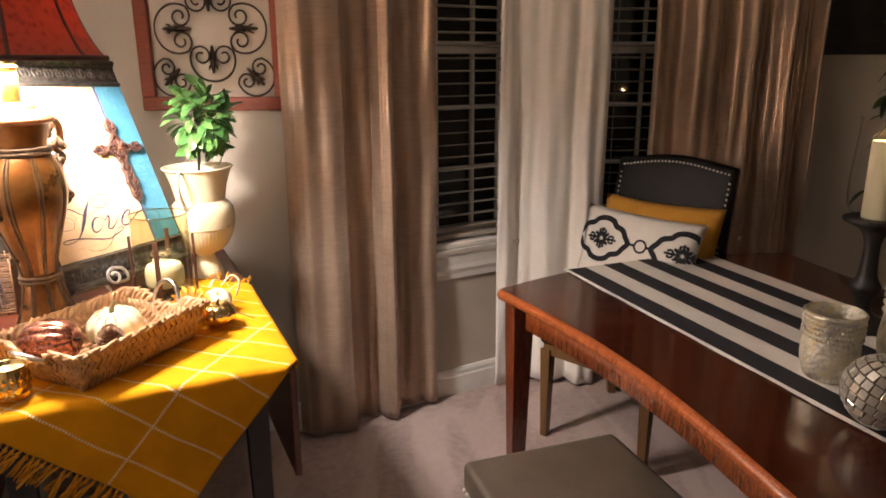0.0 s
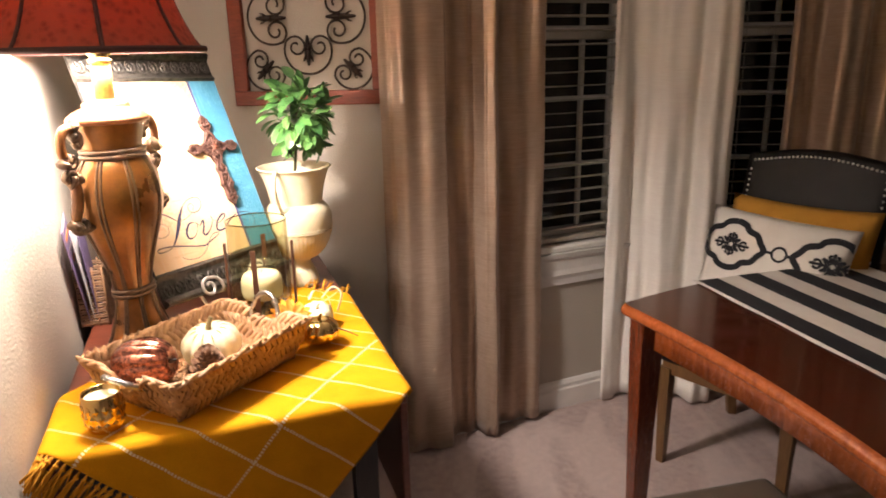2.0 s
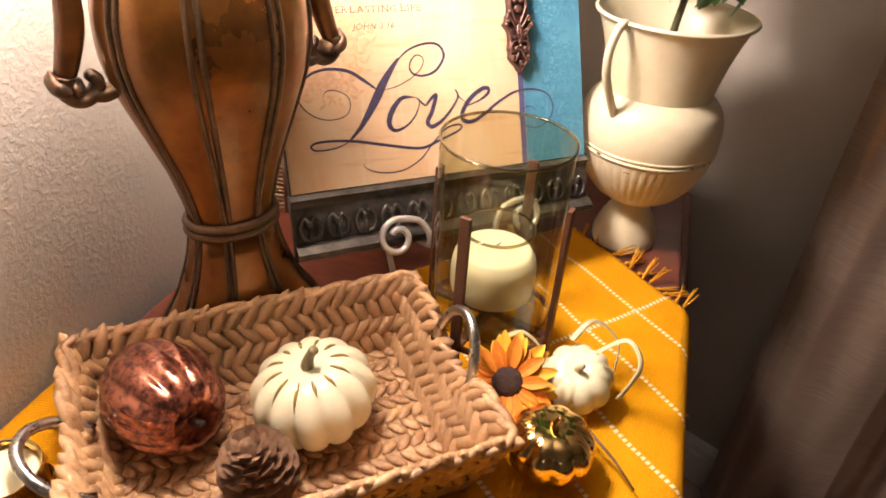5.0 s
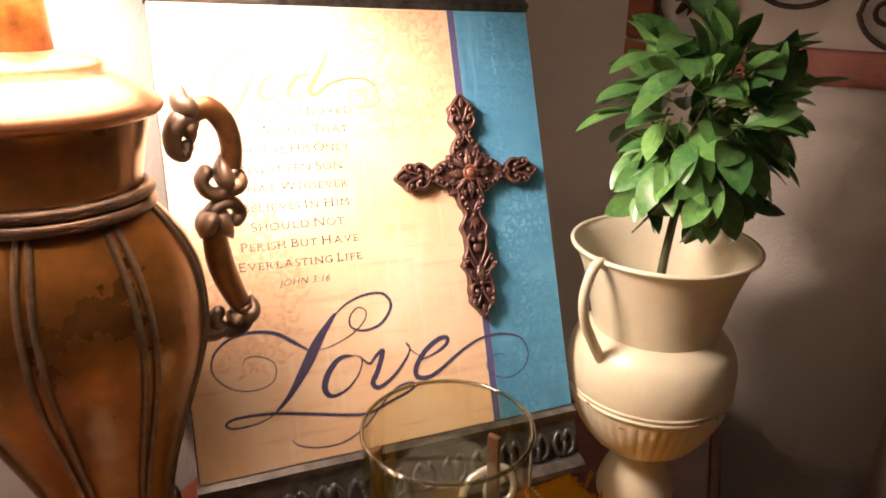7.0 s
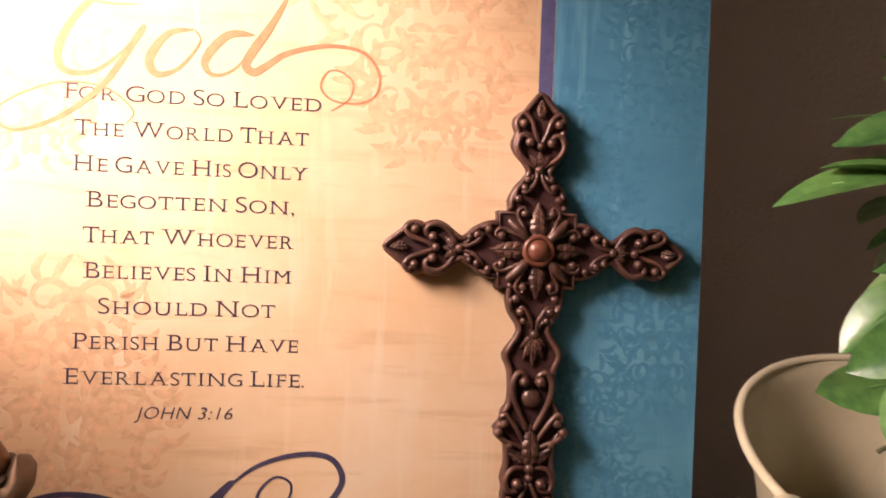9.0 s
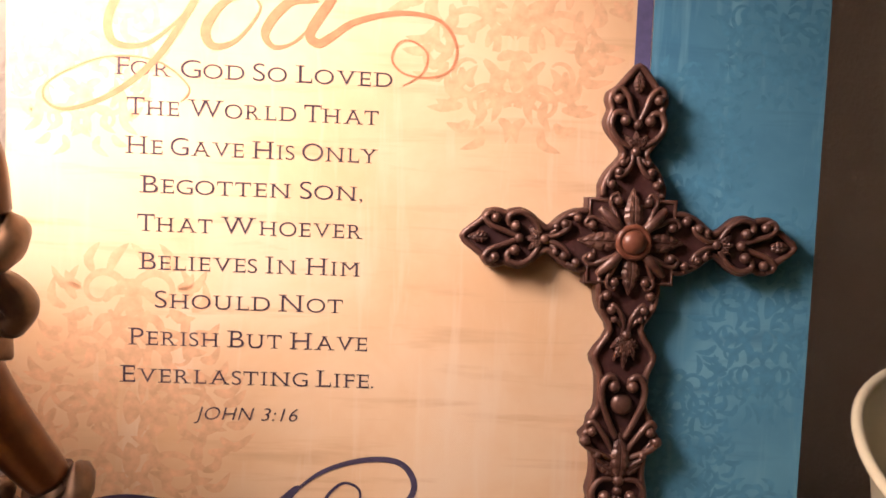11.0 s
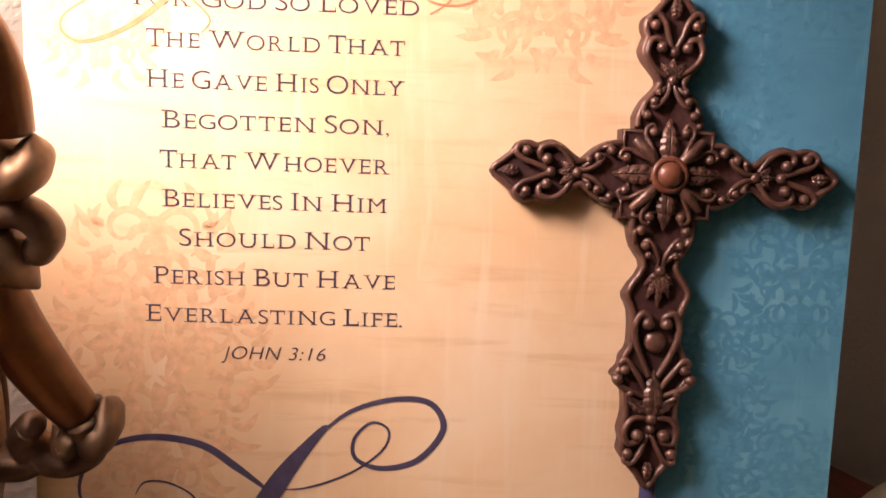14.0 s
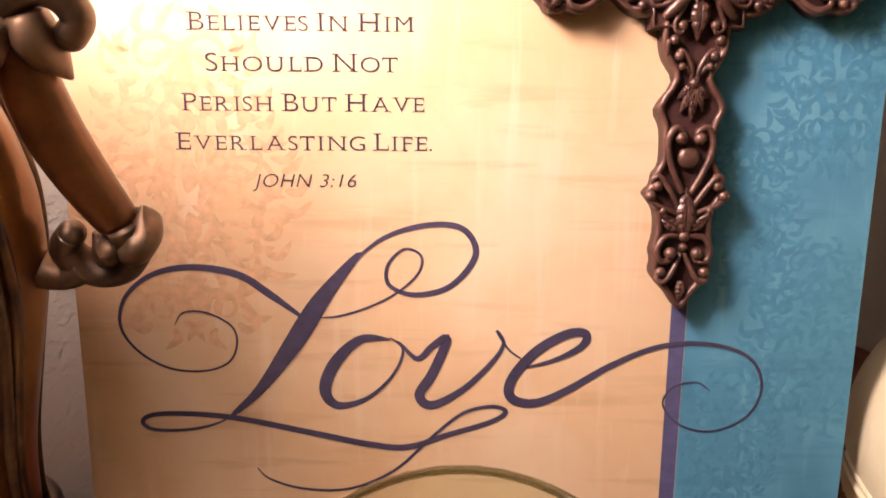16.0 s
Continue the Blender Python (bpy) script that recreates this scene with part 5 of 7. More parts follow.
def easel():
    es = thing("display_easel", Matrix(), "silver-painted wire easel with scroll feet holding the panel", "easel")
    y0 = -0.318
    for x in (-0.093, 0.093):
        def Q(px, py, pz):
            return PM @ Vector((px, py, pz))
        foot = Q(x, y0, 0.07)
        foot.z = TZ + 0.006
        bm = bmesh.new()
        e = 1 if x < 0 else -1
        lip = [Q(x + e * 0.045, y0 - 0.004, -0.02), Q(x + e * 0.045, y0 - 0.006, 0.014), Q(x + e * 0.043, y0 + 0.012, 0.021), Q(x + e * 0.030, y0 + 0.030, 0.022)]
        curl = [Q(x - e * 0.0 + e * 0.024 * (1 - 0.62 * t) * math.cos(1.35 + 7.4 * t), y0 + 0.012 + 0.024 * (1 - 0.62 * t) * math.sin(1.35 + 7.4 * t), 0.022) for t in (k / 26 for k in range(27))]
        tube(bm, smooth_line(lip + curl, 2), 0.0042, 8)
        part("scroll_hook", bm, PALE_METAL, es)
        bm = bmesh.new()
        back = Q(x, 0.02, -0.03)
        tube(bm, [Q(x, y0 - 0.004, -0.022), back, Q(x, 0.12, -0.022)], 0.004, 8)
        part("upright", bm, PALE_METAL, es)
        bm = bmesh.new()
        knee = Q(x, y0 - 0.02, 0.02)
        tube(bm, smooth_line([Q(x, y0 - 0.004, -0.018), Vector((knee.x, knee.y, TZ + 0.045)), Vector((foot.x, foot.y, TZ + 0.0065))], 6), 0.0042, 8)
        part("front_foot", bm, PALE_METAL, es)
    bm = bmesh.new()
    top = PM @ Vector((0, 0.10, -0.032))
    rear = top - Vector((0.20, -0.07, 0))
    tube(bm, [top, Vector((rear.x, rear.y, TZ + 0.005))], 0.004, 8)
    part("rear_leg", bm, PALE_METAL, es)
    for py in (0.08, -0.20):
        part("cross_bar", tube(bmesh.new(), [PM @ Vector((-0.115, py, -0.031)), PM @ Vector((0.10, py, -0.031))], 0.0035, 6), PALE_METAL, es)
    return es


verse_panel()
ornate_cross()
easel()


# ---- cream urn with a small topiary ----
URN = (-0.222, -0.377)


def urn():
    u = thing("urn_planter", pose(URN[0], URN[1], TZ + 0.001) @ Matrix.Diagonal((0.985, 0.985, 0.965, 1)), "chipped cream enamel urn with fluted bowl and side handle", "planter")
    foot = [(0.050, 0.0), (0.051, 0.006), (0.049, 0.020), (0.042, 0.042), (0.032, 0.062), (0.029, 0.076), (0.034, 0.084)]
    part("foot", lathe(bmesh.new(), smooth_prof(foot), 72, wave=lambda a, z: 1 + 0.022 * math.cos(36 * a) * (1 if 0.012 < z < 0.06 else 0)), CREAM, u)
    bowl = [(0.030, 0.082), (0.050, 0.090), (0.066, 0.102), (0.082, 0.125), (0.094, 0.152), (0.1005, 0.176)]
    part("fluted_bowl", lathe(bmesh.new(), smooth_prof(bowl), 144, wave=lambda a, z: 1 + 0.016 * math.cos(48 * a) * min(1, (z - 0.084) / 0.02) * (1 if z < 0.170 else 0.2)), CREAM, u)
    for z in (0.179, 0.186):
        part("band", tube(bmesh.new(), [(0.1015 * math.cos(a), 0.1015 * math.sin(a), z) for a in (2 * math.pi * i / 64 for i in range(65))], 0.0024, 6, False), CREAM, u)
    shoulder = [(0.1005, 0.176), (0.1035, 0.198), (0.1025, 0.222), (0.096, 0.243), (0.084, 0.257), (0.076, 0.264)]
    part("shoulder", lathe(bmesh.new(), smooth_prof(shoulder), 72), CREAM, u)
    outer = [(0.076, 0.262), (0.080, 0.285), (0.089, 0.325), (0.100, 0.358), (0.107, 0.370)]
    inner = [(r - 0.003, z) for r, z in reversed(outer)]
    part("neck_wall", lathe(bmesh.new(), smooth_prof(outer) + [(0.1085, 0.3735), (0.106, 0.3745)] + smooth_prof(inner) + [(0.0, 0.268)], 72, cap1=False), CREAM, u)
    part("rim", tube(bmesh.new(), [(0.1075 * math.cos(a), 0.1075 * math.sin(a), 0.3725) for a in (2 * math.pi * i / 72 for i in range(73))], 0.0030, 8, False), CREAM, u)
    a0 = radians(-98)
    pts = [(0.100, 0.366), (0.112, 0.372), (0.124, 0.362), (0.132, 0.335), (0.128, 0.305), (0.114, 0.276), (0.099, 0.250), (0.094, 0.243)]
    part("handle", tube(bmesh.new(), smooth_line([(math.cos(a0) * r, math.sin(a0) * r, z) for r, z in pts], 7), 0.0052, 10, flat=1.3), CREAM, u)
    rnd = random.Random(21)
    for k in range(7):
        a, z = radians(rnd.uniform(-150, 0)), rnd.choice((0.168, 0.182, 0.190))
        r = 0.1045 if z < 0.2 else (0.0965 if z < 0.3 else 0.1095)
        part("paint_chip", ball(bmesh.new(), 0.0022, (0, 0, 0), 0.35, rnd.uniform(0.8, 2.4), rnd.uniform(0.3, 0.8), 8, 5), CHIP, u, m=pose(math.cos(a) * r, math.sin(a) * r, z, 0, 0, math.degrees(a)))
    return u


def leaf_mesh(length, width, droop, fold, seed):
    rnd = random.Random(seed)
    bm = bmesh.new()
    n = 8
    rows = []
    for i in range(n + 1):
        t = i / n
        w = width * (math.sin(math.pi * t ** 0.95) ** 0.68) + 0.0003
        z = -droop * t * t
        y = length * t
        k = fold * w
        rows.append([(-w, y, z + k), (-w * 0.5, y, z + k * 0.35), (0, y, z), (w * 0.5, y, z + k * 0.35), (w, y, z + k)])
    ring_mesh(bm, rows, False)
    tube(bm, [(0, -0.012, 0.001), (0, 0, 0.0005), (0, length * 0.6, -droop * 0.36 + 0.0004)], lambda t: 0.0011 * (1 - 0.6 * t), 5)
    return bm


def topiary():
    pl = thing("topiary_plant", pose(URN[0], URN[1], TZ + 0.27), "small green artificial ficus topiary standing in the cream urn", "plant")
    part("soil", lathe(bmesh.new(), [(0.0, 0.012), (0.05, 0.013), (0.061, 0.009), (0.060, -0.004)], 32, cap1=True), SOIL, pl)
    part("stem", tube(bmesh.new(), smooth_line([(0, 0, 0.0), (0.002, -0.002, 0.06), (0.012, -0.008, 0.13), (0.024, -0.012, 0.22)], 6), lambda t: 0.0060 - 0.002 * t, 8), STEM, pl)
    rnd = random.Random(12)
    for i in range(16):
        a, e = rnd.uniform(0, 6.28), rnd.uniform(-0.5, 1.2)
        d = Vector((math.cos(a) * math.cos(e), math.sin(a) * math.cos(e), math.sin(e)))
        s = Vector((0.016, -0.009, 0.13 + 0.09 * rnd.random()))
        part("twig", tube(bmesh.new(), [s, s + d * 0.04 + Vector((0, 0, 0.008)), s + d * 0.068], lambda t: 0.0022 * (1 - 0.5 * t), 5), STEM, pl)
    protos = []
    specs = ((0.050, 0.0122, 0.010, 0.26), (0.055, 0.0136, 0.016, 0.16), (0.043, 0.0110, 0.005, 0.30), (0.051, 0.0142, 0.020, 0.10))
    count = 0
    while count < 205:
        a, e = rnd.uniform(0, 6.28), math.asin(rnd.uniform(-0.85, 1.0))
        d = Vector((math.cos(a) * math.cos(e), math.sin(a) * math.cos(e), math.sin(e)))
        lump = 1.0 + 0.30 * noise.noise((d.x * 2.2, d.y * 2.2, d.z * 2.2 + 5))
        r = rnd.uniform(0.42, 1.0) ** 0.6
        at = Vector((d.x * 0.079, d.y * 0.079, d.z * 0.102)) * min(1.06, r * lump) + Vector((0.032, -0.010, 0.235))
        if at.z < 0.10:
            continue
        out = (d + Vector((rnd.uniform(-.6, .6), rnd.uniform(-.6, .6), rnd.uniform(-0.9, 0.45)))).normalized()
        z = Vector((d.x, d.y, 0.75 + d.z)) + Vector((rnd.uniform(-.5, .5), rnd.uniform(-.5, .5), rnd.uniform(-.5, .5)))
        z = (z - out * z.dot(out)).normalized()
        m = basis(out.cross(z), out, z, at) @ Matrix.Scale(rnd.uniform(0.85, 1.2), 4)
        k = count % 4
        if count < 4:
            protos.append(part("leaf", leaf_mesh(*specs[k], seed=k), LEAF, pl, m=m))
        else:
            share("leaf", protos[k], pl, m)
        count += 1
    return pl


urn()
topiary()


# ---- smoky glass hurricane in an iron stand, jar candle inside ----
def glass_wall(r, z0, z1):
    """One thin wall of glass over a closed bottom."""
    return lathe(bmesh.new(), [(0.0, z0), (r - 0.006, z0), (r - 0.001, z0 + 0.003), (r, z0 + 0.010), (r, z1)], 72, cap0=False, cap1=False)


def hoop(r, z, thick, seg=64):
    return tube(bmesh.new(), [(r * math.cos(a), r * math.sin(a), z) for a in (2 * math.pi * i / seg for i in range(seg + 1))], thick, 8, False)


HX, HY = -0.207, -0.7425


def hurricane():
    h = thing("candle_holder", pose(HX, HY, TZ + 0.0065), "smoky olive glass cylinder held by four rust-brown iron posts", "candle holder")
    gl = part("glass_cylinder", glass_wall(0.0735, 0.053, 0.282), OLIVE_GLASS, h)
    part("glass_rim", hoop(0.0733, 0.282, 0.0019), OLIVE_RIM, h).visible_shadow = False
    gl.visible_shadow = False
    part("base_ring", tube(bmesh.new(), [(0.079 * math.cos(a), 0.079 * math.sin(a), 0.046) for a in (2 * math.pi * i / 48 for i in range(49))], 0.004, 6, False), RUST_IRON, h)
    for k in (0, 90):
        part("base_bar", bx(0.158, 0.012, 0.006, pose(0, 0, 0.047, 0, 0, -78 + k), 0.001), RUST_IRON, h, smooth=False)
    for k in range(4):
        a = radians(-78 + 90 * k)
        part("post", bx(0.006, 0.0125, 0.222, pose(0.082 * math.cos(a), 0.082 * math.sin(a), 0.113, 0, 0, -78 + 90 * k), 0.0012), RUST_IRON, h, smooth=False)
    return h


def jar_candle():
    c = thing("jar_candle", pose(HX, HY, TZ + 0.0620), "cream wax candle in a wide-shouldered clear glass jar", "candle")
    part("wax", lathe(bmesh.new(), smooth_prof([(0.043, 0.026), (0.049, 0.032), (0.0510, 0.052), (0.0495, 0.074), (0.043, 0.086)]) + [(0.039, 0.088), (0.010, 0.087), (0.0, 0.0865)], 48, cap1=False), WAX, c)
    jar = lathe(bmesh.new(), [(0.0, 0.0), (0.047, 0.0), (0.051, 0.006), (0.0535, 0.045), (0.0525, 0.074), (0.046, 0.092), (0.0425, 0.100), (0.0425, 0.116)], 56, cap0=False, cap1=False)
    part("jar", jar, CLEAR_GLASS, c).visible_shadow = False
    part("jar_rim", hoop(0.0423, 0.116, 0.0020), OLIVE_RIM, c).visible_shadow = False
    part("wick", tube(bmesh.new(), [(0, 0, 0.086), (0.002, 0, 0.093), (0.006, 0.001, 0.097)], 0.0009, 5), BLACK_EDGE, c)
    return c


hurricane()
jar_candle()

# ---- woven basket ----
BL, BS = Vector((0.397, 0.918, 0)).normalized(), Vector((0.918, -0.397, 0)).normalized()
BM = basis(BS, BL, UP, (-0.2360, -1.0310, TZ + 0.0075))


def basket():
    b = thing("woven_basket", BM.copy(), "braided water hyacinth tray basket with silver ring handles", "basket")
    hx0, hy0, hx1, hy1, H = 0.108, 0.158, 0.138, 0.191, 0.089
    rnd = random.Random(31)
    part("floor_panel", bx(2 * hx0 + 0.006, 2 * hy0 + 0.006, 0.006, pose(0, 0, 0.004), 0.002), WICKER, b, smooth=False)

    def wallpoint(side, s, v):
        """side 0..3, s along -1..1, v height 0..1."""
        ax, ay = hx0 + (hx1 - hx0) * v, hy0 + (hy1 - hy0) * v
        z = 0.004 + (H - 0.004) * v
        dip = 0.0
        if side in (1, 3):
            dip = 0.030 * math.exp(-(s / 0.36) ** 4)
        z -= dip * v
        return {0: Vector((-ax, ay * s, z)), 1: Vector((ax * s, ay, z)), 2: Vector((ax, -ay * s, z)), 3: Vector((-ax * s, -ay, z))}[side]

    bm0 = bmesh.new()
    tube(bm0, [(0, -0.5, 0), (0, -0.38, 0.02), (0, -0.15, 0.06), (0, 0.15, 0.06), (0, 0.38, 0.02), (0, 0.5, 0)], lambda t: 0.03 + 0.25 * math.sin(math.pi * t) ** 0.95, 8)
    proto = None
    loose = bmesh.new()
    rows = 4
    for side in range(4):
        length = 2 * (hy1 if side in (0, 2) else hx1)
        n = int(length / 0.0172)
        for r in range(rows):
            for i in range(n):
                s = -1 + 2 * (i + 0.5 + 0.25 * (r % 2)) / n
                if s > 1:
                    continue
                v = (r + 0.55) / rows
                p = wallpoint(side, s, v)
                du = (wallpoint(side, min(s + 0.02, 1.02), v) - wallpoint(side, s - 0.02, v)).normalized()
                dv = (wallpoint(side, s, v + 0.05) - wallpoint(side, s, v - 0.05)).normalized()
                nrm = du.cross(dv).normalized()
                ang = radians(34 if r % 2 else -34) + rnd.uniform(-0.14, 0.14)
                y = (du * math.sin(ang) + dv * math.cos(ang)).normalized()
                m = basis(y.cross(nrm), y, nrm, p + nrm * rnd.uniform(-0.001, 0.001)) @ Matrix.Diagonal((0.0300, 0.0440 * rnd.uniform(0.92, 1.12), 0.0270, 1))
                if side in (0, 1):
                    if proto is None:
                        proto = part("braid_strand", bm0.copy(), WICKER, b, m=m)
                    else:
                        share("braid_strand", proto, b, m)
                else:
                    t = bm0.copy()
                    bmesh.ops.transform(t, matrix=m, verts=t.verts)
                    md = bpy.data.meshes.new("t")
                    t.to_mesh(md)
                    t.free()
                    loose.from_mesh(md)
                    bpy.data.meshes.remove(md)
    # added dark sheets inside the walls put shade between the strands
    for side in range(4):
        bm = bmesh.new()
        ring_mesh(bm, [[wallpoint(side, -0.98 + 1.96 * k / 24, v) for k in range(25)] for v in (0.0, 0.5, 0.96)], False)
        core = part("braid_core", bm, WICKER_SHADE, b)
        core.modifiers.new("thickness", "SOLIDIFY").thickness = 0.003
    tagged(part("outer_braid", loose, WICKER, b), kind="stuff")
    loose = bmesh.new()
    for i in range(20):
        for j in range(11):
            m = pose(-hx0 + 2 * hx0 * (j + 0.5) / 11, -hy0 + 2 * hy0 * (i + 0.5) / 20, 0.0075, 0, 0, (45 if j % 2 else -45) + rnd.uniform(-8, 8)) @ Matrix.Diagonal((0.024, 0.026, 0.012, 1))
            t = bm0.copy()
            bmesh.ops.transform(t, matrix=m, verts=t.verts)
            md = bpy.data.meshes.new("t")
            t.to_mesh(md)
            t.free()
            loose.from_mesh(md)
            bpy.data.meshes.remove(md)
    tagged(part("floor_braid", loose, WICKER, b), kind="stuff")
    bm0.free()
    # rope rim of two twisted strands
    loop = []
    for side in (0, 1, 2, 3):
        loop += [wallpoint(side, s, 1.0) for s in (k / 16 - 1 for k in range(1, 32))]
    for ph in (0, math.pi):
        pts = []
        for i, p in enumerate(loop + loop[:1]):
            q = loop[(i + 1) % len(loop)]
            d = (q - p).normalized() if (q - p).length > 1e-6 else Vector((0, 1, 0))
            side = Vector((d.y, -d.x, 0)).normalized()
            a = i * 0.9 + ph
            pts.append(p + side * (0.0032 * math.cos(a)) + UP * (0.0032 * math.sin(a)))
        part("rim_strand", tube(bmesh.new(), smooth_line(pts, 3), 0.0050, 7, False), WICKER, b)
    # ring handles at the short ends
    for sgn in (1, -1):
        bm = bmesh.new()
        lean = 0.25 if sgn > 0 else 0.85
        pts = []
        for k in range(25):
            a = math.pi * (-0.12 + 1.24 * k / 24)
            h = (0.064 if sgn > 0 else 0.046) * math.sin(a)
            pts.append((0.044 * math.cos(a), sgn * (hy1 - 0.006 + lean * h), 0.064 + h * (1.0 if sgn > 0 else 0.62)))
        part("ring_handle", tube(bm, pts, 0.0056, 10), STEEL, b)
    return b


basket()


# ---- pumpkins and autumn pieces ----
def gourd(bm, r, squash, lobes, depth=0.10, seg=96):
    rings = []
    for j in range(1, 24):
        t = math.pi * j / 24
        ring = []
        for i in range(seg):
            a = 2 * math.pi * i / seg
            k = 1 - depth * (1 - abs(math.cos(lobes * a / 2)) ** 0.7) * math.sin(t) ** 0.5
            dip = 1 - 0.28 * math.exp(-((t) / 0.42) ** 2) - 0.22 * math.exp(-((math.pi - t) / 0.42) ** 2)
            ring.append((r * math.sin(t) * k * math.cos(a), r * math.sin(t) * k * math.sin(a), -r * squash * math.cos(t) * dip * (0.9 + 0.1 * k)))
        rings.append(ring)
    return ring_mesh(bm, rings, True, True, True)


def stalk(r, h, bend):
    return tube(bmesh.new(), smooth_line([(0, 0, 0), (0.1 * bend, 0, h * 0.4), (bend * 0.6, 0.1 * bend, h * 0.8), (bend, 0.2 * bend, h)], 5), lambda t: r * (1.35 - 0.75 * min(1, 1.6 * t) + 0.25 * t), 8)


wpk = thing("pumpkin", pose(-0.236, -0.990, TZ + 0.064, 6, -5, 20), "ivory ceramic pumpkin with gold streaks lying in the basket", "pumpkin")
part("body", gourd(bmesh.new(), 0.066, 0.74, 12, 0.13), PUMPKIN, wpk)
part("stem", stalk(0.0062, 0.034, 0.012), surface("grey_gold_stem", (0.16, 0.12, 0.05), (0.34, 0.28, 0.14), 0.5), wpk, m=pose(0, 0, 0.030))
rnd = random.Random(77)
for k in range(12):
    a = 2 * math.pi * (k + 0.5) / 12
    pts = [(0.066 * 0.86 * math.sin(t) * math.cos(a), 0.066 * 0.86 * math.sin(t) * math.sin(a), 0.066 * 0.745 * math.cos(t) * (1 - 0.22 * math.exp(-(t / 0.42) ** 2)) + 0.0005) for t in (0.45 + 0.09 * q for q in range(rnd.randint(4, 8)))]
    part("gold_streak", tube(bmesh.new(), pts, lambda t: 0.0022 * math.sin(math.pi * min(1, 0.1 + 0.85 * t)), 6), GOLD_FLECK, wpk)

cz = Vector((0.985, 0.04, 0.10)).normalized()
cx = UP.cross(cz).normalized()
cpk = thing("pumpkin", basis(cx, cz.cross(cx), cz, (-0.329, -1.106, TZ + 0.070)), "copper mercury glass pumpkin lying on its side in the basket", "pumpkin")
part("body", gourd(bmesh.new(), 0.055, 1.34, 12, 0.09), COPPER_GLASS, cpk)
part("stem", stalk(0.005, 0.016, 0.004), IRON, cpk, m=pose(0, 0, 0.052))

gpk = thing("pumpkin", pose(-0.032, -0.848, TZ + 0.042), "small mirror-gold pumpkin standing on the throw", "pumpkin")
part("body", gourd(bmesh.new(), 0.047, 0.76, 10, 0.12), GOLD, gpk)
part("stem", stalk(0.004, 0.020, 0.006), GOLD, gpk, m=pose(0, 0, 0.022))

spk = thing("pumpkin", pose(-0.068, -0.745, TZ + 0.040, 24, 8, 0), "small pale cream pumpkin beside the sunflower", "pumpkin")
part("body", gourd(bmesh.new(), 0.042, 0.78, 9, 0.12), PUMPKIN, spk)
part("stem", stalk(0.004, 0.018, 0.006), STRAW, spk, m=pose(0, 0, 0.023))


def pine_cone():
    c = thing("pine_cone", pose(-0.203, -1.082, TZ + 0.056, 14, 8, 0) @ Matrix.Scale(1.35, 4), "brown pine cone with open scales in the basket", "pine cone")
    part("core", lathe(bmesh.new(), smooth_prof([(0.004, -0.030), (0.018, -0.024), (0.021, -0.008), (0.017, 0.010), (0.010, 0.026), (0.002, 0.036)]), 16), PINE, c)
    bm = bmesh.new()
    rows = []
    for i in range(5):
        t = i / 4
        w = 0.0075 * (0.6 + 0.9 * t - 0.7 * t ** 4)
        rows.append([(-w, 0.014 * t, 0.003 * t * t), (0, 0.0145 * t + 0.0008, 0.003 * t * t + 0.0012), (w, 0.014 * t, 0.003 * t * t), (0, 0.014 * t, 0.003 * t * t - 0.0016)])
    ring_mesh(bm, rows, True, True, True)
    first = None
    for k in range(76):
        t = k / 76
        z = -0.026 + 0.058 * t
        r = 0.017 * math.sin(math.pi * (0.16 + 0.80 * t)) + 0.002
        a = k * 2.39996
        m = pose(0, 0, z, 0, 0, math.degrees(a) - 90) @ pose(0, r * 0.7, 0, -12 + 46 * t, 0, 0) @ Matrix.Scale(1.15 - 0.6 * t ** 1.5, 4)
        if first is None:
            first = part("cone_scale", bm, PINE, c, smooth=False, m=m)
        else:
            share("cone_scale", first, c, m)
    return c


pine_cone()


def sunflower():
    d = Vector((0.30, -0.62, 0.72)).normalized()
    x = UP.cross(d).normalized()
    f = thing("sunflower", basis(x, d.cross(x), d, (-0.108, -0.826, TZ + 0.060)), "orange and yellow silk sunflower with dark centre", "flower")
    part("seed_head", lathe(bmesh.new(), [(0.018, -0.006), (0.0185, 0.004), (0.014, 0.009), (0.006, 0.011), (0.0, 0.0105)], 28, cap1=False), SEED, f)
    rnd = random.Random(5)
    protos = {}
    for ring, (n, L, tilt, mat) in enumerate(((15, 0.036, 14, ORANGE_PETAL), (15, 0.042, 4, PETAL), (12, 0.044, -10, PETAL))):
        for i in range(n):
            a = 360 * (i + 0.5 * ring) / n + rnd.uniform(-7, 7)
            m = pose(0, 0, 0.004 - 0.003 * ring, 0, 0, a) @ pose(0, 0.012, 0, tilt + rnd.uniform(-10, 14), rnd.uniform(-12, 12), 0) @ Matrix.Scale(rnd.uniform(0.85, 1.12), 4)
            if ring not in protos:
                protos[ring] = part("petal", leaf_mesh(L, 0.0075, 0.006, 0.35, ring), mat, f, m=m)
            else:
                share("petal", protos[ring], f, m)
    part("calyx", lathe(bmesh.new(), [(0.004, -0.03), (0.012, -0.012), (0.017, -0.006)], 16), STEM, f)
    return f


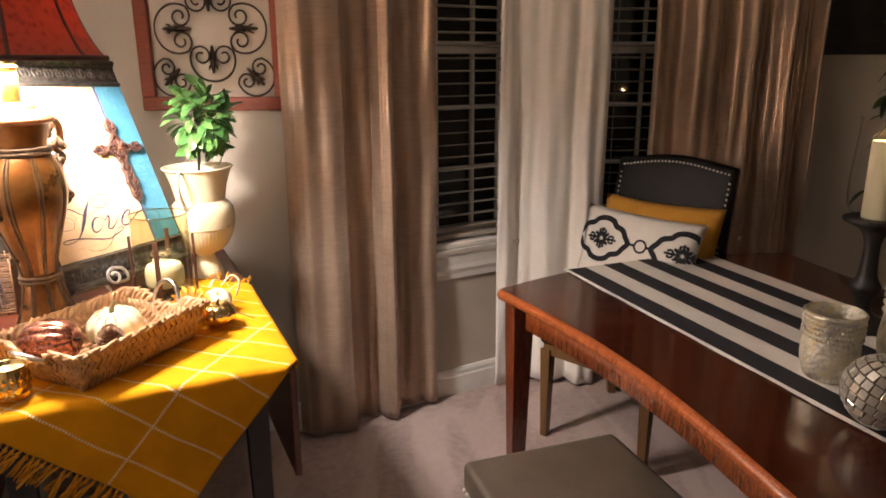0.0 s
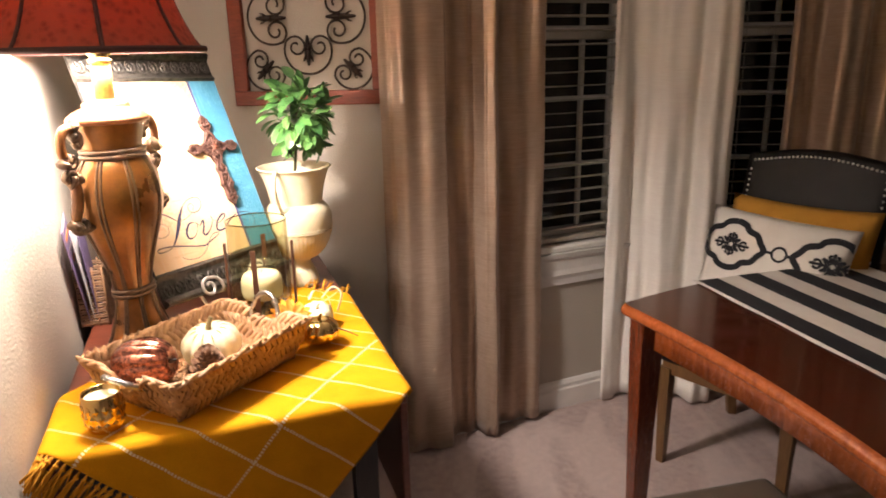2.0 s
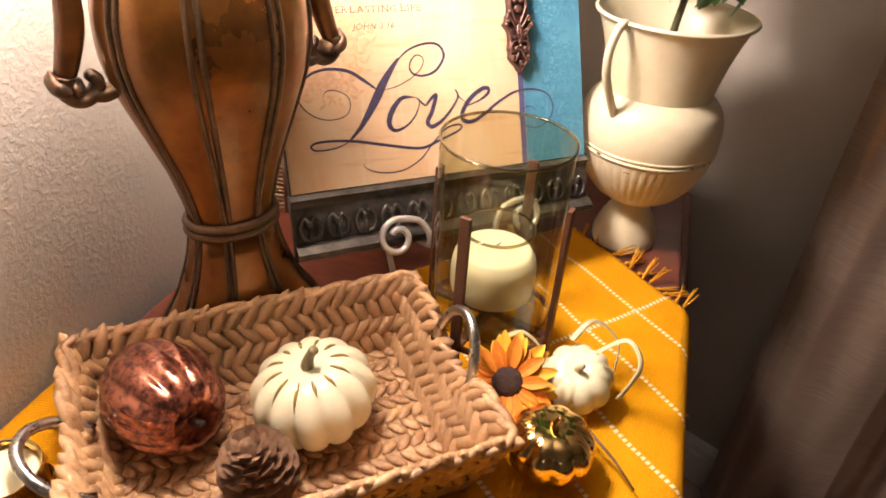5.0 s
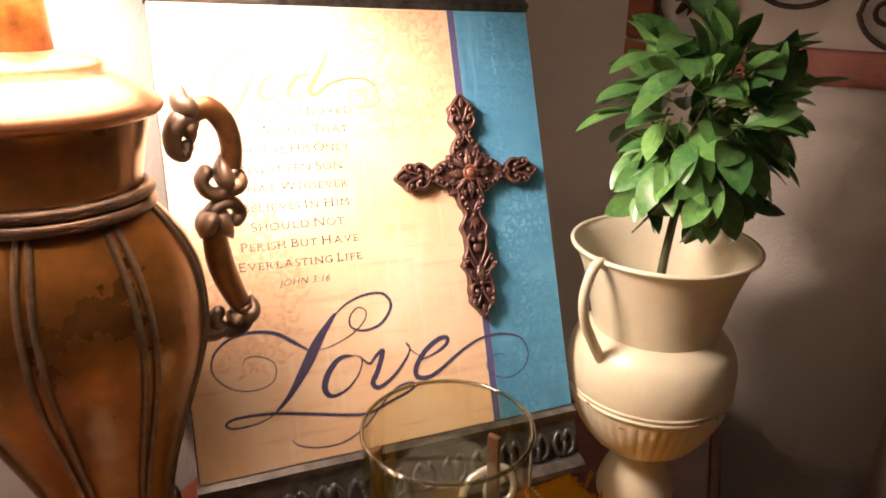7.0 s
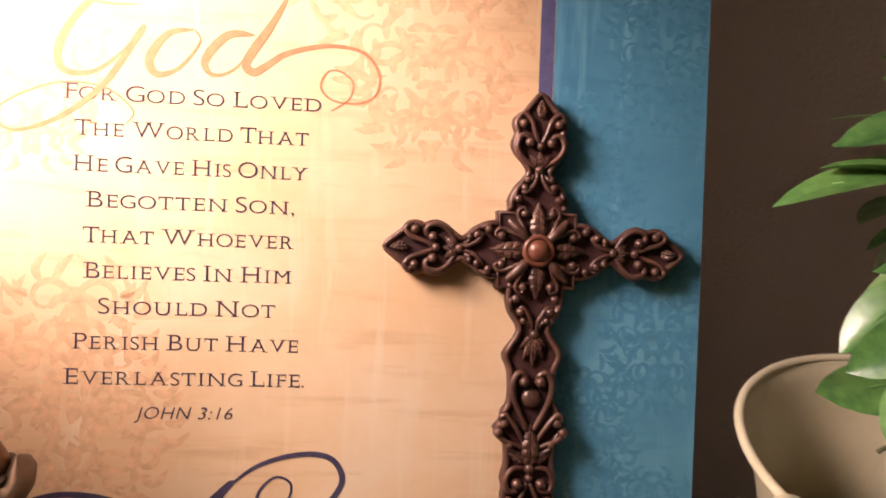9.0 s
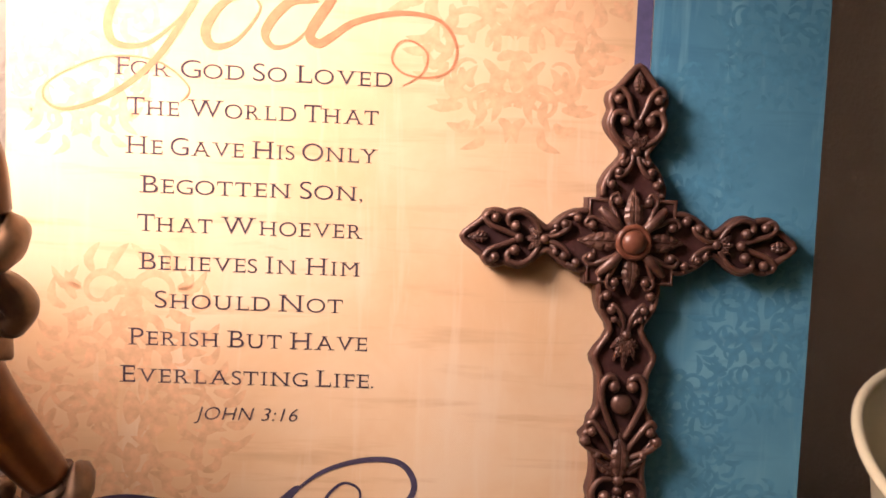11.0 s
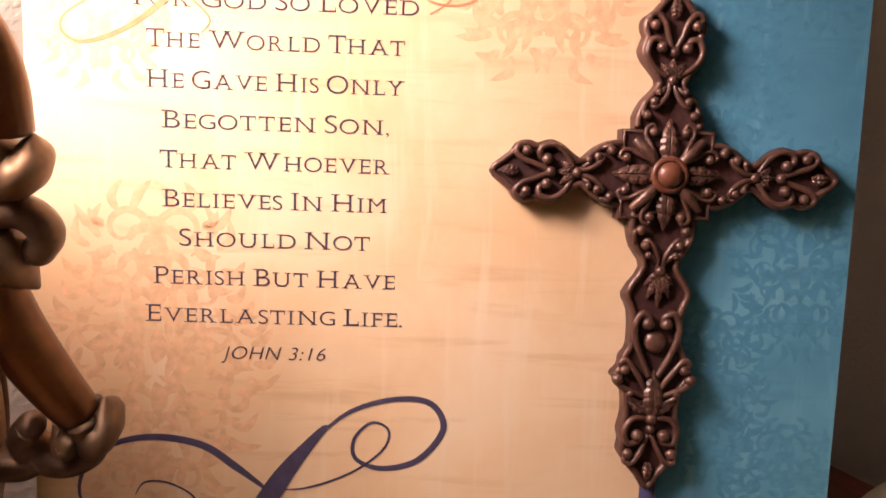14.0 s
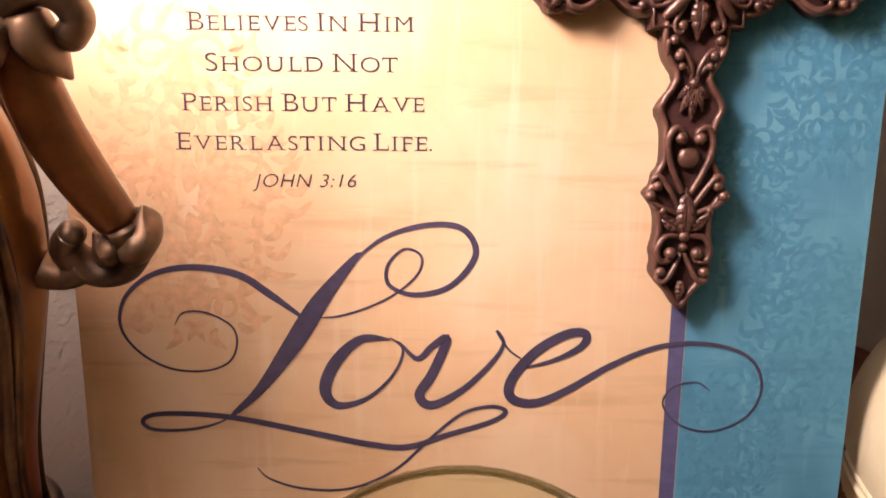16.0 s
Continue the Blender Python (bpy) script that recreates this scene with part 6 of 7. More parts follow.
sunflower()
raf = thing("raffia_bow", Matrix(), "loose curls of pale raffia beside the pumpkins", "ribbon")
for pts in ([(-0.150, -0.800, 0.862), (-0.135, -0.770, 0.872), (-0.105, -0.760, 0.850), (-0.085, -0.775, 0.836)], [(-0.055, -0.740, 0.875), (-0.030, -0.725, 0.900), (-0.005, -0.735, 0.885), (-0.010, -0.760, 0.850)], [(-0.09, -0.735, 0.868), (-0.085, -0.700, 0.880), (-0.055, -0.690, 0.862), (-0.04, -0.715, 0.840)]):
    part("curl", tube(bmesh.new(), smooth_line(pts, 8), lambda t: 0.0042 * (1 - 0.4 * t), 6, flat=0.2), STRAW, raf)
tw = part("twig", tube(bmesh.new(), [(-0.030, -0.790, 0.822), (0.020, -0.800, 0.812), (0.052, -0.812, 0.805)], lambda t: 0.0018 * (1.2 - 0.6 * t), 6), PINE)
tagged(tw, "thin brown twig lying on the yellow throw", "twig")


def votive():
    v = thing("votive_holder", pose(-0.333, -1.253, TZ + 0.008), "gold votive glass with a lattice of leaf cut-outs and pale wax", "candle holder")
    part("cup", lathe(bmesh.new(), smooth_prof([(0.027, 0.0), (0.030, 0.002), (0.0345, 0.020), (0.0360, 0.045), (0.0355, 0.066), (0.0345, 0.074)]) + [(0.0335, 0.0745), (0.0318, 0.072), (0.0318, 0.060), (0.0, 0.060)], 48, cap1=False), GOLD, v)
    part("wax", lathe(bmesh.new(), [(0.031, 0.056), (0.0312, 0.064), (0.024, 0.0655), (0.0, 0.065)], 36, cap1=False), WAX, v)
    bm = bmesh.new()
    ring_mesh(bm, [[(0, -0.010, 0.0), (0, -0.010, 0.0), (0, -0.010, 0), (0, -0.010, 0)], [(-0.0062, 0, 0.0), (0, 0, 0.0032), (0.0062, 0, 0.0), (0, 0, -0.001)], [(0, 0.010, 0.0), (0, 0.010, 0), (0, 0.010, 0), (0, 0.010, 0)]], True)
    bmesh.ops.remove_doubles(bm, verts=bm.verts, dist=1e-6)
    first = None
    for row, (z, r) in enumerate(((0.018, 0.0340), (0.034, 0.0357), (0.050, 0.0362))):
        for k in range(14):
            a = 360 * (k + 0.5 * (row % 2)) / 14
            m = pose(r * math.cos(radians(a)), r * math.sin(radians(a)), z, 90, 0, a + 90)
            if first is None:
                first = part("leaf_facet", bm, BRASS, v, smooth=False, m=m)
            else:
                share("leaf_facet", first, v, m)
    return v


votive()


# ---- small wicker box of brochures behind the lamp ----
def brochure_box():
    m = basis(E_WIDE.normalized(), E_LONG.normalized(), UP, (-0.690, -0.705, TZ + 0.001))
    b = thing("wicker_box", m, "small dark wicker box on the table by the wall", "basket")
    w, d, h = 0.066, 0.105, 0.150
    for i in range(10):
        z = 0.008 + h * i / 10
        for ph in (0, 1):
            pts = []
            for k in range(41):
                q = k / 40 * 4
                s, e = int(q) % 4, q - int(q)
                cx, cy = [(-1, -1), (1, -1), (1, 1), (-1, 1)][s], [(1, -1), (1, 1), (-1, 1), (-1, -1)][s]
                x, y = cx[0] + (cy[0] - cx[0]) * e, cx[1] + (cy[1] - cx[1]) * e
                off = 1 + 0.035 * math.sin(k * math.pi + ph * math.pi)
                pts.append((x * w / 2 * off, y * d / 2 * off, z + 0.006 * ph))
            part("withy", tube(bmesh.new(), pts, 0.0034, 5, False), DARK_WICKER, b)
    for k in range(12):
        q = k / 12 * 4
        s, e = int(q) % 4, q - int(q)
        cx, cy = [(-1, -1), (1, -1), (1, 1), (-1, 1)][s], [(1, -1), (1, 1), (-1, 1), (-1, -1)][s]
        part("stake", tube(bmesh.new(), [((cx[0] + (cy[0] - cx[0]) * e) * w / 2, (cx[1] + (cy[1] - cx[1]) * e) * d / 2, z) for z in (0.0, h + 0.01)], 0.003, 5), DARK_WICKER, b)
    part("bottom", bx(w, d, 0.005, pose(0, 0, 0.003)), WICKER, b, smooth=False)
    for k, (dx, lean, mat, hh) in enumerate(((-0.012, 24, PAPER, 0.315), (0.0, 19, PAPER_LIGHT, 0.29), (0.010, 14, PAPER, 0.26))):
        br = thing("brochure", m @ pose(dx, -0.005, 0.012, lean, -2, 0), "glossy folded brochure standing in the wicker box", "brochure", "brochures in the box")
        part("sheet", bx(0.0015, 0.088, hh, pose(0, 0, hh / 2)), mat, br, smooth=False)
        if k == 0:
            for j in range(4):
                part("print_bar", bx(0.0006, 0.06 - 0.012 * j, 0.012, pose(0.0012, 0.002, 0.31 - 0.034 * j)), ORANGE_BAR if j % 2 else PAPER_LIGHT, br, smooth=False)


brochure_box()


# ---- dining table ----
DW, DD = Vector((0.934, 0.358, 0)), Vector((0.358, -0.934, 0))
DC = Vector((0.725, -0.425, 0))
DZ, DWID, DLEN = 0.757, 1.24, 1.75
DM = basis(DW, -DD, UP, DC)


def dining_outline(inset=0.0):
    def side(a):
        return 0.060 * math.sin(math.pi * a / 1.2) if a < 1.2 else 0.0

    pts = []
    for k in range(33):
        a = DLEN * k / 32
        pts.append((side(a) + inset, -a))
    pts.append((DWID - inset, -DLEN))
    for k in range(32, -1, -1):
        a = DLEN * k / 32
        pts.append((DWID - side(a) - inset, -a))
    for k in range(1, 24):
        t = k / 24
        pts.append((DWID - inset - (DWID - 2 * inset) * t, 0.118 * math.sin(math.pi * t) ** 0.8 - inset))
    # soften the corners
    P = [Vector((x, y, 0)) for x, y in pts]
    out = []
    n = len(P)
    for i in range(n):
        a, b, c = P[i - 1], P[i], P[(i + 1) % n]
        if (b - a).length < 1e-6:
            continue
        turn = (b - a).angle(c - b) if (c - b).length > 1e-6 else 0
        if turn > 0.6:
            for t in (0.0, 0.25, 0.5, 0.75, 1.0):
                p0, p1 = b + (a - b).normalized() * 0.028, b + (c - b).normalized() * 0.028
                out.append(p0 * (1 - t) ** 2 + b * 2 * t * (1 - t) + p1 * t * t)
        else:
            out.append(b)
    return [(p.x, p.y) for p in out]


def dining_table():
    t = thing("dining_table", DM.copy(), "glossy mahogany dining table with shaped edge and veneered apron", "table")
    prof = [(0.030, -0.034), (0.012, -0.034), (0.003, -0.028), (0.0, -0.020), (0.002, -0.011), (0.008, -0.004), (0.016, 0.0)]
    bm = bmesh.new()
    rings = [[(x, y, DZ + dz) for x, y in dining_outline(ins)] for ins, dz in prof]
    ring_mesh(bm, rings, True, True, True)
    bmesh.ops.recalc_face_normals(bm, faces=bm.faces)
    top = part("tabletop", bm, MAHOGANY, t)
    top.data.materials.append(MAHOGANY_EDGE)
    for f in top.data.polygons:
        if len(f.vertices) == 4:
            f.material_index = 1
        else:
            f.use_smooth = False
    bm = bmesh.new()
    ring_mesh(bm, [[(x, y, z) for x, y in dining_outline(ins)] for ins, z in ((0.050, DZ - 0.036), (0.050, DZ - 0.115), (0.070, DZ - 0.115), (0.070, DZ - 0.036))], True)
    bmesh.ops.recalc_face_normals(bm, faces=bm.faces)
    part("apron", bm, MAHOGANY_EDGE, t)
    for x, y in ((0.060, -0.065), (DWID - 0.06, -0.065), (0.06, -DLEN + 0.065), (DWID - 0.06, -DLEN + 0.065)):
        bm = lathe(bmesh.new(), [(0.030, 0.0), (0.048, DZ - 0.10), (0.050, DZ - 0.036)], 4)
        bmesh.ops.bevel(bm, geom=[e for e in bm.edges if abs((e.verts[0].co - e.verts[1].co).z) > 0.05], offset=0.004, segments=2, affect="EDGES")
        part("leg", bm, MAHOGANY_LIT_LEG, t, m=pose(x, y, 0, 0, 0, 45), smooth=False)
    return t


dining_table()


def table_runner():
    m = DM @ pose(0.325, 0, DZ + 0.0012)
    r = thing("table_runner", m, "black and cream striped cotton table runner along the dining table", "table runner")
    w, n = 0.60, 8
    y0, y1 = 0.100, -1.72
    for i in range(n):
        x0, x1 = w * i / n, w * (i + 1) / n
        bm = bmesh.new()
        rows = []
        for k in range(70):
            y = y0 + (y1 - y0) * k / 69
            lift = lambda x: 0.0010 + 0.0022 * (0.5 + 0.5 * noise.noise((x * 7, y * 5, 2.0))) + 0.0016 * max(0, noise.noise((x * 3, y * 11, 6.0)))
            yy = y + (0.0 if k else -0.02 * abs((x0 + x1) / 2 - 0.3))
            rows.append([(x0, yy, lift(x0)), ((x0 + x1) / 2, yy, lift((x0 + x1) / 2)), (x1, yy, lift(x1))])
        ring_mesh(bm, rows, False)
        ob = part("stripe", bm, RUNNER_BLACK if i % 2 == 0 else RUNNER_WHITE, r, smooth=False)
        sol = ob.modifiers.new("cloth", "SOLIDIFY")
        sol.thickness, sol.offset = 0.0016, 1
    bm = bmesh.new()
    ring_mesh(bm, [[(-0.013, y0 + (y1 - y0) * k / 40, 0.0020 + 0.001 * math.sin(k)), (0.0, y0 + (y1 - y0) * k / 40, 0.0040)] for k in range(41)], False)
    part("hem", bm, RUNNER_WHITE, r)
    return r


table_runner()


# ---- bench ----
def bench():
    bw, bd = Vector((0.943, 0.331, 0)).normalized(), Vector((0.331, -0.943, 0)).normalized()
    m = basis(bw, -bd, UP, Vector((0.611, -0.965, 0)))
    b = thing("bench", m, "dark brown leather upholstered bench with nailhead trim", "bench")
    W, L, Z = 0.452, 0.98, 0.468
    bm = bx(W, L, 0.085, pose(W / 2, -L / 2, Z - 0.0425), 0.022, 4)
    part("seat", bm, LEATHER, b)
    part("seat_piping", tube(bmesh.new(), smooth_line([(0.015, -0.015, Z - 0.012), (W - 0.015, -0.015, Z - 0.012), (W - 0.015, -L + 0.015, Z - 0.012), (0.015, -L + 0.015, Z - 0.012)], 1, True) + [Vector((0.015, -0.015, Z - 0.012))], 0.004, 6, False), LEATHER, b)
    part("seat_rail", bx(W - 0.03, L - 0.03, 0.05, pose(W / 2, -L / 2, Z - 0.11), 0.003), OLIVE_WOOD, b, smooth=False)
    for x in (0.045, W - 0.045):
        for y in (-0.045, -L + 0.045):
            part("leg", lathe(bmesh.new(), [(0.022, 0.0), (0.031, Z - 0.12)], 4), OLIVE_WOOD, b, smooth=False, m=pose(x, y, 0, 0, 0, 45))
    proto = None
    for k in range(60):
        on_left = k < 44
        p = (-0.0005, -0.02 - k * 0.0215, Z - 0.076) if on_left else (0.02 + (k - 44) * 0.0265, 0.0005, Z - 0.076)
        mm = pose(*p)
        if proto is None:
            proto = part("nailhead", ball(bmesh.new(), 0.0055, (0, 0, 0), 1, 1, 1, 8, 6), NAIL, b, m=mm)
        else:
            share("nailhead", proto, b, mm)
    return b


bench()

# ---- dining chair with two cushions ----
CW, CF = Vector((0.728, -0.685, 0)).normalized(), Vector((-0.685, -0.728, 0)).normalized()
CB = Vector((1.445, 0.155, 0))
CM = basis(CW, -CF, UP, CB)


def dining_chair():
    c = thing("dining_chair", CM.copy(), "shade-darkened leather dining chair with silver nailhead trim and wooden legs", "chair")
    W, D = 0.49, 0.50
    part("seat", bx(W, D - 0.03, 0.09, pose(0, -D / 2 - 0.005, 0.445), 0.022, 4), SHADED_LEATHER, c)
    part("seat_rail", bx(W - 0.03, D - 0.05, 0.05, pose(0, -D / 2 - 0.005, 0.382), 0.003), OLIVE_WOOD, c, smooth=False)
    for x in (-W / 2 + 0.03, W / 2 - 0.03):
        part("leg", lathe(bmesh.new(), [(0.019, 0.0), (0.030, 0.38)], 4), OLIVE_WOOD, c, smooth=False, m=pose(x, -D + 0.03, 0, 0, 0, 45))
        part("leg", tube(bmesh.new(), [(x, 0.05, 0.0), (x, 0.015, 0.2), (x, 0.0, 0.42)], 0.024, 4), OLIVE_WOOD, c, smooth=False)
    # padded back with a raised, rounded head
    bm = bmesh.new()
    rings = []
    for k in range(25):
        t = k / 24
        x = -W / 2 + W * t
        arch = 1.075 + 0.030 * math.sin(math.pi * t) ** 1.2
        ring = []
        for z, y in ((0.46, -0.035), (0.50, -0.040), (0.80, -0.018), (arch - 0.03, 0.045), (arch - 0.008, 0.050), (arch, 0.062), (arch, 0.085), (arch - 0.01, 0.097), (0.80, 0.045), (0.46, 0.025)):
            edge = 1.0 - 0.25 * (1 - min(1, 14 * min(t, 1 - t)))
            ym = 0.5 * (0.03 + 0.10 * max(0, (z - 0.5)) * 1.1)
            ring.append((x, ym + (y - ym) * edge, z))
        rings.append(ring)
    ring_mesh(bm, rings, True, True, True)
    bmesh.ops.recalc_face_normals(bm, faces=bm.faces)
    part("backrest", bm, SHADED_LEATHER, c)
    proto = None
    spots = []
    for k in range(30):
        t = (k + 0.5) / 30
        spots.append((-W / 2 + 0.018 + (W - 0.036) * t, 0.046, 1.052 + 0.030 * math.sin(math.pi * t) ** 1.2))
    for k in range(27):
        z = 0.50 + 0.54 * k / 27
        for x in (-W / 2 + 0.018, W / 2 - 0.018):
            spots.append((x, -0.043 + 0.088 * (max(0, z - 0.52) / 0.53) ** 1.35, z))
    for p in spots:
        if proto is None:
            proto = part("nailhead", ball(bmesh.new(), 0.0046, (0, 0, 0), 1, 1, 1, 8, 6), NAIL, c, m=pose(*p))
        else:
            share("nailhead", proto, c, pose(*p))
    return c


dining_chair()


def pad(w, h, t, n=18):
    """A stuffed cushion standing in the xz plane, front towards -y."""
    bm = bmesh.new()
    f = lambda u, v: t / 2 * ((1 - abs(u) ** 2.6) * (1 - abs(v) ** 2.6)) ** 0.5
    for sgn in (-1, 1):
        g = [[bm.verts.new((w / 2 * u * (1 - 0.05 * (1 - v * v)), sgn * f(u, v), h / 2 * v * (1 - 0.06 * (1 - u * u)))) for v in (-1 + 2 * j / n for j in range(n + 1))] for u in (-1 + 2 * i / n for i in range(n + 1))]
        for i in range(n):
            for j in range(n):
                bm.faces.new((g[i][j], g[i + 1][j], g[i + 1][j + 1], g[i][j + 1]))
    bmesh.ops.remove_doubles(bm, verts=bm.verts, dist=1e-5)
    bmesh.ops.recalc_face_normals(bm, faces=bm.faces)
    return bm


m_mustard = CM @ pose(0.012, -0.105, 0.722, -14, 0, 0)
mc = thing("cushion", m_mustard, "plain mustard yellow cushion leaning on the chair back", "cushion", "cushions on the chair")
part("pad", pad(0.50, 0.45, 0.11), MUSTARD, mc)
m_pat = CM @ pose(-0.005, -0.215, 0.745, -16, 2, 0)
pc = thing("cushion", m_pat, "cream cushion printed with black ogee medallions, leaning on the mustard one", "cushion", "cushions on the chair")
part("pad", pad(0.49, 0.335, 0.11), RUNNER_WHITE, pc)


def cushion_print():
    w, h, t = 0.49, 0.335, 0.11
    f = lambda x, z: -t / 2 * (max(0.0, (1 - abs(2 * x / w) ** 2.6)) * max(0.0, (1 - abs(2 * z / h) ** 2.6))) ** 0.5 - 0.0012

    def stroke(pts, width, closed=False, layer=0.0):
        bm = bmesh.new()
        line = smooth_line([(x, 0, z) for x, z in pts], 8, closed)
        if closed:
            line.append(line[0].copy())
        rows = []
        for i, p in enumerate(line):
            d = (line[min(i + 1, len(line) - 1)] - line[max(i - 1, 0)]).normalized()
            s = Vector((-d.z, 0, d.x)) * width / 2
            row = []
            for q in (p - s, p, p + s):
                x, z = max(-w * 0.485, min(w * 0.485, q.x)), max(-h * 0.475, min(h * 0.475, q.z))
                row.append((x, f(x, z) - layer, z))
            rows.append(row)
        ring_mesh(bm, rows, False)
        return part("print_stroke", bm, RUNNER_BLACK, pc)

    for cx, cz in ((-0.132, 0.040), (0.196, 0.040), (0.034, -0.128)):
        ogee = [(0.0, 0.082), (0.034, 0.074), (0.052, 0.056), (0.082, 0.046), (0.100, 0.022), (0.116, 0.0), (0.100, -0.022), (0.082, -0.046), (0.052, -0.056), (0.034, -0.074), (0.0, -0.082)]
        ring = [(cx + x, cz + z) for x, z in ogee] + [(cx - x, cz + z) for x, z in reversed(ogee[1:-1])]
        stroke(ring, 0.021, True)
        stroke([(cx + 0.011 * math.cos(q), cz + 0.011 * math.sin(q)) for q in (0, 1.57, 3.14, 4.71)], 0.006, True, 0.0002)
        for ux, uz, L in ((1, 0, 0.066), (-1, 0, 0.066), (0, 1, 0.042), (0, -1, 0.042)):
            at = lambda d, w: (cx + ux * d - uz * w, cz + uz * d + ux * w)
            stroke([at(0.013, 0), at(L * 0.6, 0), at(L, 0)], 0.009, False, 0.0003)
            for e in (1, -1):
                stroke([at(L * 0.45, 0.002 * e), at(L * 0.60, 0.013 * e), at(L * 0.78, 0.012 * e), at(L * 0.76, 0.006 * e)], 0.008, False, 0.0004)
                stroke([at(0.014, 0.004 * e), at(L * 0.34, 0.014 * e), at(L * 0.46, 0.022 * e)], 0.010, False, 0.0005)
    stroke([(0.036 + 0.023 * math.cos(q), 0.040 + 0.023 * math.sin(q)) for q in (k * 0.785 for k in range(8))], 0.008, True, 0.0002)
    for e in (-1, 1):
        stroke([(0.036 + e * 0.024, 0.040), (0.036 + e * 0.048, 0.040)], 0.010, False, 0.0002)


cushion_print()


# ---- candle pieces on the dining table ----
def mercury_cup(x, y, r, h, name, label, bulge):
    v = thing(name, pose(x, y, DZ + 0.0042), label, "candle holder")
    prof = smooth_prof([(r * 0.62, 0.0), (r * 0.80, h * 0.06), (r * (0.92 + bulge), h * 0.32), (r * 0.93, h * 0.60), (r * 0.92, h * 0.80), (r, h)])
    part("cup", lathe(bmesh.new(), prof + [(r - 0.004, h + 0.001)] + [(q - 0.005, z + 0.004) for q, z in reversed(prof)], 56), MERCURY, v)
    bm = bmesh.new()
    rnd = random.Random(int(r * 1e4))
    n = 0
    for row in range(4):
        for k in range(46):
            a = 2 * math.pi * (k + 0.5 * (row % 2)) / 46
            rr, z = r * 0.945 + 0.001, h * (0.66 + 0.075 * row)
            ball(bm, 0.0032 * rnd.uniform(0.7, 1.1), (rr * math.cos(a), rr * math.sin(a), z), 1, 1, 1, 6, 4)
    tagged(part("bead_band", bm, MERCURY, v), kind="stuff")
    return v


mercury_cup(1.455, -1.075, 0.066, 0.160, "votive_holder", "silvered crackle glass votive cup with a beaded band", 0.02)
mercury_cup(1.640, -1.060, 0.060, 0.230, "vase", "tall mercury glass vase with gold flecks", 0.10)


def mirror_ball():
    r = 0.075
    b = thing("mosaic_ball", pose(1.440, -1.300, DZ + 0.0042 + r, 18, 10, 30), "mirror mosaic ball with square silver tiles", "ornament")
    part("core", ball(bmesh.new(), r - 0.002, (0, 0, 0), 1, 1, 1, 32, 20), GROUT, b)
    proto = None
    for row in range(-5, 6):
        lat = radians(row * 15.5)
        n = max(4, int(24 * math.cos(lat)))
        for k in range(n):
            a = 360 * (k + 0.3 * row) / n
            m = pose(0, 0, 0, 0, 0, a) @ pose(0, 0, 0, 0, -math.degrees(lat), 0) @ pose(r - 0.001, 0, 0)
            if proto is None:
                proto = part("tile", bx(0.003, 0.0172, 0.0180, None, 0.0007, 1), MIRROR_TILE, b, smooth=False, m=m)
            else:
                share("tile", proto, b, m)
    return b


mirror_ball()


def pillar_hurricane():
    p = thing("hurricane_lantern", pose(1.712, -0.760, DZ + 0.0042), "tall dark pedestal with a clear glass cylinder", "candle holder")
    part("pedestal", lathe(bmesh.new(), smooth_prof([(0.075, 0.0), (0.076, 0.012), (0.060, 0.024), (0.030, 0.040), (0.022, 0.070), (0.034, 0.100), (0.038, 0.120), (0.024, 0.150), (0.020, 0.230), (0.034, 0.270), (0.060, 0.287), (0.075, 0.295)]), 40), BLACK_WOOD, p)
    part("plate", lathe(bmesh.new(), [(0.072, 0.293), (0.080, 0.297), (0.080, 0.305), (0.072, 0.307)], 40), BLACK_WOOD, p)
    gl = part("glass_cylinder", lathe(bmesh.new(), smooth_prof([(0.046, 0.256), (0.062, 0.262), (0.076, 0.290), (0.078, 0.350), (0.072, 0.450), (0.070, 0.500), (0.074, 0.515)]), 56, cap0=False, cap1=False), CLEAR_GLASS, p, m=pose(0, 0, 0.055))
    gl.visible_shadow = False
    c = thing("pillar_candle", pose(1.712, -0.760, DZ + 0.313), "lit cream pillar candle inside the clear glass", "candle")
    part("wax", lathe(bmesh.new(), smooth_prof([(0.037, 0.0), (0.038, 0.01), (0.038, 0.185), (0.034, 0.192), (0.020, 0.186), (0.0, 0.184)]), 36, cap1=False), WAX, c)
    part("flame", ball(bmesh.new(), 0.006, (0, 0, 0.208), 1, 1, 2.6), FLAME, c).visible_shadow = False


pillar_hurricane()
point_light("candle_light", (1.712, -0.760, DZ + 0.313 + 0.212), 0.35, (1.0, 0.58, 0.24), 0.008)


# ---- dim far side of the room ----
dp = thing("framed_picture", pose(2.47, 0.536, 1.80), "dark picture in a black frame on the shaded wall", "picture")
part("frame", bx(0.80, 0.03, 0.62, pose(0, -0.016, 0), 0.008), BLACK_WOOD, dp, smooth=False)
part("canvas", bx(0.70, 0.006, 0.52, pose(0, -0.0345, 0)), surface("dark_canvas", (0.012, 0.010, 0.009), (0.035, 0.028, 0.022), 0.5), dp, smooth=False)


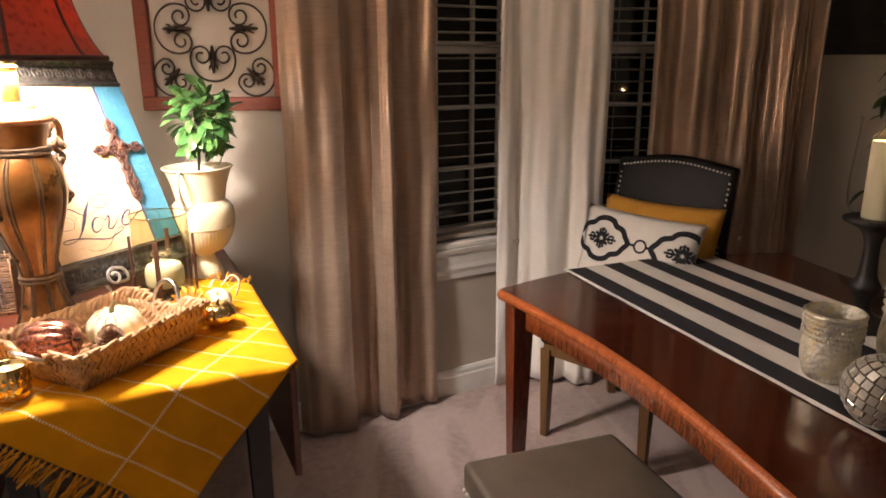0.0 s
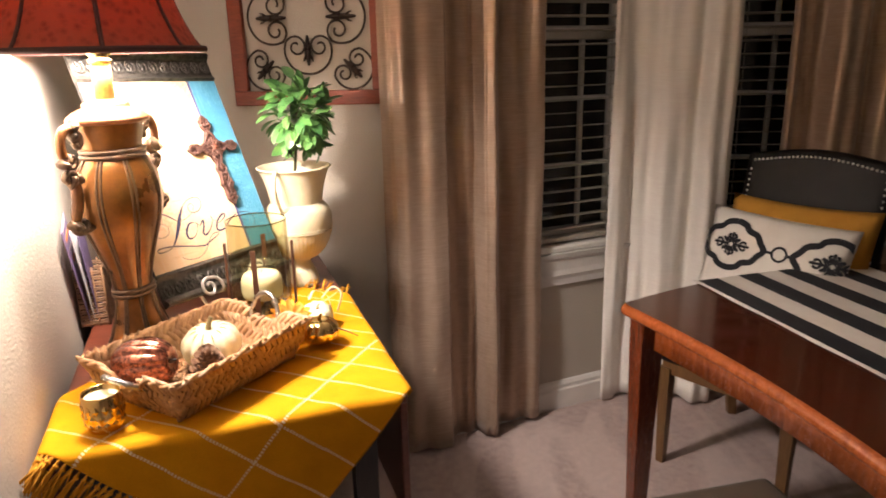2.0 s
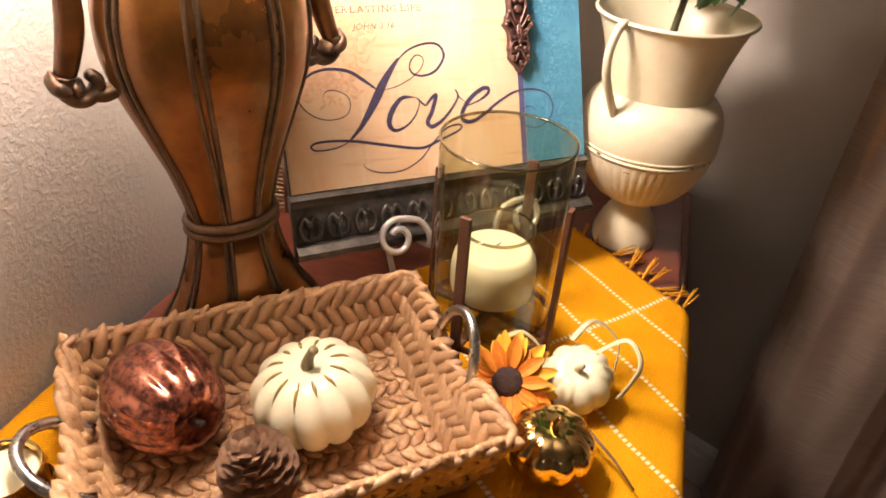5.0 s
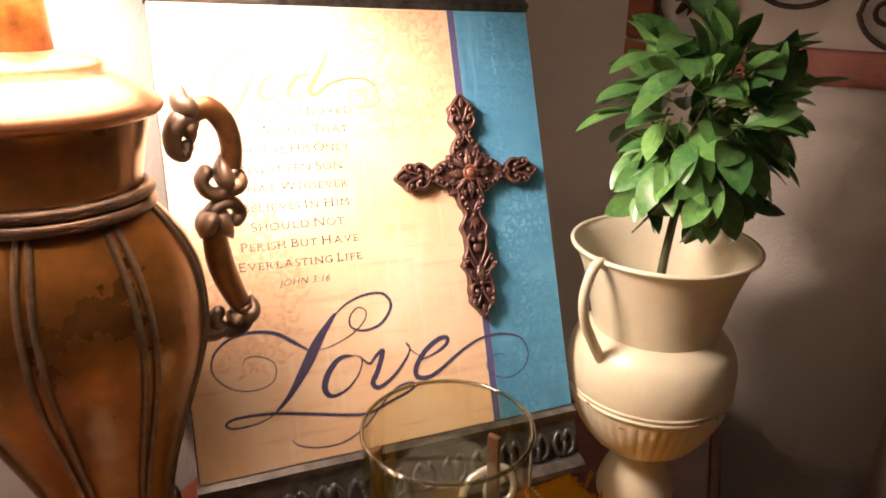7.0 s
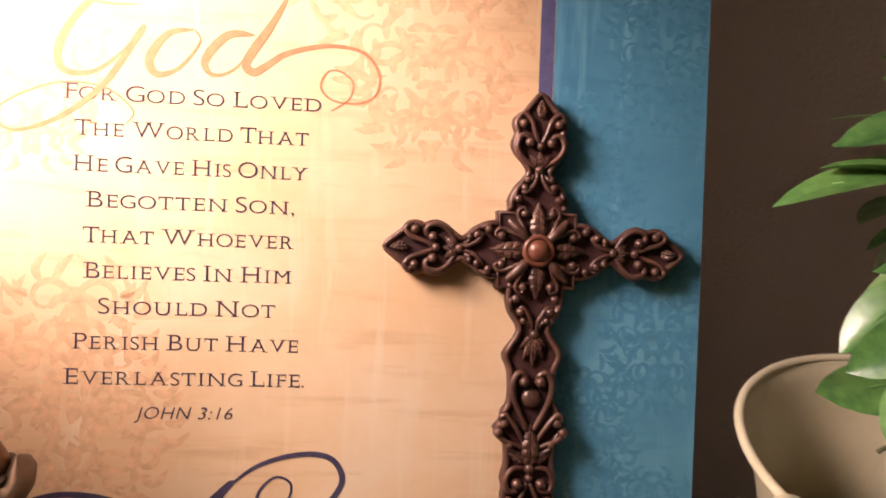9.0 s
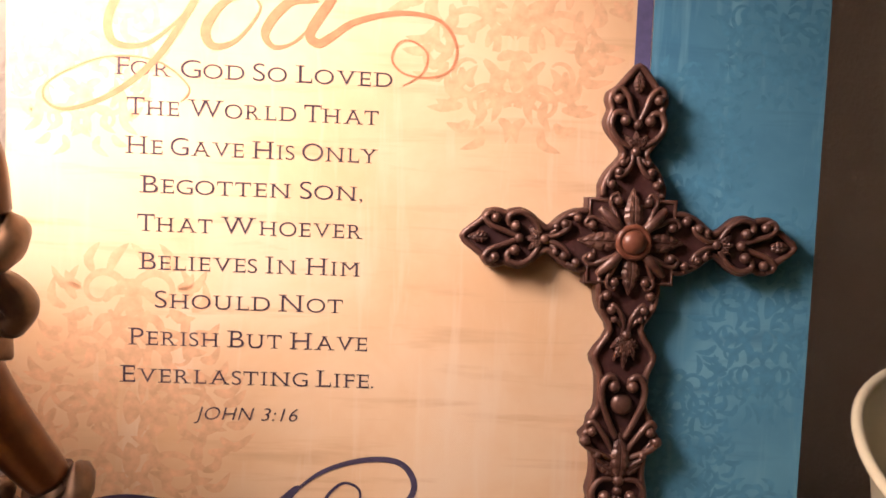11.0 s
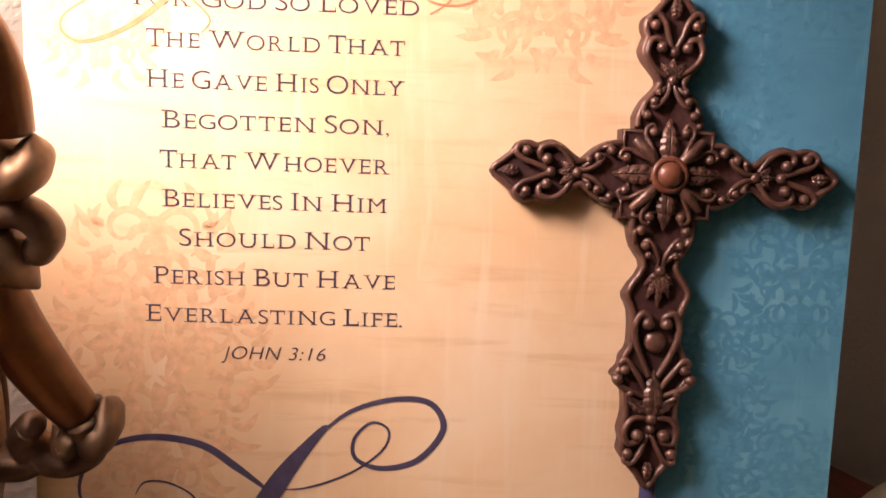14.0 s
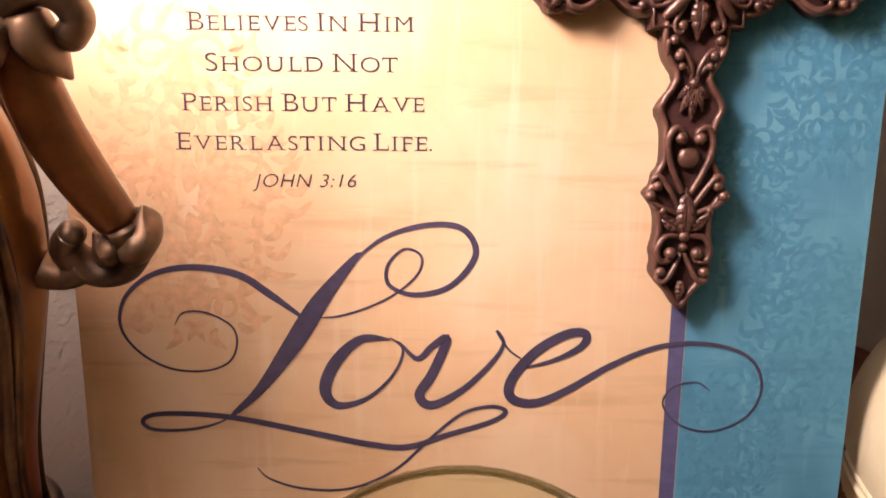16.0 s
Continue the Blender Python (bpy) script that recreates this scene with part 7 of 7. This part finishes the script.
def ficus_tree():
    t = thing("ficus_tree", pose(2.62, 0.12, 0.0), "tall dim artificial ficus tree in a dark pot", "plant")
    part("pot", lathe(bmesh.new(), [(0.12, 0.0), (0.15, 0.02), (0.18, 0.28), (0.19, 0.30), (0.17, 0.30), (0.16, 0.24)], 32), BLACK_WOOD, t)
    part("trunk", tube(bmesh.new(), smooth_line([(0, 0, 0.2), (0.02, 0.01, 0.7), (-0.01, 0, 1.2), (0.01, 0.0, 1.9)], 6), lambda q: 0.020 - 0.010 * q, 8), STEM, t)
    rnd = random.Random(9)
    bm = bmesh.new()
    for k in range(22):
        a, z = rnd.uniform(0, 6.28), rnd.uniform(0.9, 1.9)
        d = Vector((math.cos(a), math.sin(a) * 0.75, rnd.uniform(0.0, 0.7)))
        s = Vector((0, 0, z))
        line = smooth_line([s, s + d * 0.18, s + d * 0.32 + Vector((0, 0, -0.06)), s + d * 0.40 + Vector((0, 0, -0.18))], 5)
        tube(bm, line, lambda q: 0.005 * (1 - 0.7 * q), 5)
    part("branches", bm, STEM, t)
    first = None
    for k in range(230):
        a, z, q = rnd.uniform(0, 6.28), rnd.uniform(1.05, 2.15), rnd.uniform(0.25, 1.0) ** 0.6
        at = Vector((math.cos(a) * 0.38 * q, math.sin(a) * 0.28 * q, z - 0.16 * q))
        if at.y > 0.36:
            continue
        out = Vector((math.cos(a) + rnd.uniform(-.5, .5), math.sin(a) + rnd.uniform(-.5, .5), rnd.uniform(-1.3, 0.1))).normalized()
        zz = Vector((rnd.uniform(-.5, .5), rnd.uniform(-.5, .5), 1))
        zz = (zz - out * zz.dot(out)).normalized()
        m = basis(out.cross(zz), out, zz, at) @ Matrix.Scale(rnd.uniform(0.9, 1.4), 4)
        if first is None:
            first = part("leaf", leaf_mesh(0.075, 0.019, 0.02, 0.2, 1), DIMMED_LEAF, t, m=m)
        else:
            share("leaf", first, t, m)


ficus_tree()


# ---- unseen flush fitting behind the viewer, added to go with the fill lamp ----
def added_fixture():
    c = thing("room_fill_light", pose(2.3, -3.8, 2.665), "unseen round flush fitting added to go with the fill lamp", "ceiling light")
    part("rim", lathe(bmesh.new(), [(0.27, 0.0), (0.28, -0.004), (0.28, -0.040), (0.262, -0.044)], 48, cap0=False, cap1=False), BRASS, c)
    part("diffuser", lathe(bmesh.new(), smooth_prof([(0.262, -0.012), (0.18, -0.024), (0.09, -0.030), (0.0, -0.032)]), 48, cap0=False, cap1=False), glow("fill_fixture_glow", (1.0, 0.88, 0.74), 1.2), c)


added_fixture()
